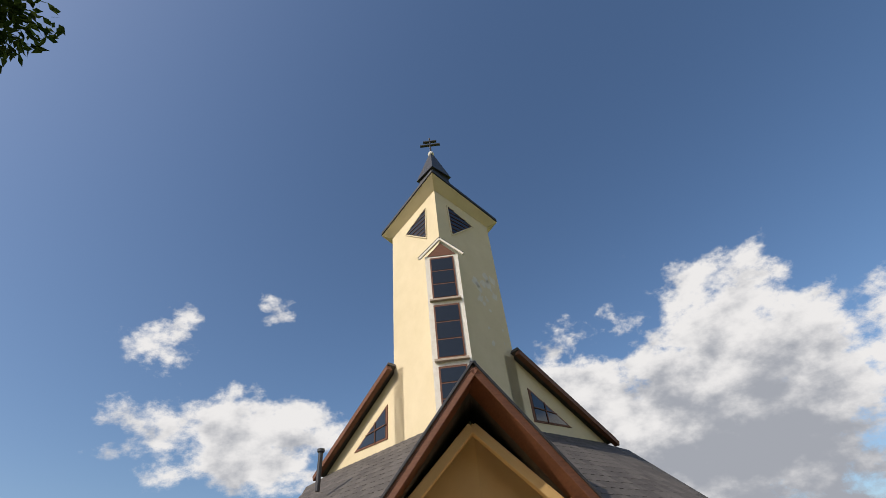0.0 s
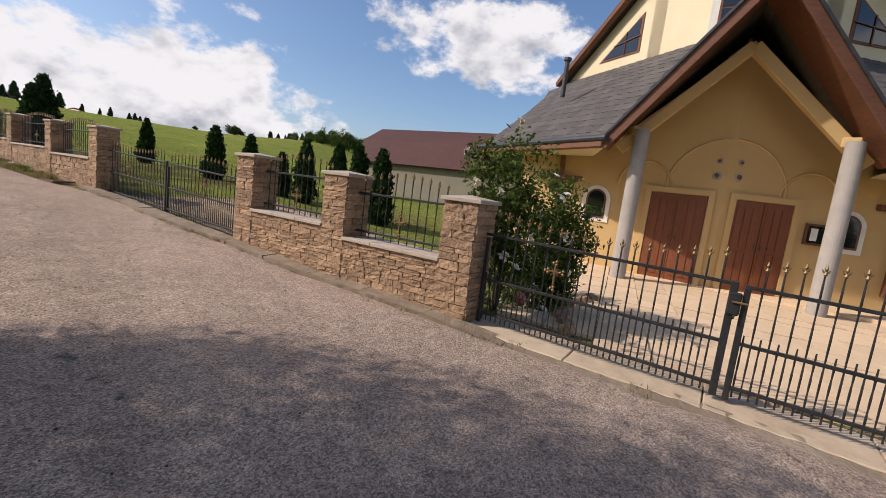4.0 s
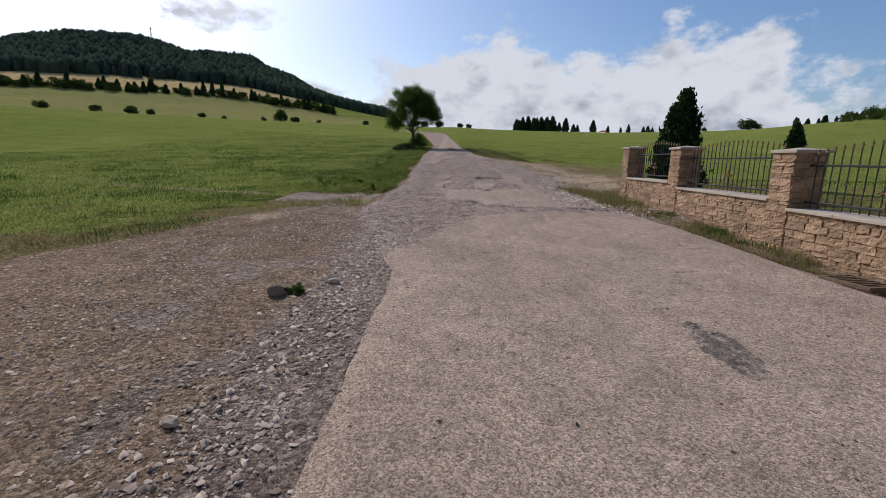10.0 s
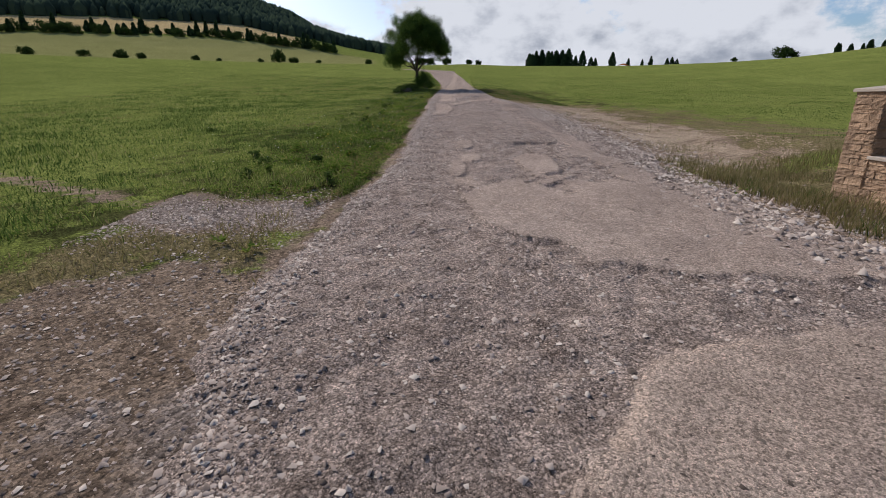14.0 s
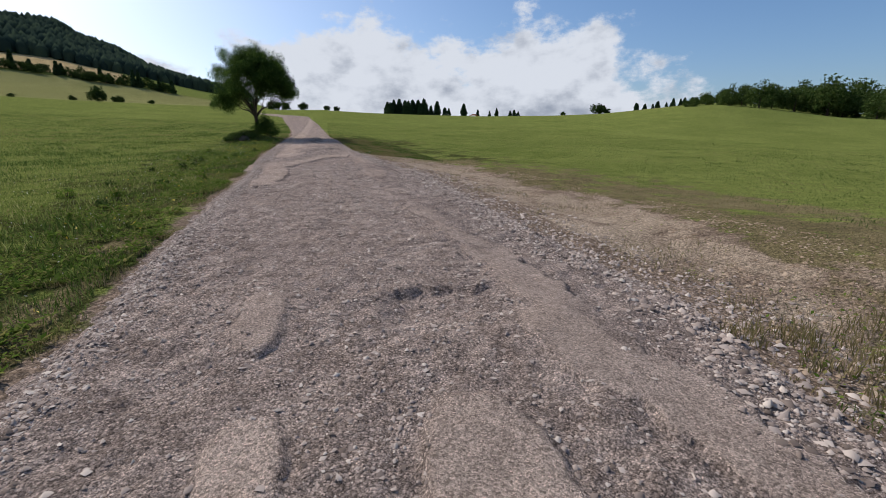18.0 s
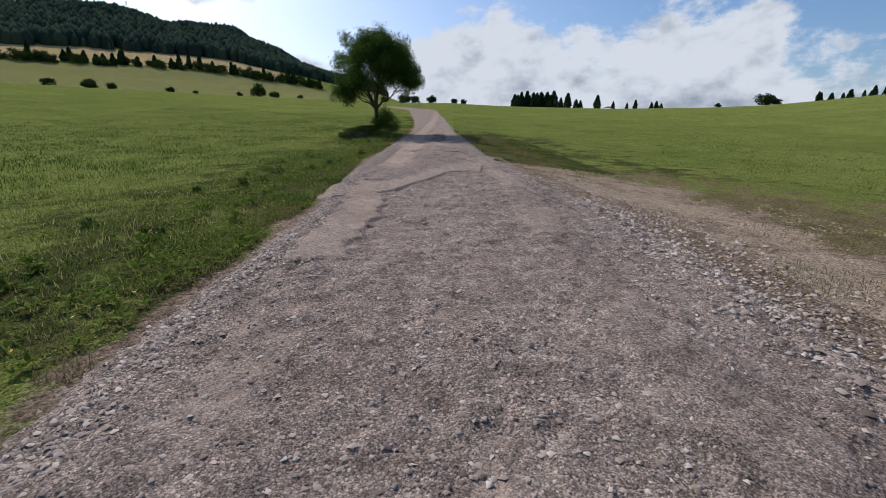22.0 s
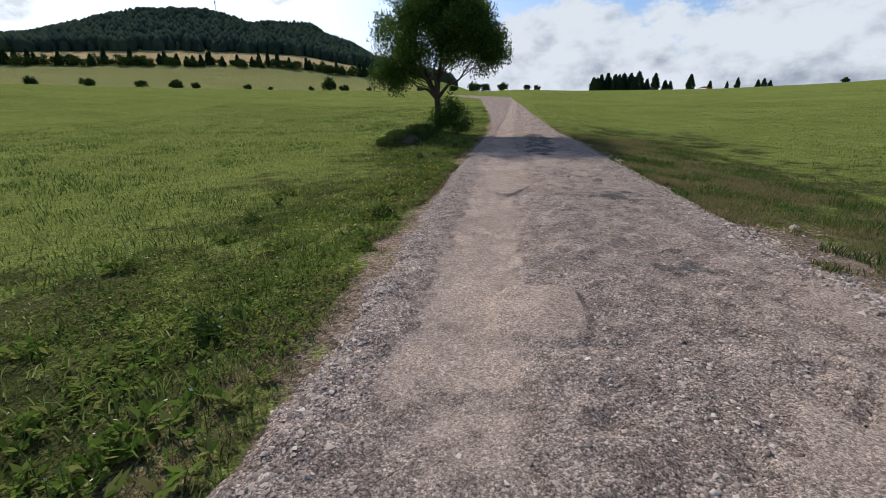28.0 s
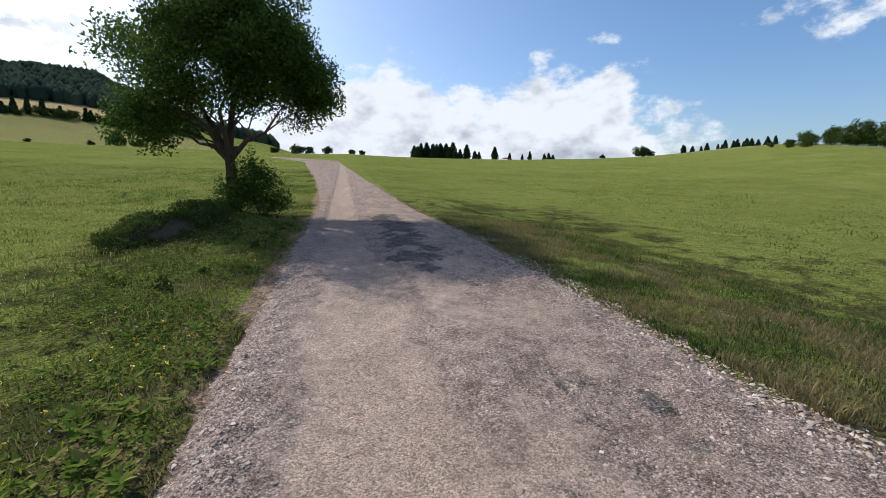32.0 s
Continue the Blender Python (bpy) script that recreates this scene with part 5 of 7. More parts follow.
SLATE_PIECE = unit_mesh("slate_plate", make_slate, SLATE)
for s in (1, -1):
    e, tip = EIN[s], TIPS[s]
    back = Vector((5.2, e.y, e.z + 0.1))
    pts = [APEX, e, back, RIDGE]
    r = roof("porch_roof", pts if s > 0 else pts[::-1], SLATE, 0.10)
    shingles(r, e, back, RIDGE, APEX, 15, 13)
    # board soffit under the front of the porch roof, deep and brown
    q = [APEX + Vector((0.02, 0, -0.12)), e + Vector((0.02, 0, -0.12)), e + Vector((0.95, -s * 0.05, -0.12)), Vector((1.05, -0.05, 6.12))]
    roof("porch_soffit", q if s > 0 else q[::-1], WOOD, 0.03, "brown stained board soffit")
    bm = bmesh.new()
    d = (e - APEX)
    beam(bm, APEX + Vector((-0.03, 0, -0.06)), e + Vector((-0.03, 0, -0.06)) + d.normalized() * 0.1, 0.05, 0.26, 0.01)
    part("barge_board", bm, WOOD, church, "brown stained barge board")
    bm = bmesh.new()
    beam(bm, APEX + Vector((-0.05, 0, 0.09)), e + Vector((-0.05, 0, 0.09)) + d.normalized() * 0.12, 0.10, 0.06, 0.01)
    part("edge_flashing", bm, TIN, church)
    # cream raking beam on the columns
    bm = bmesh.new()
    beam(bm, (0.98, 0.0, 5.20), (0.98, s * 2.25, 2.95), 0.22, 0.24, 0.02)
    part("raking_beam", bm, OCHRE, church)
    bm = bmesh.new()
    beam(bm, (0.8, s * 1.87, 3.36), (2.6, s * 2.6, 3.36), 0.3, 0.2, 0.02)
    part("porch_beam", bm, OCHRE, church)
    # skirt roof
    top_in, top_end = fb(s, 0.9, 6.55), fb(s, 5.9, 6.85)
    pts = [e, tip, top_end, top_in]
    bm = bmesh.new()
    slab(bm, [e, tip, top_end] if s < 0 else [top_end, tip, e], 0.10)
    slab(bm, [e, top_end, top_in] if s < 0 else [top_in, top_end, e], 0.10)
    r = part("skirt_roof", bm, SLATE, church, "dark slate lower roof")
    shingles(r, e, tip, top_end, top_in, 16, 15, 0.02)
    far = Vector((12.5, s * 8.5, 3.0))
    pts = [tip, far, fb(s, 7.2, 6.85), top_end]
    r = roof("rear_skirt_roof", pts if s < 0 else pts[::-1], SLATE, 0.10)
    bm = bmesh.new()
    beam(bm, e + Vector((-0.02, 0, -0.10)), tip + Vector((-0.02, 0, -0.10)), 0.20, 0.14, 0.01)
    part("fascia", bm, WOOD, church, "brown stained eaves board")
    bm = bmesh.new()
    d = (tip - e).normalized()
    tube(bm, [e + Vector((-0.12, 0, 0.02)) - d * 0.05, tip + Vector((-0.12, 0, 0.02))], [0.075, 0.075], 10)
    part("gutter", bm, TIN, church, "dark metal gutter")
    # pale soffit between wall and eaves
    pts = [e + Vector((0.1, 0, -0.17)), tip + Vector((0.1, 0, -0.17)), Vector((5.5, s * 6.2, 2.86)), Vector((2.9, s * 4.9, 2.86)), Vector((1.9, s * 0.6, 2.95))] if s < 0 else [e + Vector((0.1, 0, -0.17)), tip + Vector((0.1, 0, -0.17)), Vector((5.5, 6.2, 2.86)), Vector((2.9, 4.9, 2.86)), Vector((1.9, 0.6, 2.95))]
    if s < 0:
        pts = [pts[0], pts[1], pts[2], pts[3], Vector((2.4, -2.9, 2.9))]
    else:
        pts = [pts[0], pts[1], pts[2], pts[3], Vector((2.4, 2.9, 2.9))]
    roof("eaves_soffit", pts if s > 0 else pts[::-1], CREAM, 0.03)
    # upper wall beside the tower, with its triangular window and steep roof
    tri = [fb(s, 2.0, 5.9), fb(s, 6.0, 6.4), fb(s, 5.85, 6.95), fb(s, 2.35, 9.45), fb(s, 2.0, 9.45)]
    wall("upper_wall", tri if s < 0 else tri[::-1], 0.3, CREAM)
    wpts = [(2.72, 7.0), (4.35, 7.15), (2.72, 8.30)]
    def ring(grow, out):
        cx, cz = sum(p[0] for p in wpts) / 3, sum(p[1] for p in wpts) / 3
        p3 = [fb(s, cx + (h - cx) * grow, cz + (z - cz) * grow, out) for h, z in wpts]
        return p3 if s < 0 else p3[::-1]
    win = wall("triangular_window", ring(1.0, 0.03), 0.06, WOOD, "triangular window with a brown wooden frame")
    bm = bmesh.new()
    slab(bm, ring(0.84, 0.04), 0.02)
    part("pane", bm, PANE, win)
    bm = bmesh.new()
    beam(bm, fb(s, 3.3, 7.05, 0.05), fb(s, 3.3, 7.88, 0.05), 0.05, 0.03)
    beam(bm, fb(s, 2.75, 7.55, 0.05), fb(s, 3.75, 7.55, 0.05), 0.05, 0.03)
    part("glazing_bar", bm, WOOD, win)
    perp = (TO_A.to_3x3() @ Vector((0.7071, -s * 0.7071, 0)))
    a0, b0 = fb(s, 2.30, 9.62, 0.35), fb(s, 6.15, 6.90, 0.35)
    pts = [a0, b0, b0 + perp * 6, a0 + perp * 6]
    roof("steep_roof", pts if s > 0 else pts[::-1], SLATE, 0.16)
    bm = bmesh.new()
    beam(bm, a0 - Vector((0, 0, 0.12)), b0 - Vector((0, 0, 0.12)), 0.22, 0.20, 0.01)
    part("barge_board", bm, WOOD, church, "brown stained barge board")
    bm = bmesh.new()
    beam(bm, a0 + Vector((0, 0, 0.03)), b0 + Vector((0, 0, 0.03)), 0.12, 0.08, 0.01)
    part("edge_flashing", bm, TIN, church)
bm = bmesh.new()
beam(bm, APEX + Vector((-0.05, 0, 0.09)), RIDGE + Vector((0, 0, 0.06)), 0.16, 0.08, 0.02)
part("ridge_cap", bm, TIN, church)
bm = bmesh.new()
tube(bm, [(5.0, 4.35, 5.0), (5.0, 4.35, 6.1), (5.0, 4.35, 6.14), (5.0, 4.35, 6.22)], [0.075, 0.075, 0.12, 0.12], 12)
part("chimney_flue", bm, TIN, church, "round black metal flue")

# tower: square, corner forward, with a tall window strip in the corner
HB = 2.42


def tb(x, y, z):
    return TO_A @ Vector((x, y, z))


bm = bmesh.new()
lowr = [bm.verts.new(tb(x, y, 0)) for x, y in ((0, 0), (HB, -HB), (2 * HB, 0), (HB, HB))]
topr = [bm.verts.new(tb(x, y, z)) for x, y, z in ((0, 0, 17.5), (HB, -HB, 16.95), (2 * HB, 0, 16.4), (HB, HB, 16.95))]
for i in range(4):
    j = (i + 1) % 4
    bm.faces.new((lowr[i], lowr[j], topr[j], topr[i]))
bm.faces.new(topr)
bm.faces.new(lowr[::-1])
tower = part("tower", bm, CREAM, church, "tall cream rendered tower set corner forward, flaking on one face")
bm = bmesh.new()
for k in range(26):
    rnd = random.Random(k)
    h, z = rnd.uniform(1.2, 2.2), 13.4 - abs(rnd.gauss(0, 1.7))
    r = rnd.uniform(0.05, 0.30)
    n = 9
    pts = [fb(-1, h + r * rnd.uniform(0.5, 1) * 0.6 * math.cos(2 * math.pi * i / n), z + r * rnd.uniform(0.5, 1) * math.sin(2 * math.pi * i / n), 0.004) for i in range(n)]
    bm = bmesh.new()
    bm.faces.new([bm.verts.new(p) for p in pts])
    part("flaked_render", bm, BARE, tower, "patch of bare pale render")
# belfry openings with slats
for s in (1, -1):
    p3 = [fb(s, 0.5, 16.7, 0.008), fb(s, 0.56, 14.8, 0.008), fb(s, 1.62, 16.15, 0.008)]
    op = wall("belfry_opening", p3 if s > 0 else p3[::-1], 0.02, PANE, "dark triangular belfry opening with slats", tower)
    for k in range(7):
        t = (k + 0.6) / 7.4
        za = 16.7 - 1.9 * t
        right_h = 0.5 + 1.12 * (t / 0.29) if t < 0.29 else 1.62 - 1.06 * (t - 0.29) / 0.71
        if right_h > 0.62:
            bm = bmesh.new()
            beam(bm, fb(s, 0.53, za, 0.02), fb(s, right_h, za + 0.02, 0.02), 0.07, 0.02)
            part("slat", bm, WOOD, op)
    bm = bmesh.new()
    for a, b in ((0, 1), (1, 2), (2, 0)):
        pp = [fb(s, 0.5, 16.7, 0.02), fb(s, 0.56, 14.8, 0.02), fb(s, 1.62, 16.15, 0.02)]
        beam(bm, pp[a], pp[b], 0.06, 0.05, 0.005)
    part("opening_frame", bm, CREAM, op)
# belfry eaves: soffit and dark edge, high over the front corner
OV = 0.55
cor = [tb(-OV * 1.2, 0, 17.98), tb(HB, -HB - OV, 17.2), tb(2 * HB + OV, 0, 15.9), tb(HB, HB + OV, 17.2)]
hub = tb(HB, 0, 19.0)
for i in range(4):
    j = (i + 1) % 4
    roof("belfry_roof", [cor[i], cor[j], hub], TIN, 0.10)
    bm = bmesh.new()
    slab(bm, [cor[i] - Vector((0, 0, 0.13)), cor[j] - Vector((0, 0, 0.13)), tb(*[(0, 0, 17.35), (HB, -HB, 16.8), (2 * HB, 0, 15.6), (HB, HB, 16.8)][j]), tb(*[(0, 0, 17.35), (HB, -HB, 16.8), (2 * HB, 0, 15.6), (HB, HB, 16.8)][i])], 0.02)
    part("belfry_soffit", bm, CREAM, tower)
    bm = bmesh.new()
    beam(bm, cor[i], cor[j], 0.08, 0.16, 0.01)
    part("edge_flashing", bm, TIN, tower)
# spire in two stages, ball and double cross
for (r0, z0), (r1, z1) in (((1.25, 18.3), (0.80, 21.1)), ((1.0, 21.05), (0.14, 23.4))):
    bm = bmesh.new()
    a = [bm.verts.new(tb(HB + r0 * dx, r0 * dy, z0)) for dx, dy in ((-1, 0), (0, -1), (1, 0), (0, 1))]
    b = [bm.verts.new(tb(HB + r1 * dx, r1 * dy, z1)) for dx, dy in ((-1, 0), (0, -1), (1, 0), (0, 1))]
    for i in range(4):
        j = (i + 1) % 4
        bm.faces.new((a[i], a[j], b[j], b[i]))
    bm.faces.new(b)
    bm.faces.new(a[::-1])
    part("spire_stage", bm, TIN, tower)
bm = bmesh.new()
bmesh.ops.create_uvsphere(bm, u_segments=14, v_segments=10, radius=0.19, matrix=Matrix.Translation(tb(HB, 0, 23.45)))
part("spire_ball", bm, WHITE, tower, "pale ball under the cross", True)
bm = bmesh.new()
beam(bm, tb(HB, 0, 23.5), tb(HB, 0, 25.15), 0.09, 0.09, 0.01)
beam(bm, tb(HB, -0.62, 24.4), tb(HB, 0.62, 24.4), 0.10, 0.16, 0.01)
beam(bm, tb(HB, -0.42, 24.75), tb(HB, 0.42, 24.75), 0.10, 0.16, 0.01)
part("double_cross", bm, TIN, tower, "dark double-barred metal cross")
# window strip: a flat bay across the corner
BX = -0.06
bm = bmesh.new()
box(bm, (0, 0, 0), (0.8, 1.36, 6.9))
bm.transform(TO_A @ Matrix.Translation((BX + 0.4, 0, 9.72)))
bay = part("window_bay", bm, WHITE, tower, "white plastered bay with a tall strip of dark windows")
for k, (z0, z1) in enumerate(((11.0, 13.05), (8.5, 10.72), (6.5, 8.22))):
    bm = bmesh.new()
    box(bm, (0, 0, 0), (0.05, 0.98, z1 - z0))
    bm.transform(TO_A @ Matrix.Translation((BX - 0.005, 0, (z0 + z1) / 2)))
    wf = part("window_frame", bm, WOOD, bay)
    for j in range(3):
        h = (z1 - z0 - 0.1) / 3
        bm = bmesh.new()
        box(bm, (0, 0, 0), (0.02, 0.86, h - 0.05))
        bm.transform(TO_A @ Matrix.Translation((BX - 0.03, 0, z0 + 0.05 + h * (j + 0.5))))
        part("pane", bm, PANE, wf)
    bm = bmesh.new()
    box(bm, (0, 0, 0), (0.14, 1.2, 0.09), None, 0.01)
    bm.transform(TO_A @ Matrix.Translation((BX - 0.06, 0, z0 - 0.07)))
    part("window_sill", bm, CAP, bay)
bm = bmesh.new()
slab(bm, [tb(BX - 0.02, -0.60, 13.15), tb(BX - 0.02, 0.60, 13.15), tb(BX - 0.02, 0, 13.85)][::-1], 0.1)
part("bay_gable", bm, WOOD, bay, "grey weathered shingle gable")
for s in (1, -1):
    bm = bmesh.new()
    beam(bm, tb(BX - 0.05, 0, 14.05), tb(BX - 0.05, s * 0.92, 13.05), 0.10, 0.10, 0.01)
    part("bay_cornice", bm, WHITE, bay)
    bm = bmesh.new()
    beam(bm, tb(BX - 0.03, 0, 14.13), tb(BX - 0.03, s * 0.95, 13.10), 0.14, 0.04, 0.005)
    part("edge_flashing", bm, TIN, bay)

# church yard paving, laid last as separate slabs
yard = thing("yard_paving", Matrix(), "sunlit beige paving slabs of the church yard", "pavement", kind="structure")
SLAB = unit_mesh("paving_slab", lambda bm: box(bm, (0, 0, 0), (1, 1, 1), None, 0.012), PAVE)
axis, side = Vector((math.cos(radians(TURN)), math.sin(radians(TURN)), 0)), Vector((-math.sin(radians(TURN)), math.cos(radians(TURN)), 0))
for i in range(16):
    for j in range(14):
        p = Vector((10.85, 0.17, 0)) + axis * (2.3 - i * 0.62) + side * (-3.7 + j * 0.62)
        lim_l, lim_r = np.interp(p.x, [4, 7, 9, 12], [2.6, 2.65, 3.1, 5]), np.interp(p.x, [4, 7, 9, 12], [-2.1, -2.4, -2.9, -4.0])
        if p.x < FX + 0.75 or not lim_r < p.y < lim_l:
            continue
        piece("paving_slab", SLAB, yard, Matrix.Translation((p.x, p.y, float(land(p.x, p.y)) + 0.02)) @ Matrix.Rotation(radians(TURN), 4, "Z") @ Matrix.Diagonal((0.608, 0.608, 0.06, 1)))
bm = bmesh.new()
slab(bm, [(12.6, -3.9, 0.03), (14.4, -3.9, 0.03), (14.4, 5.2, 0.03), (12.6, 5.2, 0.03)], 0.1)
part("threshold", bm, PAVE, yard)
for k in range(5):
    y0, y1 = -3.45 + 1.21 * k, -3.45 + 1.21 * (k + 1) - 0.012
    bm = bmesh.new()
    slab(bm, [(x, y, float(land(x, y)) + up) for x, y, up in ((FX - 0.05, y0, 0.028), (FX + 0.56, y0, 0.058), (FX + 0.56, y1, 0.058), (FX - 0.05, y1, 0.028))], 0.2)
    bmesh.ops.bevel(bm, geom=bm.edges[:], offset=0.008, segments=1, affect="EDGES")
    part("gate_threshold", bm, WORN, yard, "worn pale concrete strip under the gate")

# ---- the shed behind the fence ----
shed = thing("shed", Matrix.Translation((22.3, 21.9, 0)) @ Matrix.Rotation(radians(-2.2), 4, "Z") @ Matrix.Diagonal((1.05, 1.24, 1.06, 1)), "grey-green rendered shed with a brown-red sheet roof", "shed")
bm = bmesh.new()
box(bm, (2.5, -5.2, 1.35), (5.0, 10.4, 3.1))
part("wall", bm, SHEDWALL, shed)
rr0, rr1 = Vector((-0.35, 0.35, 2.85)), Vector((-0.35, -10.8, 2.75))
pk0, pk1 = Vector((2.3, 0.35, 5.25)), Vector((2.3, -10.8, 5.15))
mid0, mid1 = Vector((0.75, 0.35, 4.35)), Vector((0.75, -10.8, 4.25))
for pts in ([rr0, mid0, mid1, rr1], [mid0, pk0, pk1, mid1], [pk0, Vector((5.4, 0.35, 2.85)), Vector((5.4, -10.8, 2.75)), pk1]):
    bm = bmesh.new()
    slab(bm, pts[::-1], 0.10)
    part("roof_sheet", bm, RUSTROOF, shed)
bm = bmesh.new()
slab(bm, [(0, 0, 2.8), (5, 0, 2.8), (2.3, 0, 5.1), (0.75, 0, 4.2)], 0.2)
part("gable_wall", bm, SHEDWALL, shed)


# ---- plants ----
def quads(centres, ax, ay):
    """Leaf quads: centres (n,3), half axes (n,3) each."""
    n = len(centres)
    v = np.stack([centres - ax - ay * 0.2, centres + ay * 0.0 - ay, centres + ax - ay * 0.2, centres + ay], 1).reshape(-1, 3)
    return v, np.arange(n * 4).reshape(n, 4)


def leaves(centres, size, rng, droop=0.0):
    n = len(centres)
    d = rng.normal(size=(n, 3))
    d[:, 2] -= droop
    d /= np.linalg.norm(d, axis=1)[:, None]
    e = np.cross(d, rng.normal(size=(n, 3)))
    e /= np.maximum(np.linalg.norm(e, axis=1)[:, None], 1e-6)
    s = size * rng.uniform(0.6, 1.35, (n, 1))
    return quads(centres, e * s * 0.48, d * s)


def clumps(rng, n_clump, per, shape, spread_r):
    """Points in clumps: shape(k) gives clump centres (n,3)."""
    c = shape(n_clump)
    p = np.repeat(c, per, 0) + np.clip(rng.normal(size=(n_clump * per, 3)), -1.7, 1.7) * spread_r * np.array([1, 1, 0.8])
    return c, p


def crown_shape(rng, centre, rad, flat=0.75, hollow=0.55, bottom=-0.6):
    def make(n):
        d = rng.normal(size=(n * 3, 3))
        d /= np.linalg.norm(d, axis=1)[:, None]
        d = d[d[:, 2] > bottom][:n]
        bump = 1 + 0.20 * np.sin(d[:, 0] * 5 + 1) * np.cos(d[:, 1] * 4) + 0.16 * np.sin(d[:, 2] * 9 + d[:, 0] * 6)
        r = (hollow + (1 - hollow) * rng.uniform(0, 1, len(d)) ** 0.6) * bump
        return np.array(centre) + d * r[:, None] * np.array([rad, rad, rad * flat])
    return make


def broad_tree(name, base, height, crown_c, rad, flat, material, label, seed, n_clump, per, leaf, trunk=0.18, bottom=-0.6, limbs=9, fork=0.3, shape=None):
    rng = np.random.default_rng(seed)
    t = thing(name, Matrix.Translation(base), label, "tree")
    bm = bmesh.new()
    cc = Vector(crown_c)
    knee = Vector((cc.x * 0.25, cc.y * 0.25, height * fork))
    tube(bm, [(0, 0, -0.2), (0.02, 0, 0.15), knee * 0.6 + Vector((0.05, 0, 0)), knee], [trunk * 1.5, trunk * 1.1, trunk * 0.95, trunk * 0.8], 10)
    part("trunk", bm, BARK, t)
    c, p = clumps(rng, n_clump, per, shape(rng) if shape else crown_shape(rng, crown_c, rad, flat, 0.5, bottom), min(rad * 0.13, 0.27))
    for k in range(limbs):
        bm = bmesh.new()
        end = Vector(c[int(k * len(c) / limbs)]) * 0.92 + knee * 0.08
        mid = knee.lerp(end, 0.5) + Vector(rng.normal(size=3) * 0.18)
        tube(bm, [knee - Vector((0, 0, 0.15)), knee.lerp(mid, 0.5) + Vector((0, 0, 0.12)), mid, end], [trunk * 0.55, trunk * 0.38, trunk * 0.24, trunk * 0.06], 7)
        for j in range(4):
            tgt = Vector(c[int(rng.integers(len(c)))])
            src = knee.lerp(mid, 0.4 + 0.15 * j)
            if (tgt - src).length < rad * 1.1:
                tube(bm, [src, src.lerp(tgt, 0.5) + Vector((0, 0, 0.1)), tgt], [trunk * 0.16, trunk * 0.1, 0.01], 5)
        part("limb", bm, BARK, t)
    v, f = leaves(p, leaf, rng)
    arrays("crown", v, f, material, t)
    return t


def conifer(name, base, h, r, material, label, seed, layers=26, per=34, group="", slim=0.85, leaf=0.10):
    """A dense narrow conifer of drooping sprays."""
    rng = np.random.default_rng(seed)
    t = thing(name, Matrix.Translation(base), label, "conifer", group)
    bm = bmesh.new()
    tube(bm, [(0, 0, -0.15), (0, 0, h * 0.5), (0, 0, h * 0.96)], [0.05 * h / 2 + 0.02, 0.04 * h / 2, 0.01], 7)
    part("trunk", bm, BARK, t)
    k = rng.uniform(0, 1, layers * per)
    a = rng.uniform(0, 2 * np.pi, len(k))
    prof = np.minimum(1, (1 - k) * 1.25) ** slim * np.minimum(1, 0.55 + k * 3)
    lob = 1 + 0.22 * np.sin(a * 3 + k * 9 + seed) + 0.14 * np.sin(a * 7 - k * 21)
    rr = r * prof * lob * rng.uniform(0.45, 1.0, len(k)) ** 0.5
    c = np.stack([rr * np.cos(a), rr * np.sin(a), 0.03 * h + k * h * 0.97], 1)
    c = np.repeat(c, 5, 0) + rng.normal(size=(len(c) * 5, 3)) * r * 0.10
    v, f = leaves(c, leaf, rng, -1.1)
    arrays("foliage", v, f, material, t)
    return t


def bend_crown(rng):
    """A broad crown with a dense middle, lobes and one low bough hanging to the side."""
    body, core_ = crown_shape(rng, (0.1, 0.1, 4.7), 2.75, 0.86, 0.55, -0.72), crown_shape(rng, (0.1, 0.1, 5.1), 1.9, 0.85, 0.25, -0.4)

    def make(n):
        k = n // 12
        low = np.stack([-2.0 + rng.normal(size=k) * 0.55, 0.3 + rng.normal(size=k) * 0.5, 3.1 + rng.normal(size=k) * 0.5], 1)
        side = np.stack([2.6 + rng.normal(size=k) * 0.3, rng.normal(size=k) * 0.6, 3.8 + rng.normal(size=k) * 0.35], 1)
        pts = np.concatenate([body(2 * n), core_(n // 2)])
        pts = pts[[noise.noise(Vector(q) * 0.8) + 0.5 * noise.noise(Vector(q) * 1.9) > -0.2 for q in pts]]
        rng.shuffle(pts)
        return np.concatenate([pts[:n - 2 * k], low, side])
    return make


# the tree at the bend, with a bush at its foot
tz = float(land(-5.95, 63.6))
broad_tree("roadside_tree", (-5.95, 63.6, tz - 0.1), 7.3, (0.1, 0.1, 4.75), 2.75, 0.86, LEAF, "broad dark green tree beside the lane, seen against the light", 5, 470, 215, 0.055, 0.19, -0.72, 8, 0.25, bend_crown)
rng = np.random.default_rng(17)
bush = thing("bush", Matrix.Translation((-5.0, 63.2, tz - 0.1)), "dark tangled bush round the foot of the tree", "bush")
c, p = clumps(rng, 70, 90, crown_shape(rng, (-0.15, 0.1, 0.62), 1.0, 0.85, 0.3, -0.7), 0.2)
c[::5, 2] += 0.35
p = np.concatenate([p, np.repeat(c[::5], 50, 0) + rng.normal(size=(len(c[::5]) * 50, 3)) * np.array([0.1, 0.1, 0.25])])
v, f = leaves(p, 0.048, rng)
arrays("foliage", v, f, LEAF, bush)
bm = bmesh.new()
for k in range(14):
    e = c[k * 4]
    tube(bm, [(e[0] * 0.15, e[1] * 0.15, -0.1), (e[0] * 0.5, e[1] * 0.5, e[2] * 0.6), tuple(e)], [0.018, 0.012, 0.004], 5)
part("stem", bm, BARK, bush)

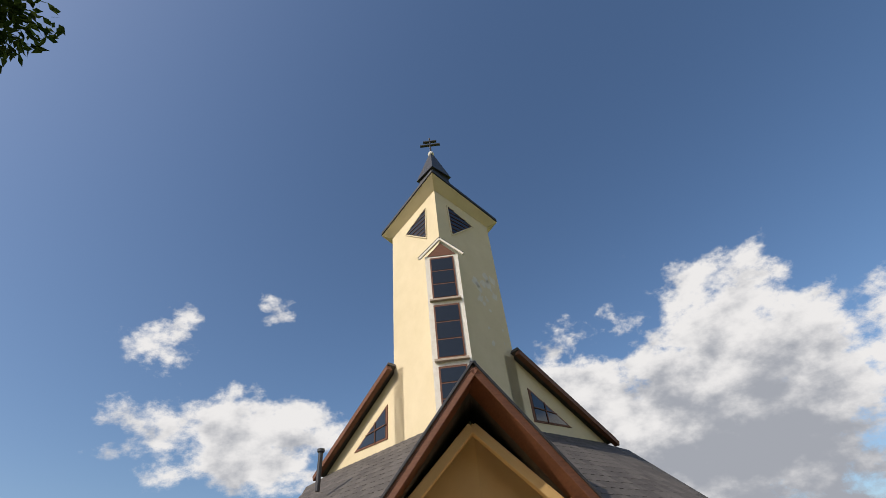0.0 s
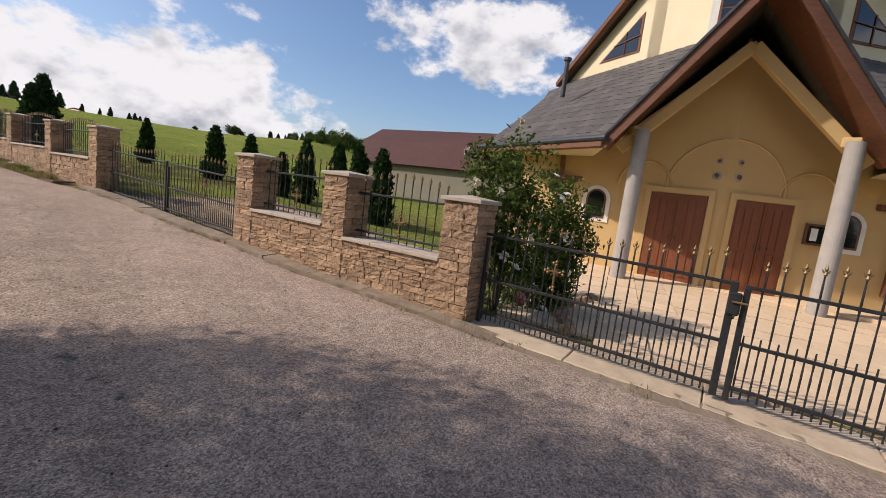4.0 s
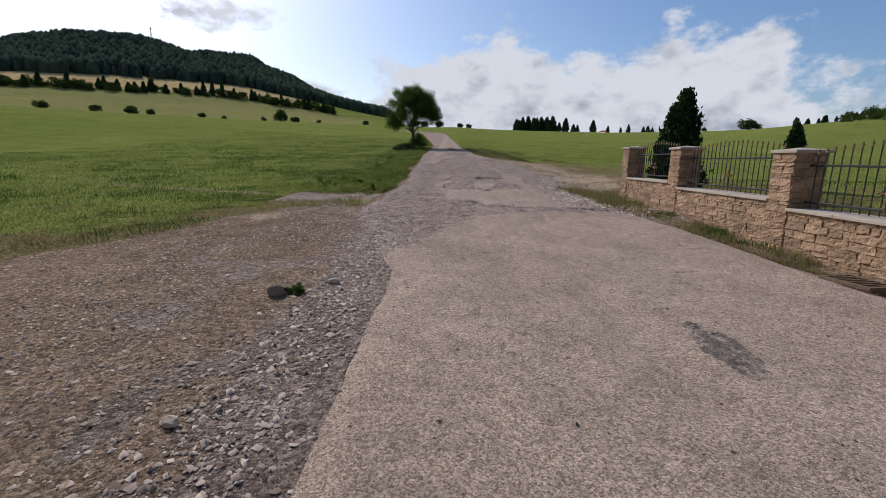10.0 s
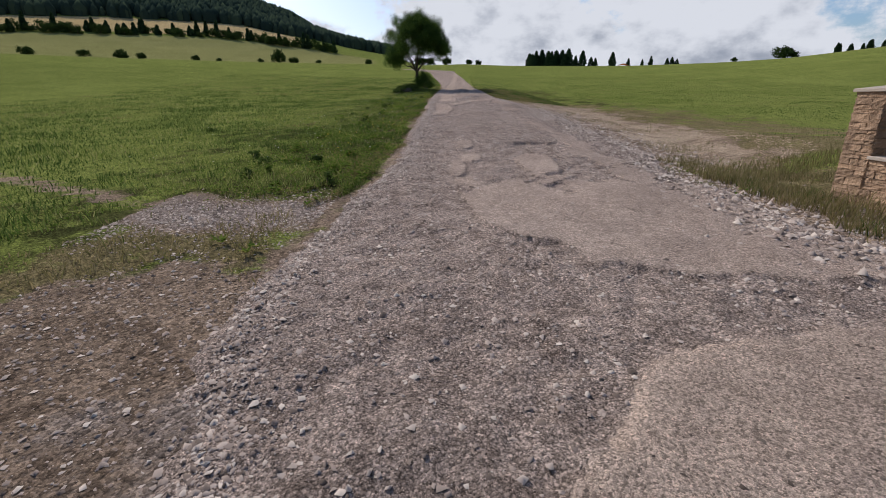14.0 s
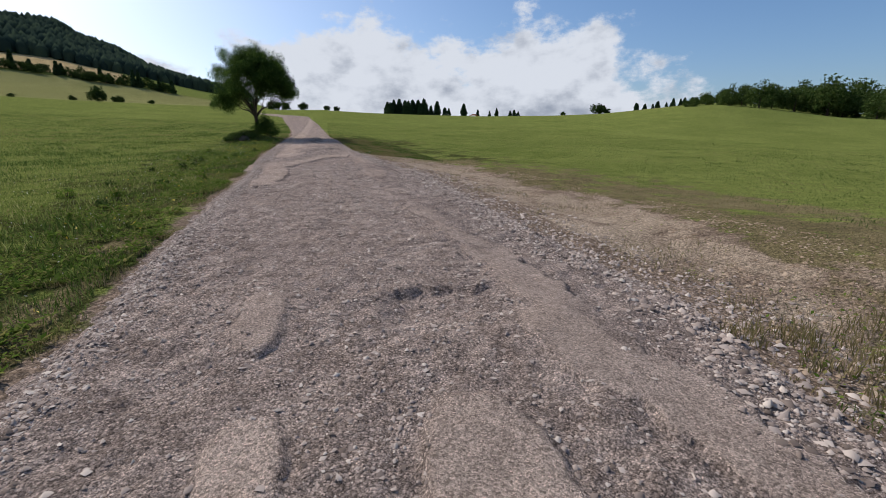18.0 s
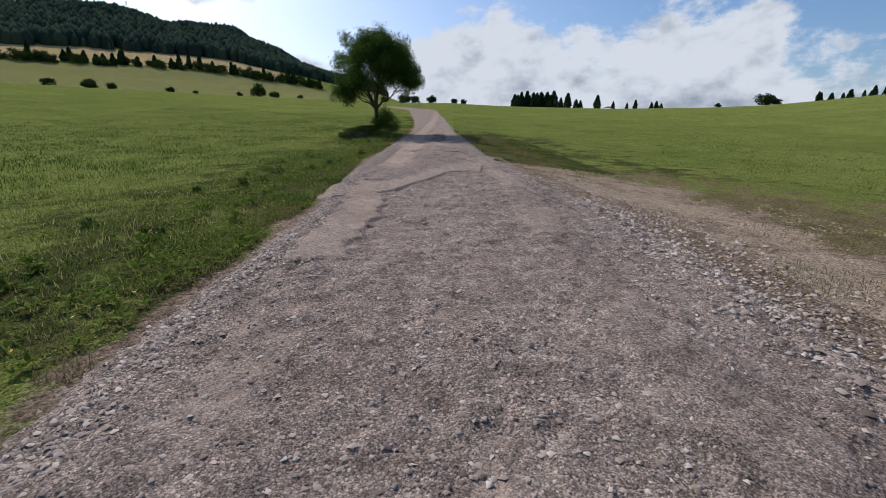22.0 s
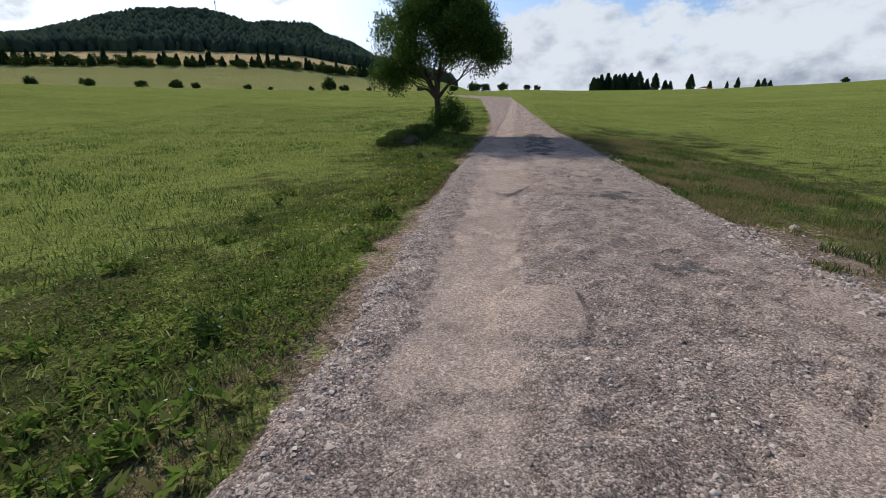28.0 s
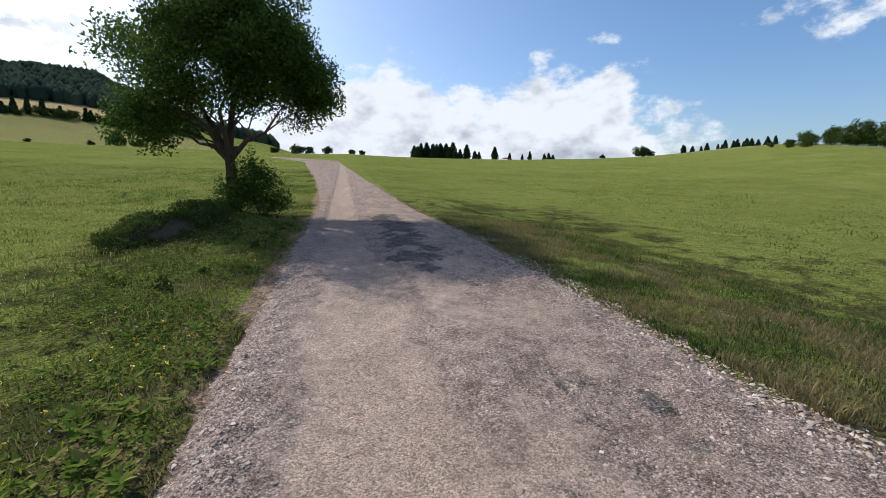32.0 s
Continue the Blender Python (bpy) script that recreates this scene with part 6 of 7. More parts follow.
shrub_seed = np.random.default_rng(55)
mound = thing("weed_heap", Matrix.Translation((-6.75, 61.2, float(land(-6.75, 61.2)) - 0.34)), "long dark bank of earth overgrown with weeds and grass", "heap")
bm = bmesh.new()
bmesh.ops.create_icosphere(bm, subdivisions=4, radius=1.0, matrix=Matrix.Rotation(radians(-19), 4, "Z") @ Matrix.Diagonal((0.72, 1.9, 0.46, 1)))
for v in bm.verts:
    v.co *= 1 + 0.22 * noise.noise(v.co * 2.1) + 0.12 * noise.noise(v.co * 6) + 0.05 * noise.noise(v.co * 15)
part("earth", bm, DARK_EARTH, mound, smooth=True)
a, r = shrub_seed.uniform(0, 2 * np.pi, 15000), 1.25 * shrub_seed.uniform(0, 1, 15000) ** 0.6
u, w = 0.72 * r * np.cos(a), 1.9 * r * np.sin(a)
qx, qy = u * math.cos(radians(19)) + w * math.sin(radians(19)), -u * math.sin(radians(19)) + w * math.cos(radians(19))
dome = 0.46 * np.sqrt(np.clip(1 - (u / 0.72) ** 2 - (w / 1.9) ** 2, 0, 1))
soil = land(qx - 6.75, qy + 61.2) - float(land(-6.75, 61.2)) + 0.34
tufts = 0.09 + 0.14 * np.clip(vnoise(qx, qy, 2.4, 51), -0.5, 1)
keep = vnoise(qx, qy, 2.6, 52) + 0.5 * (0.2 - u) > -0.35
p = np.stack([qx, qy, np.maximum(dome, soil) + tufts * shrub_seed.uniform(0, 1.5, len(qx))], 1)[keep]
v, f = leaves(p, 0.032, shrub_seed, -0.8)
arrays("foliage", v, f, LEAF_WOOD, mound)

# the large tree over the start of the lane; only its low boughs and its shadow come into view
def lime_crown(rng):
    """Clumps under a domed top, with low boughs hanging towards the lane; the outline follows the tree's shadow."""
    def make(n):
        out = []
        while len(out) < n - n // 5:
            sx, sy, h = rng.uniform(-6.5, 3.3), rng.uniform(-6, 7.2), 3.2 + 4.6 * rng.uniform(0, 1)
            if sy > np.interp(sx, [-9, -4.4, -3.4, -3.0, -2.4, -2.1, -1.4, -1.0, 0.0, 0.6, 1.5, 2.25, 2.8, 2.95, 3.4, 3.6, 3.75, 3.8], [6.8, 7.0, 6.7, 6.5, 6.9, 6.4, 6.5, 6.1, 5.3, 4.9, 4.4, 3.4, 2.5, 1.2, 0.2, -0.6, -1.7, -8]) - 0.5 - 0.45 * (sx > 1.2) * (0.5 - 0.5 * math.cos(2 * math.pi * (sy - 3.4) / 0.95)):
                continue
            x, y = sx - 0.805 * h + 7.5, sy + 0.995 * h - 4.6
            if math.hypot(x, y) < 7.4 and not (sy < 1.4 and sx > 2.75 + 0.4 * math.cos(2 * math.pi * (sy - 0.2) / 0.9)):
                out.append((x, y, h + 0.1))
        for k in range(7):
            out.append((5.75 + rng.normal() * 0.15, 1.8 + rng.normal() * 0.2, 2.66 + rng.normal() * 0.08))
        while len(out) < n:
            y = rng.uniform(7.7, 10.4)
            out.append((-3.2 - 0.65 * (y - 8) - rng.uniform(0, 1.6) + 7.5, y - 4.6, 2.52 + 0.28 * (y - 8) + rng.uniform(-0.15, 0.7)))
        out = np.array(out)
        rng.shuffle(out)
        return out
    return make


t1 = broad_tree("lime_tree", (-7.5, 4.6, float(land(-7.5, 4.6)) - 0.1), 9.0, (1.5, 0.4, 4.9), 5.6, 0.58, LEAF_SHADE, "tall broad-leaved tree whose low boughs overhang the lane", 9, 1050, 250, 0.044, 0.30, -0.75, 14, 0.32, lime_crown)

rng = np.random.default_rng(71)
v, f = leaves(np.array([7.86, -2.38, 3.90]) + np.clip(rng.normal(size=(1700, 3)), -1.5, 1.5) * np.array([0.16, 0.2, 0.15]), 0.030, rng)
arrays("bough_tip", v, f, LEAF_SHADE, t1)
bm = bmesh.new()
tube(bm, [(0.4, 0.1, 3.0), (3.5, -0.9, 4.2), (6.2, -1.6, 4.4), (7.8, -2.25, 4.0)], [0.09, 0.06, 0.03, 0.006], 7)
part("limb", bm, BARK, t1)

# thujas behind the fence
for k, (x, y, h, r) in enumerate(((5.65, 22.0, 3.0, 0.58), (9.5, 22.9, 2.0, 0.36), (9.5, 17.3, 2.05, 0.40), (9.5, 15.0, 1.9, 0.35), (9.5, 13.2, 1.5, 0.29), (9.5, 12.0, 2.05, 0.36), (9.6, 10.6, 2.1, 0.37), (9.6, 9.75, 2.2, 0.38), (9.7, 8.9, 2.2, 0.40))):
    conifer("thuja", (x, y, float(land(x, y)) - 0.05), h, r, THUJA, "tall dark green double-stemmed thuja behind the fence" if k == 0 else "young dark green thuja on the lawn behind the fence", 40 + k, 30 if k == 0 else 18, 40, "thujas on the lawn", 0.6, 0.075)
conifer("thuja", (5.28, 21.75, float(land(5.3, 21.7)) - 0.05), 2.65, 0.52, THUJA, "tall dark green double-stemmed thuja behind the fence", 77, 26, 40, "thujas on the lawn", 0.6, 0.075)

# garden beyond the wicket: blue spruce, weeping tree, shrubs
gx = lambda az_, d: (1.08 * d * math.sin(radians(az_ + 2.2)) - 0.12, 1.08 * d * math.cos(radians(az_ + 2.2)) - 0.08)
x, y = gx(111.6, 17)
conifer("blue_spruce", (x, y, float(land(x, y))), 3.1, 0.62, NEEDLE_BLUE, "blue-green spruce in the church garden", 60, 30, 26, "", 1.0, 0.10)
x, y = gx(122.5, 11)
t = thing("weeping_tree", Matrix.Translation((x, y, float(land(x, y)))), "yellow-green weeping tree in the church garden", "tree")
rng = np.random.default_rng(21)
bm = bmesh.new()
tube(bm, [(0, 0, -0.1), (0.05, 0, 1.2), (0, 0.05, 2.3)], [0.10, 0.07, 0.05], 8)
part("trunk", bm, BARK, t)
strands = []
for k in range(150):
    a, r = rng.uniform(0, 2 * np.pi), 1.35 * rng.uniform(0.15, 1) ** 0.5
    topz = 2.75 - 0.55 * (r / 1.35) ** 2 + rng.normal() * 0.12
    n = int(rng.integers(14, 30))
    zz = topz - np.linspace(0, rng.uniform(0.7, 1.9), n)
    strands.append(np.stack([r * np.cos(a) + rng.normal(size=n) * 0.05, r * np.sin(a) + rng.normal(size=n) * 0.05, zz], 1))
p = np.concatenate(strands)
p = np.repeat(p, 7, 0) + rng.normal(size=(len(p) * 7, 3)) * 0.06
v, f = leaves(p, 0.036, rng, 1.0)
arrays("foliage", v, f, LEAF_WILLOW, t)


def shrub(name, x, y, r, h, material, label, seed, n=26, per=46, leaf=0.06, flowers=None, group=""):
    rng = np.random.default_rng(seed)
    t = thing(name, Matrix.Translation((x, y, float(land(x, y)) - 0.03)), label, "shrub", group)
    c, p = clumps(rng, n, per, crown_shape(rng, (0, 0, h * 0.52), r, h / (2 * r) * 1.05, 0.35, -0.9), r * 0.2)
    p = p[p[:, 2] > 0.0]
    v, f = leaves(p, leaf, rng)
    arrays("foliage", v, f, material, t)
    for e in c[::8 if n > 60 else 4]:
        bm = bmesh.new()
        tube(bm, [(e[0] * 0.1, e[1] * 0.1, -0.05), (e[0] * 0.5, e[1] * 0.5, e[2] * 0.55), tuple(e)], [0.014, 0.01, 0.004], 5)
        part("stem", bm, BARK, t)
    if flowers:
        for material2, count in flowers:
            for k in range(count):
                e = sorted((c[int(rng.integers(len(c)))] for _ in range(4)), key=lambda w: w[0])[0]
                q = e - np.array([0, 0, h * 0.5])
                q = e + q / np.linalg.norm(q) * 0.3 * r + np.array([-0.22 * r, 0, 0.02])
                piece("flower", unit_mesh("blossom_" + material2.name, make_blossom, material2), t, Matrix.Translation(q) @ Matrix.Rotation(rng.uniform(0, 6), 4, "X") @ Matrix.Scale(rng.uniform(1.3, 2.1), 4))
    return t


def make_blossom(bm):
    for ring, (n, r, tilt) in enumerate(((6, 0.045, 0.35), (5, 0.030, 0.9), (3, 0.016, 1.25))):
        for k in range(n):
            a = 2 * math.pi * k / n + ring * 0.5
            m = Matrix.Rotation(a, 4, "Z") @ Matrix.Rotation(-tilt, 4, "Y")
            pts = [m @ Vector(p) for p in ((0, 0, 0), (r * 0.6, -r * 0.5, 0.002), (r * 1.15, 0, 0.01), (r * 0.6, r * 0.5, 0.002))]
            bm.faces.new([bm.verts.new(p) for p in pts])


shrub("climbing_rose", 5.12, 2.70, 0.55, 2.35, LEAF_ROSE, "tall climbing rose bush with cream blossoms by the gate", 31, 95, 80, 0.036, ((PETAL_W, 26),))
shrub("climbing_rose", 6.19, 2.33, 0.55, 1.8, LEAF_ROSE, "climbing rose bush with cream blossoms", 32, 70, 76, 0.036, ((PETAL_W, 16),))
shrub("rose_bush", 7.45, 2.77, 0.5, 0.95, LEAF_ROSE, "low rose bush with pink and white blossoms", 33, 26, 46, 0.05, ((PETAL_P, 10), (PETAL_W, 8)))
shrub("flower_bed", 6.03, 2.50, 0.6, 0.55, LEAF_ROSE, "flower bed with pink blossoms edged with stones", 34, 26, 44, 0.05, ((PETAL_P, 14), (PETAL_W, 6)))
for k, (az_, d, r, h) in enumerate(((107, 9.5, 0.4, 0.45), (110, 10.5, 0.45, 0.5), (104.5, 10.8, 0.4, 0.4), (108, 13.5, 0.7, 0.8), (113, 14.5, 0.8, 0.9), (117, 14, 0.7, 0.9), (105, 16, 0.9, 1.0), (119, 6.8, 0.25, 0.5), (124, 7.5, 0.3, 0.4), (127, 9, 0.5, 0.8), (131, 10, 0.8, 1.2), (115, 20, 1.8, 2.1), (108, 24, 2.2, 2.3), (121, 22, 2.0, 2.2), (103, 30, 2.2, 2.6), (112, 34, 2.6, 2.8), (128, 18, 1.6, 2.0))):
    x, y = gx(az_, d)
    shrub("garden_shrub", x, y, r, h, LEAF_FAR if k % 3 else LEAF_ROSE, "rounded green shrub in the church garden", 200 + k, 40, 80, 0.030 + 0.0022 * d, None, "shrubs in the church garden")

# edging stones of the flower bed
for k in range(11):
    a = k / 10
    x, y = 5.0 + 2.8 * a, 1.65 + 0.55 * math.sin(a * 2.4)
    piece("edging_stone", STONES[k % 7], None, Matrix.Translation((x, y, float(land(x, y)) + 0.05)) @ Matrix.Rotation(k * 0.7, 4, "Z") @ Matrix.Diagonal((0.24, 0.13, 0.16, 1)))
    tagged(bpy.context.scene.objects[-1], "pale rough stone edging a flower bed", "stone", "edging stones of the flower bed")

# ---- far trees, hedges and woods ----
def polar(az_, r):
    x, y = r * math.sin(radians(az_)), 30 + r * math.cos(radians(az_))
    return x, y, float(land(x, y))


def far_conifer(az_, r, h, seed, group, label="dark spruce on the crest of the meadow"):
    x, y, z = polar(az_, r)
    return conifer("spruce", (x, y, z - 0.4), h, h * (0.22 + 0.12 * random.Random(seed).random()), NEEDLE, label, seed, 24, 22, group, 0.75, h * 0.045)


for k in range(22):
    rnd = random.Random(k + 500)
    far_conifer(8.0 + 5.0 * (k / 22) + rnd.uniform(-0.2, 0.2), 338 + rnd.uniform(-3, 20), rnd.uniform(6.5, 12.0), k, "spruces on the crest")
for k, (az_, h) in enumerate(((13.6, 7), (14.4, 10), (15.4, 6), (15.9, 5.5), (17.8, 9), (19.6, 5), (21.1, 4.2), (22.0, 6), (23.7, 4.3), (24.2, 4.8), (24.7, 3.6))):
    far_conifer(az_, 336, h, 60 + k, "spruces on the crest")
for k in range(18):
    rnd = random.Random(k + 900)
    far_conifer(38.2 + k * 0.48 + rnd.uniform(-0.3, 0.3), 330 + rnd.uniform(0, 15), rnd.uniform(3, 6), 90 + k, "spruces by the far wood")


def far_bush(az_, r, w, h, seed, label, name="far_bush", group="bushes of the far fields", material=None, leaf=None, n=34, per=40):
    rng = np.random.default_rng(seed)
    x, y, z = polar(az_, r)
    t = thing(name, Matrix.Translation((x, y, z - 0.1 * h)), label, "bush" if h < 6 else "tree", group)
    c, p = clumps(rng, n, per, crown_shape(rng, (0, 0, h * 0.55), w / 2, h / w, 0.5, -0.8), w * 0.11)
    v, f = leaves(p, leaf or w * 0.07, rng)
    arrays("crown", v, f, material or LEAF_FAR, t)
    bm = bmesh.new()
    tube(bm, [(0, 0, -0.1), (0, 0, h * 0.35), (0.03 * h, 0, h * 0.6)], [0.05 * w, 0.04 * w, 0.01 * w], 6)
    part("trunk", bm, BARK, t)
    return t


far_bush(-22.6, 326, 8.5, 8.5, 1, "lone round tree on the field boundary", "lone_tree")
for k, (az_, w) in enumerate(((-49.5, 5), (-45.4, 5.5), (-41.2, 5), (-38.1, 6), (-36.3, 4.5), (-31.3, 4), (-24.6, 3), (-20.9, 5), (-18, 3), (-12, 4), (-29, 2.5), (-8.0, 5), (-5.6, 7), (-4.3, 6), (-2.2, 6), (0.6, 4), (1.8, 4), (30.2, 3), (34.4, 8.5), (35.3, 4))):
    far_bush(az_, 326, w, w * 0.75, 20 + k, "rounded bush on the far field boundary")
# wood on the rise to the right
for k in range(46):
    rnd = random.Random(k + 40)
    a = 44.2 + 26 * (k / 46) + rnd.uniform(-0.6, 0.6)
    r = 165 + rnd.uniform(-18, 30)
    h = np.interp(a, [44, 47.5, 51, 60, 70], [2.6, 4.6, 6.2, 8.6, 9.5]) * rnd.uniform(0.6, 1.2)
    far_bush(a, r, h * 0.95, h, 300 + k, "dark leafy tree of the wood on the rise", "wood_tree", "trees of the wood on the rise", LEAF_WOOD, h * 0.045, 40, 60)
# hedgerow below the stubble field
for k in range(84):
    rnd = random.Random(k + 77)
    a = -56 + 41 * (k / 84) + rnd.uniform(-0.3, 0.3)
    if rnd.random() < 0.45:
        x, y, z = polar(a, 548 + rnd.uniform(-10, 10))
        conifer("spruce", (x, y, z - 0.5), rnd.uniform(8, 16), 3.0, NEEDLE, "dark spruce in a field hedge", 600 + k, 12, 12, "trees of the far hedge", 1.0, 1.2)
    else:
        w = rnd.uniform(7, 13)
        far_bush(a, 546 + rnd.uniform(-12, 12), w, w * 0.7, 700 + k, "leafy tree in a field hedge", "hedge_tree", "trees of the far hedge", None, w * 0.07, 22, 30)
# far woods on the hill: one sheet of small crowns
rng = np.random.default_rng(4)
A0, R0 = rng.uniform(-75, -8, 9000), rng.uniform(705, 1180, 9000)
rim = np.concatenate([rng.uniform(-72, -8, 900), A0])
RR = np.concatenate([rng.uniform(1030, 1065, 900), R0])
wx, wy = RR * np.sin(np.radians(rim)), 30 + RR * np.cos(np.radians(rim))
wz = land(wx, wy)
hh = rng.uniform(10, 19, len(wx))
ww = hh * rng.uniform(0.28, 0.5, len(wx))
ring = np.array([(math.cos(k * math.pi / 3), math.sin(k * math.pi / 3)) for k in range(6)])
vv = [np.stack([wx, wy, wz + hh], 1)[:, None]]
low = np.stack([wx[:, None] + ring[None, :, 0] * ww[:, None] * rng.uniform(0.7, 1.2, (len(wx), 6)), wy[:, None] + ring[None, :, 1] * ww[:, None], np.repeat((wz + hh * 0.45)[:, None], 6, 1) * 1.0 + rng.uniform(-1, 1, (len(wx), 6))], 2)
foot = low.copy()
foot[:, :, 2] = (wz - 1)[:, None]
V = np.concatenate([vv[0], low, foot], 1).reshape(-1, 3)
base_i = np.arange(len(wx))[:, None] * 13
F = []
for k in range(6):
    j = (k + 1) % 6
    F += [np.concatenate([base_i, base_i + 1 + k, base_i + 1 + j, base_i + 1 + j], 1)[:, :3], np.concatenate([base_i + 1 + k, base_i + 7 + k, base_i + 7 + j], 1), np.concatenate([base_i + 1 + k, base_i + 7 + j, base_i + 1 + j], 1)]
woods = arrays("far_woods", V, np.concatenate(F), WOODS)
tagged(woods, "dark mixed forest covering the far hill", "forest", kind="stuff")
# transmitter mast on the hill
x, y, z = polar(-34.0, 1045)
mast = thing("mast", Matrix.Translation((x, y, z)), "thin lattice transmitter mast on the wooded hill", "mast")
bm = bmesh.new()
for s in (-1, 1):
    beam(bm, (s * 1.6, 0, 0), (s * 0.5, 0, 34), 0.5, 0.5)
for k in range(8):
    beam(bm, (-1.5 + k * 0.12, 0, k * 4.2), (1.5 - k * 0.12, 0, k * 4.2 + 4), 0.3, 0.3)
part("lattice", bm, TIN, mast)
bm = bmesh.new()
box(bm, (0, 0, 30), (5, 2, 1.2))
part("platform", bm, TIN, mast)

# orange canopy of a paraglider spread on the crest
x, y, z = polar(19.1, 325)
cv = thing("paraglider_canopy", Matrix.Translation((x, y, z)), "orange paraglider canopy lying on the meadow crest", "canopy")
bm = bmesh.new()
pts = [[bm.verts.new((-4 + i * 1.0, j * 0.7, 1.5 * math.sin(math.pi * i / 8) * (1 - 0.3 * j))) for i in range(9)] for j in range(3)]
for j in range(2):
    for i in range(8):
        bm.faces.new((pts[j][i], pts[j][i + 1], pts[j + 1][i + 1], pts[j + 1][i]))
part("cloth", bm, CANOPY, cv)

# power pole beyond the garden, street lamp by the yard
x, y = gx(106.5, 60)
pole = thing("power_pole", Matrix.Translation((x, y, float(land(x, y)))), "pale concrete power pole with a crossarm", "pole")
bm = bmesh.new()
tube(bm, [(0, 0, -0.5), (0, 0, 5.6)], [0.14, 0.10], 10)
part("post", bm, CAP, pole)
bm = bmesh.new()
beam(bm, (-0.3, -1.0, 5.3), (0.3, 1.0, 5.3), 0.09, 0.09)
for k in (-1, -0.5, 0.5, 1):
    tube(bm, [(0.3 * k, k, 5.3), (0.3 * k, k, 5.52)], [0.05, 0.04], 6)
part("crossarm", bm, TIN, pole)

# ---- loose stones, gravel and grass ----
rng = np.random.default_rng(12)


def scatter_stones(name, x, y, z, size, label, flat=0.7, material=None):
    """Many small angular stones in one mesh."""
    n = len(x)
    oct_v = np.array([(1, 0, 0), (0, 1, 0), (-1, 0, 0), (0, -1, 0), (0, 0, 1)], float)
    jit = oct_v[None] * rng.uniform(0.6, 1.3, (n, 5, 1)) + rng.normal(size=(n, 5, 3)) * 0.22
    a = rng.uniform(0, 2 * np.pi, n)
    ca, sa = np.cos(a)[:, None], np.sin(a)[:, None]
    s = size[:, None]
    X = (jit[:, :, 0] * ca - jit[:, :, 1] * sa) * s
    Y = (jit[:, :, 0] * sa + jit[:, :, 1] * ca) * s
    Zz = jit[:, :, 2] * s * flat
    v = np.stack([X + x[:, None], Y + y[:, None], Zz + (z + size * flat * 0.12)[:, None]], 2).reshape(-1, 3)
    tri = np.array([(0, 1, 4), (1, 2, 4), (2, 3, 4), (3, 0, 4)])
    f = (np.arange(n)[:, None, None] * 5 + tri[None]).reshape(-1, 3)
    ob = arrays(name, v, f, material or PEBBLE)
    return tagged(ob, label, "gravel", kind="stuff")


n = 360000
gy = 13 + 50 * rng.uniform(0, 1, n)
gl, gr = left_edge(gy), right_edge(gy)
gx_ = gl - 0.1 + (gr - gl + 0.2) * rng.uniform(0, 1, n)
band = rng.uniform(0, 1, n) < 0.12
gx_ = np.where(band, gl + 0.12 + np.abs(rng.normal(size=n)) * 0.17, gx_)
loose = gy > np.interp(gx_, [-2.2, -1.41, -1.1, -0.9, -0.1, 0.9, 1.6, 3.2], [14.2, 15.3, 16.0, 16.8, 17.9, 18.1, 18.3, 18.6])
even_l = (np.abs(gx_ + 2.35) < 0.5) & (gy > 43)
arm = np.abs(gx_ - np.interp(gy, [21, 28, 35.5, 37.4, 41, 46], [1.7, 1.45, 0.95, 1.05, 0.75, 0.5])) < 0.3
edge_d = np.minimum(gx_ - gl, gr - gx_)
like = (1 - 0.93 * evenness(gx_, gy)) * np.where(edge_d < 0.5, 1.0, 0.62) * (0.45 + 0.55 * (wave(gx_, gy, 1.3, 2) > -0.1)) * np.where(even_l | arm, 0.12, 1.0)
keep = loose & (band | (rng.uniform(0, 1, n) < like))
gx_, gy = gx_[keep], gy[keep]
scatter_stones("road_gravel", gx_, gy, road_top(gx_, gy) - 0.001, 0.005 + np.interp(gy, [38, 46], [0.022, 0.015]) * rng.uniform(0, 1, len(gx_)) ** 4, "crushed stone lying loose on the lane")
n = 92000
ax_, ay_ = rng.uniform(-8.5, -1.5, n), rng.uniform(2, 22, n)
keep = (ay_ < np.interp(ax_, AP_X, AP_Y)) & (rng.uniform(0, 1, n) < 0.25 + 0.75 * np.exp(-((ax_ + 2.0) / 0.35) ** 2) + 0.6 * ((wave(ax_, ay_, 0.8, 6) > -0.2) & (ay_ > 9.5) & (ax_ > -5)))
ax_, ay_ = ax_[keep], ay_[keep]
scatter_stones("verge_gravel", ax_, ay_, land(ax_, ay_), 0.004 + 0.020 * rng.uniform(0, 1, len(ax_)) ** 4, "loose stones scattered on the bare earth verge")
n = 9000
ay_ = rng.uniform(4, 17.5, n)
ax_ = -1.95 + rng.normal(size=n) * 0.20 - 0.45 * rng.uniform(0, 1, n) ** 2
scatter_stones("edge_rubble", ax_, ay_, land(ax_, ay_), 0.006 + 0.027 * rng.uniform(0, 1, n) ** 4, "broken pale stones along the asphalt's edge")
n = 40000
by_ = rng.uniform(18, 60, n)
bx_ = right_edge(by_) + rng.normal(size=n) * np.interp(by_, [38, 46], [0.40, 0.22]) - np.interp(by_, [38, 46], [0.35, 0.05]) + 1.7 * rng.uniform(0, 1, n) ** 3 * (by_ < 42)
bz_ = np.where((bx_ < right_edge(by_) + 0.4) & (bx_ > left_edge(by_)), np.maximum(road_top(bx_, by_), land(bx_, by_)), land(bx_, by_))
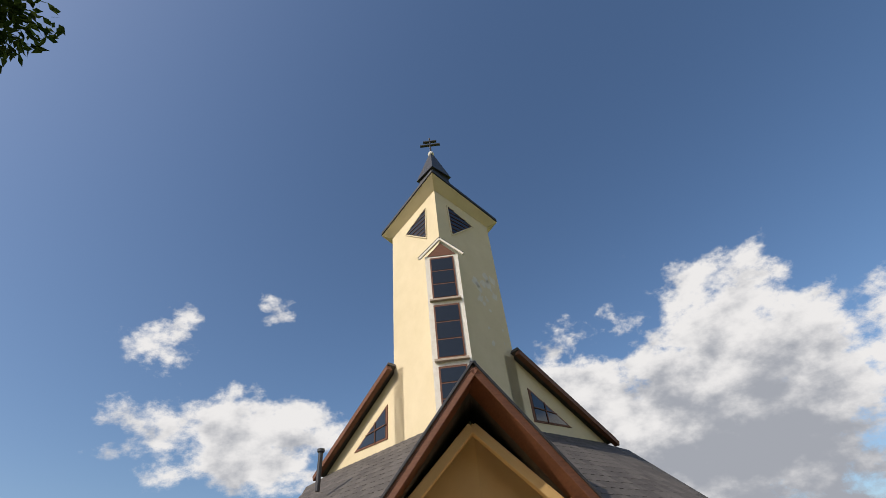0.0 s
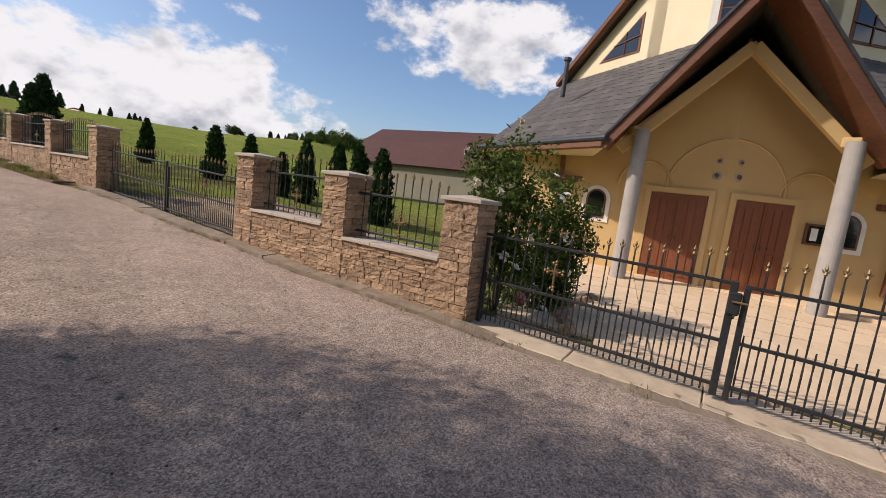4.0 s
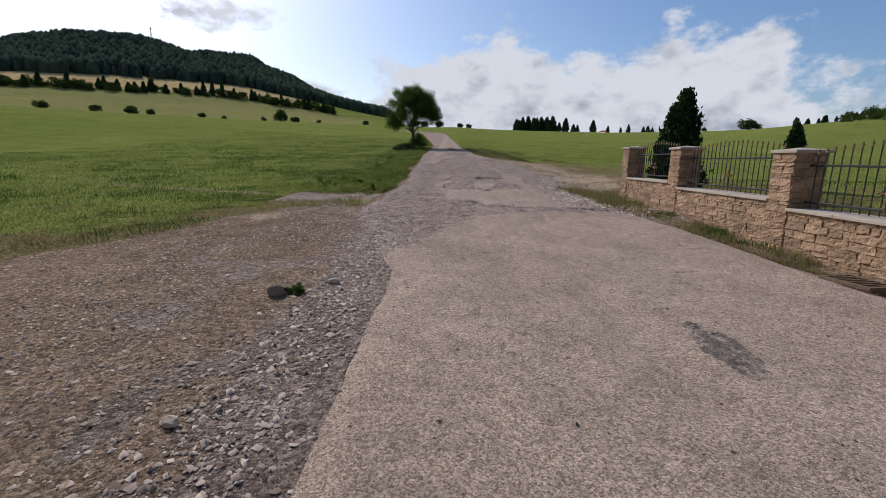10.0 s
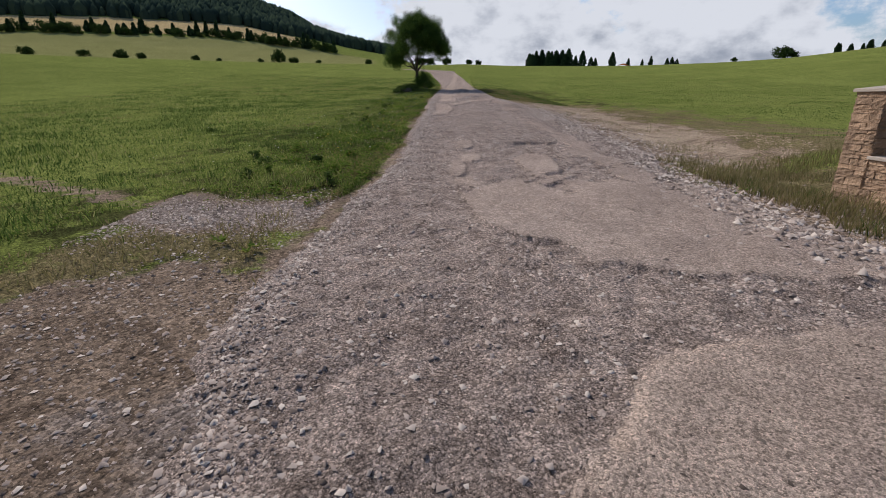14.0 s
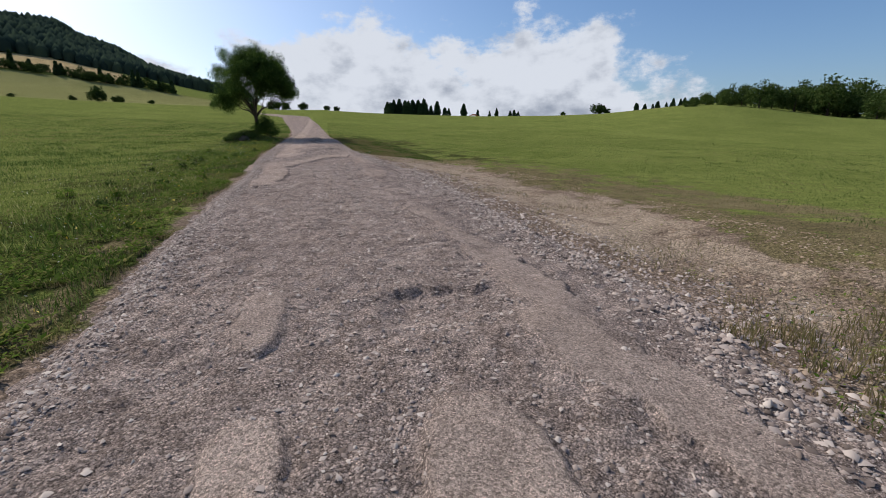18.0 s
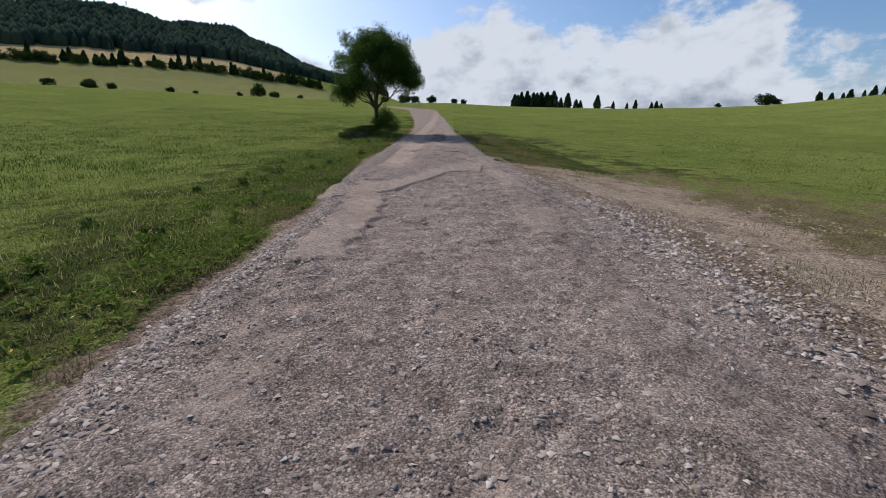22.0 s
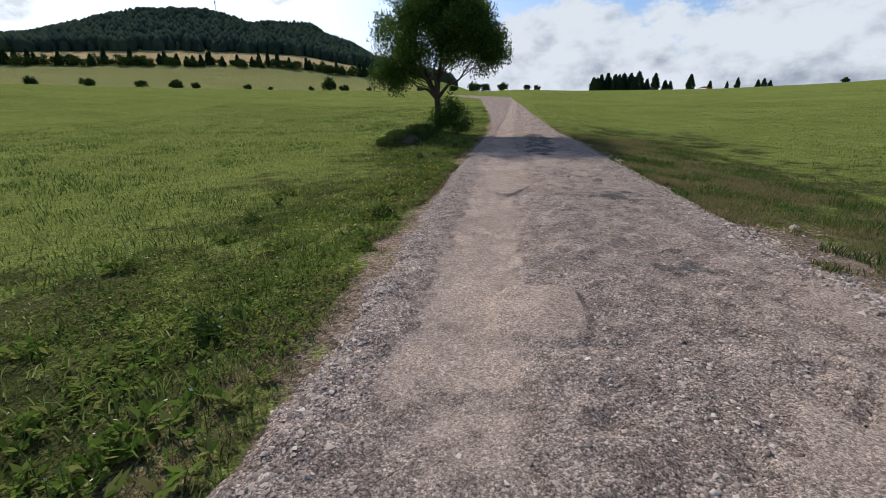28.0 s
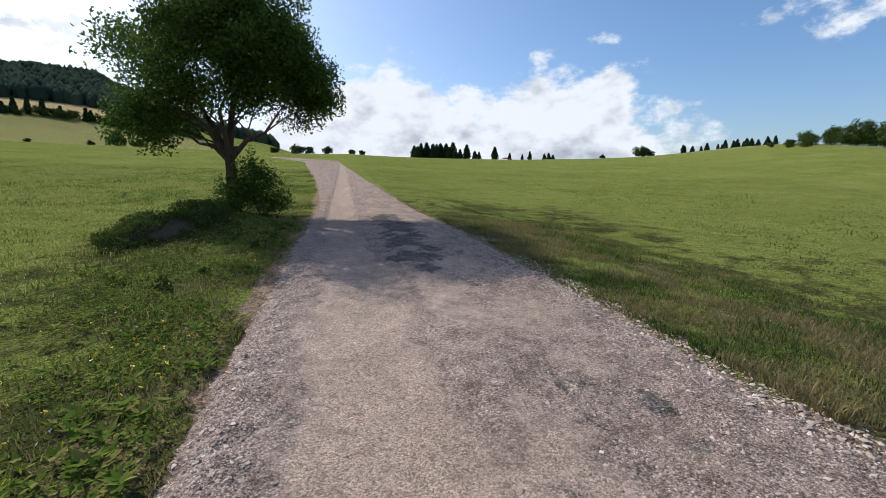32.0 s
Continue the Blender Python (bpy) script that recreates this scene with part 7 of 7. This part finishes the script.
scatter_stones("rubble", bx_, by_, bz_, (0.007 + np.interp(by_, [24, 38, 44, 50], [0.042, 0.042, 0.026, 0.02]) * rng.uniform(0, 1, n) ** 4.5) * np.where(bx_ < right_edge(by_) - 0.9, 0.6, 1.0), "broken stone rubble along the edge of the lane")

n = 26000
cy_ = rng.uniform(24, 48, n)
lim_ = np.interp(cy_, VG_Y, VG_X)
cx_ = right_edge(cy_) + 0.2 + (lim_ + 0.8 - right_edge(cy_)) * rng.uniform(0, 1, n)
keep = vnoise(cx_, cy_, 0.9, 41) + 0.7 * vnoise(cx_, cy_, 2.6, 42) > -0.25
cx_, cy_ = cx_[keep], cy_[keep]
scatter_stones("sand_clods", cx_, cy_, land(cx_, cy_), 0.005 + 0.034 * rng.uniform(0, 1, len(cx_)) ** 4, "crumbled sandy clods on the bare verge", 0.6, CLOD)
n = 2600
dx_, dy_ = rng.uniform(-1.5, 3.6, n), 1.5 + 16.5 * rng.uniform(0, 1, n) ** 0.7
keep = dy_ < np.interp(dx_, [-2.2, -1.41, -1.1, -0.9, -0.1, 0.9, 1.6, 3.2], [14.2, 15.3, 16.0, 16.8, 17.9, 18.1, 18.3, 18.6])
dx_, dy_ = dx_[keep], dy_[keep]
scatter_stones("asphalt_chips", dx_, dy_, road_top(dx_, dy_), 0.004 + 0.012 * rng.uniform(0, 1, len(dx_)) ** 3, "small dark chips scattered on the asphalt", 0.7, CHIP)


def make_rock(bm, seed):
    bmesh.ops.create_icosphere(bm, subdivisions=3, radius=0.5)
    for v in bm.verts:
        v.co *= 1 + (0.3 if seed else 0.14) * noise.noise(v.co * 2.3 + Vector((seed * 7, 0, 0))) + (0.12 if seed else 0.05) * noise.noise(v.co * 6 + Vector((0.3, seed, 0.7)))


ROCKS = [unit_mesh("loose_rock_%s" % "abc"[k], lambda bm, k=k: make_rock(bm, k), BOULDER if k == 0 else CAP) for k in range(3)]
n = 9000
cx, cy = rng.uniform(-5.6, -3.0, n), 20.9 + rng.normal(size=n) * 0.5
scatter_stones("track_gravel", cx, cy, land(cx, cy), 0.005 + 0.02 * rng.uniform(0, 1, n) ** 4, "loose gravel where a field track leaves the lane")
# a few single stones
for k, (x, y, s) in enumerate(((-2.69, 13.2, 0.14), (-2.05, 9.7, 0.075), (-2.45, 11.1, 0.06), (0.1, 24.3, 0.05), (0.8, 24.6, 0.05), (-2.2, 13.6, 0.07), (1.9, 47.9, 0.09))):
    st = new("stone", ROCKS[0 if k == 0 else 1 + k % 2])
    st.matrix_world = Matrix.Translation((x, y, float(land(x, y)) + s * (0.24 if k == 0 else 0.35))) @ Matrix.Rotation(k * 1.3, 4, "Z") @ Matrix.Diagonal((s * (1.25 if k == 0 else 1.9), s * 1.3, s * (1.2 if k == 0 else 1.0), 1))
    tagged(st, "dark earthy boulder on the verge" if k == 0 else "loose grey stone lying on the ground", "stone")


def blades(name, x, y, h, w, material, label, lean=0.5):
    """Bent grass blades: two quads' worth of triangles each, all in one mesh."""
    n = len(x)
    z = land(x, y)
    a, b = rng.uniform(0, 2 * np.pi, n), rng.uniform(0, 2 * np.pi, n)
    dx, dy = np.cos(a) * w, np.sin(a) * w
    lx, ly = np.cos(b) * h * lean * rng.uniform(0.2, 1.2, n), np.sin(b) * h * lean * rng.uniform(0.2, 1.2, n)
    p0 = np.stack([x - dx, y - dy, z - 0.02], 1)
    p1 = np.stack([x + dx, y + dy, z - 0.02], 1)
    p2 = np.stack([x + dx * 0.7 + lx * 0.4, y + dy * 0.7 + ly * 0.4, z + h * 0.62], 1)
    p3 = np.stack([x - dx * 0.7 + lx * 0.4, y - dy * 0.7 + ly * 0.4, z + h * 0.62], 1)
    p4 = np.stack([x + lx, y + ly, z + h * rng.uniform(0.85, 1.0, n)], 1)
    v = np.stack([p0, p1, p2, p3, p4], 1).reshape(-1, 3)
    i = np.arange(n)[:, None] * 5
    f = np.concatenate([np.concatenate([i, i + 1, i + 2], 1), np.concatenate([i, i + 2, i + 3], 1), np.concatenate([i + 3, i + 2, i + 4], 1)])
    return tagged(arrays(name, v, f, material), label, "grass", kind="stuff")


def bare(x, y, r):
    """Where the earth is bare: little or no grass; r is a chance for each place."""
    tf = 0.9 * vnoise(x, y, 0.7, 2) + 0.7 * vnoise(x, y, 1.7, 6)
    ay = np.interp(x, AP_X, AP_Y)
    ap = (x > -9.2 + 1.2 * wave(x, y, 0.7)) & (x < 3.3) & (y + 0.5 * tf < ay + 1.2 * (r - 0.4))
    lim = np.interp(y, VG_Y, VG_X)
    rt = (x > 0) & (y > 20) & (y < 62) & (x + 0.9 * tf < lim + 3.2 * (r - 0.6))
    le = (x < 0) & (y > 19) & (left_edge(y) - x + 0.2 * tf < 0.12 + 0.4 * r ** 2)
    return ap | rt | le | ((x > 3.7) & (y < 23.5)) | ((np.abs(y - 20.9 - 0.54 * np.clip(-x - 4.5, 0, 99)) < 0.3 + 0.5 * (x > -5.6) + 0.6 * tf) & (x < -3.15) & (r > 0.3 - 0.24 * (x > -5.6)))


def meadow(n, reach, y0, y1, side):
    """Places beside the lane, ever fewer away from it."""
    y = y0 + (y1 - y0) * rng.uniform(0, 1, n) ** 1.6 + 5 * np.minimum(rng.normal(size=n), 0) * (rng.uniform(0, 1, n) < 0.3)
    d = rng.uniform(0, 1, n) ** 2.6 * reach
    x = left_edge(y) - d if side < 0 else right_edge(y) + d
    keep = ~bare(x, y, rng.uniform(0, 1, n)) & (vnoise(x, y, 2.3, 61) + 0.8 * vnoise(x, y, 0.9, 62) > -0.75 - 0.05 * d)
    return x[keep], y[keep]


for side, count, reach in ((-1, 300000, 40), (1, 140000, 40)):
    x, y = meadow(count, reach, 13, 108, side)
    pick = 0.6 * vnoise(x, y, 0.45, 3) + 0.5 * vnoise(x, y, 1.3, 7) + 0.5 * (rng.uniform(0, 1, len(x)) - 0.5)
    d = np.where(side < 0, left_edge(y) - x, x - np.interp(y, VG_Y, VG_X))
    sere_ = np.where(side < 0, 0.55 - 0.9 * smooth(d, 0.2, 1.6), 0.75 - 0.75 * smooth(d, 1.0, 12.0)) * (1 - smooth(y, 58, 75)) + np.where((side < 0) & (y + 1.6 * vnoise(x, y, 0.9, 63) < np.interp(x, AP_X, AP_Y) + 3.2) & (x < -3), 1.1, 0.0)
    tall = (0.75 + 0.5 * vnoise(x, y, 0.8, 3) + 0.25 * vnoise(x, y, 3.0, 4) + 0.9 * np.clip(vnoise(x, y, 1.9, 64) - 0.25, 0, 1)) * (1.0 if side < 0 else 0.5)
    wide = 0.0048 + 0.0009 * np.clip(d, 0, 16)
    groups = np.where(pick + sere_ > 0.42, 2, np.where(pick < -0.10, 1, 0))
    for g, (mat, lab) in enumerate(((BLADE, "dense green meadow grass beside the lane"), (BLADE_RANK, "darker rank tufts in the meadow grass"), (BLADE_SERE, "short brownish dry grass beside the lane"))):
        k = groups == g
        blades("meadow_grass", x[k], y[k], rng.uniform(0.03, 0.12, k.sum()) * tall[k] * (1.1, 1.4, 0.8)[g], wide[k], mat, lab, (0.95, 0.9, 1.1)[g])
n = 52000
y = rng.uniform(46, 63, n)
x = right_edge(y) + 0.1 + 4.5 * rng.uniform(0, 1, n) ** 1.5
keep = vnoise(x, y, 1.0, 15) + 0.5 * vnoise(x, y, 2.7, 16) > -0.35 - 0.3 * smooth(x - right_edge(y), 0.5, 2.0)
for pick, mat, lab in ((0, BLADE_RANK, "short green meadow grass beside the lane"), (1, BLADE_SERE, "short brownish dry grass beside the lane")):
    k = keep & ((vnoise(x, y, 1.6, 17) + 0.8 * (rng.uniform(0, 1, n) - 0.5) > -0.25 + 0.5 * smooth(x - right_edge(y), 1.5, 4.0)) == bool(pick))
    blades("meadow_grass", x[k], y[k], rng.uniform(0.03, 0.10, k.sum()) * (1 + 1.3 * np.clip(vnoise(x[k], y[k], 1.5, 65), 0, 1)), 0.006, mat, lab, 1.0)
n = 42000
y = rng.uniform(16, 60, n)
x = np.where(rng.uniform(0, 1, n) < 0.6, left_edge(y) - 0.05 - np.abs(rng.normal(size=n)) * 0.9, right_edge(y) + 0.5 + np.abs(rng.normal(size=n)) * 1.9)
keep = (vnoise(x, y, 1.1, 4) + 0.5 * vnoise(x, y, 3.0, 5) > 0.15) & ((x > 0) | (y > 23))
blades("dry_grass", x[keep], y[keep], rng.uniform(0.03, 0.12, keep.sum()), 0.004, STRAW, "straw-coloured dry grass along the lane's edges", 0.9)
n = 15000
y = rng.uniform(19.5, 25.6, n)
x = 2.95 + 4.4 * rng.uniform(0, 1, n) ** 1.3 + 0.25 * wave(y, y, 2.0)
keep = ((x < 3.9) | (y > 23.4)) & (vnoise(x, y, 1.3, 12) + 0.6 * vnoise(x, y, 4.0, 13) > -0.25)
blades("tall_grass", x[keep], y[keep], rng.uniform(0.05, 0.20, keep.sum()) * (1.1 + 0.6 * vnoise(x[keep], y[keep], 1.3, 12)), 0.0045, BLADE_SERE, "tall tangled dry grass by the end of the stone fence", 0.7)
# strip of weeds along the fence foot
n = 9000
y = rng.uniform(14.5, 24.0, n)
x = 3.93 - np.abs(rng.normal(size=n)) * 0.45
keep = x > right_edge(y) - 0.1
keep = keep & (vnoise(x, y, 1.6, 8) + 0.6 * vnoise(x, y, 4.0, 9) > 0.02)
x, y = x[keep], y[keep]
green = vnoise(x, y, 2.3, 18) > 0.22
for k, mat, lab in ((green, BLADE_RANK, "rank green weeds along the foot of the stone fence"), (~green, BLADE_SERE, "dry grass along the foot of the stone fence")):
    blades("fence_weeds", x[k], y[k], rng.uniform(0.02, 0.11, k.sum()) * (1.0 + 0.9 * vnoise(x[k], y[k], 1.6, 8)), 0.006, mat, lab, 0.8)
n = 5000
y = rng.uniform(-4, 13, n)
x = FX - 0.25 + rng.normal(size=n) * 0.05 + 0.22 * (rng.uniform(0, 1, n) < 0.3)
keep = vnoise(x, y, 2.2, 8) + 0.7 * vnoise(x, y, 6.0, 9) > 0.35
blades("kerb_weeds", x[keep], y[keep], rng.uniform(0.02, 0.09, keep.sum()), 0.006, BLADE_SERE, "small weeds growing along the kerb", 0.9)
n = 26000
x, y = rng.uniform(4.7, 14, n), rng.uniform(5, 24, n)
keep = (x > 8) | (y < 7) | (y > 12.3)
blades("lawn_grass", x[keep], y[keep], rng.uniform(0.02, 0.05, keep.sum()), 0.006, BLADE_SERE, "mown lawn behind the fence")

# broad-leaved weeds and tufts along the edge of the meadow
for k in range(64):
    rnd = random.Random(k + 10)
    y = rnd.uniform(22, 60)
    x = float(left_edge(y)) - rnd.uniform(0.3, 3.5)
    if k == 0:
        x, y = -10.5, 32.0
    if k == 1:
        x, y = -3.7, 23.6
    if k == 3:
        x, y = -2.5, 13.25
    shrub("weed", x, y, rnd.uniform(0.10, 0.22) * (0.4 if k == 3 else 1), rnd.uniform(0.10, 0.24) * (0.5 if k == 3 else 1), LEAF_CLOVER if k % 3 else LEAF_ROSE, "low broad-leaved weed in the meadow grass" if k % 3 else "dark low weed in the meadow grass", 400 + k, 12, 12, 0.035, None, "weeds along the lane")

# rosettes of broad leaves along the edges
n = 2600
y = rng.uniform(17, 61, n)
x = left_edge(y) - 0.08 - np.abs(rng.normal(size=n)) * 1.0
keep = (vnoise(x, y, 0.9, 11) > -0.2) & ~bare(x, y, 0.5 + 0 * x) & ((y > 22) | (vnoise(x, y, 1.3, 19) > 0.3))
x, y = x[keep], y[keep]
n = len(x)
k = 8
a = rng.uniform(0, 2 * np.pi, (n, k))
ln_ = rng.uniform(0.02, 0.055, (n, 1)) * rng.uniform(0.7, 1.3, (n, k))
cx, cy = x[:, None] + np.cos(a) * ln_, y[:, None] + np.sin(a) * ln_
p = np.stack([cx, cy, land(cx, cy) + 0.03 + 0.7 * ln_], 2).reshape(-1, 3)
e1 = np.stack([np.cos(a) * ln_, np.sin(a) * ln_, ln_ * rng.uniform(0.1, 0.9, (n, k))], 2).reshape(-1, 3)
e2 = np.stack([-np.sin(a) * ln_, np.cos(a) * ln_, ln_ * 0], 2).reshape(-1, 3) * 0.42
v, f = quads(p, e2, e1)
tagged(arrays("broadleaf_weeds", v, f, LEAF_CLOVER), "broad-leaved weed rosettes at the lane's edge", "weeds", kind="stuff")

# clover and small leaves low in the sward, and a few white umbels
for side, count in ((-1, 110000), (1, 26000)):
    y = rng.uniform(17, 62, count)
    d = np.abs(rng.normal(size=count)) * 1.7 + 0.12
    x = left_edge(y) - d if side < 0 else right_edge(y) + d
    keep = ~bare(x, y, rng.uniform(0, 1, count)) & (vnoise(x, y, 0.8, 5) + 0.6 * vnoise(x, y, 2.1, 2) > -0.2) & ~((x < -3.1) & (y < np.interp(x, AP_X, AP_Y) + 2.5 + vnoise(x, y, 0.9, 63)))
    x, y = x[keep], y[keep]
    p = np.stack([x, y, land(x, y) + rng.uniform(0.015, 0.075, len(x))], 1)
    a = rng.uniform(0, 2 * np.pi, len(x))
    s_ = rng.uniform(0.008, 0.026, len(x))[:, None]
    e1 = np.stack([np.cos(a), np.sin(a), rng.normal(size=len(x)) * 0.35], 1) * s_
    e2 = np.stack([-np.sin(a), np.cos(a), rng.normal(size=len(x)) * 0.35], 1) * s_ * 0.7
    v, f = quads(p, e2, e1)
    tagged(arrays("clover", v, f, LEAF_CLOVER), "clover and small broad leaves low in the sward", "clover", kind="stuff")
n = 900
y = rng.uniform(24, 62, n)
x = left_edge(y) - 0.5 - np.abs(rng.normal(size=n)) * 2.6
p = np.stack([x, y, land(x, y) + rng.uniform(0.10, 0.24, n)], 1)
v, f = leaves(p, 0.014, rng)
tagged(arrays("meadow_flowers", v, f, PETAL_W), "tiny white flowers in the meadow grass", "flowers", kind="stuff")

n = 260
y = np.concatenate([rng.uniform(47, 54, 130), rng.uniform(24, 62, 130)])
x = left_edge(y) - 0.3 - np.abs(rng.normal(size=n)) * 1.3
p = np.stack([x, y, land(x, y) + rng.uniform(0.08, 0.2, n)], 1)
v, f = leaves(np.repeat(p, 4, 0) + rng.normal(size=(n * 4, 3)) * 0.008, 0.016, rng)
tagged(arrays("yellow_flowers", v, f, PETAL_Y), "small yellow flowers in the meadow grass", "flowers", kind="stuff")

# street lamp by the garden
lamp = thing("street_lamp", Matrix.Translation((5.3, -7.0, float(land(5.3, -7.0)))), "grey street lamp with a bent arm and a white head", "street lamp")
bm = bmesh.new()
tube(bm, [(0.8, -0.6, 0), (0.8, -0.6, 4.0), (0.55, -0.45, 4.6), (0.1, -0.1, 4.95), (0, 0, 5.2)], [0.06, 0.05, 0.035, 0.03, 0.03], 8)
part("post", bm, CAP, lamp)
bm = bmesh.new()
box(bm, (-0.1, 0.1, 5.3), (0.55, 0.2, 0.12), Matrix.Rotation(radians(-38), 3, "Z"), 0.03)
part("lamp_head", bm, WHITE, lamp)
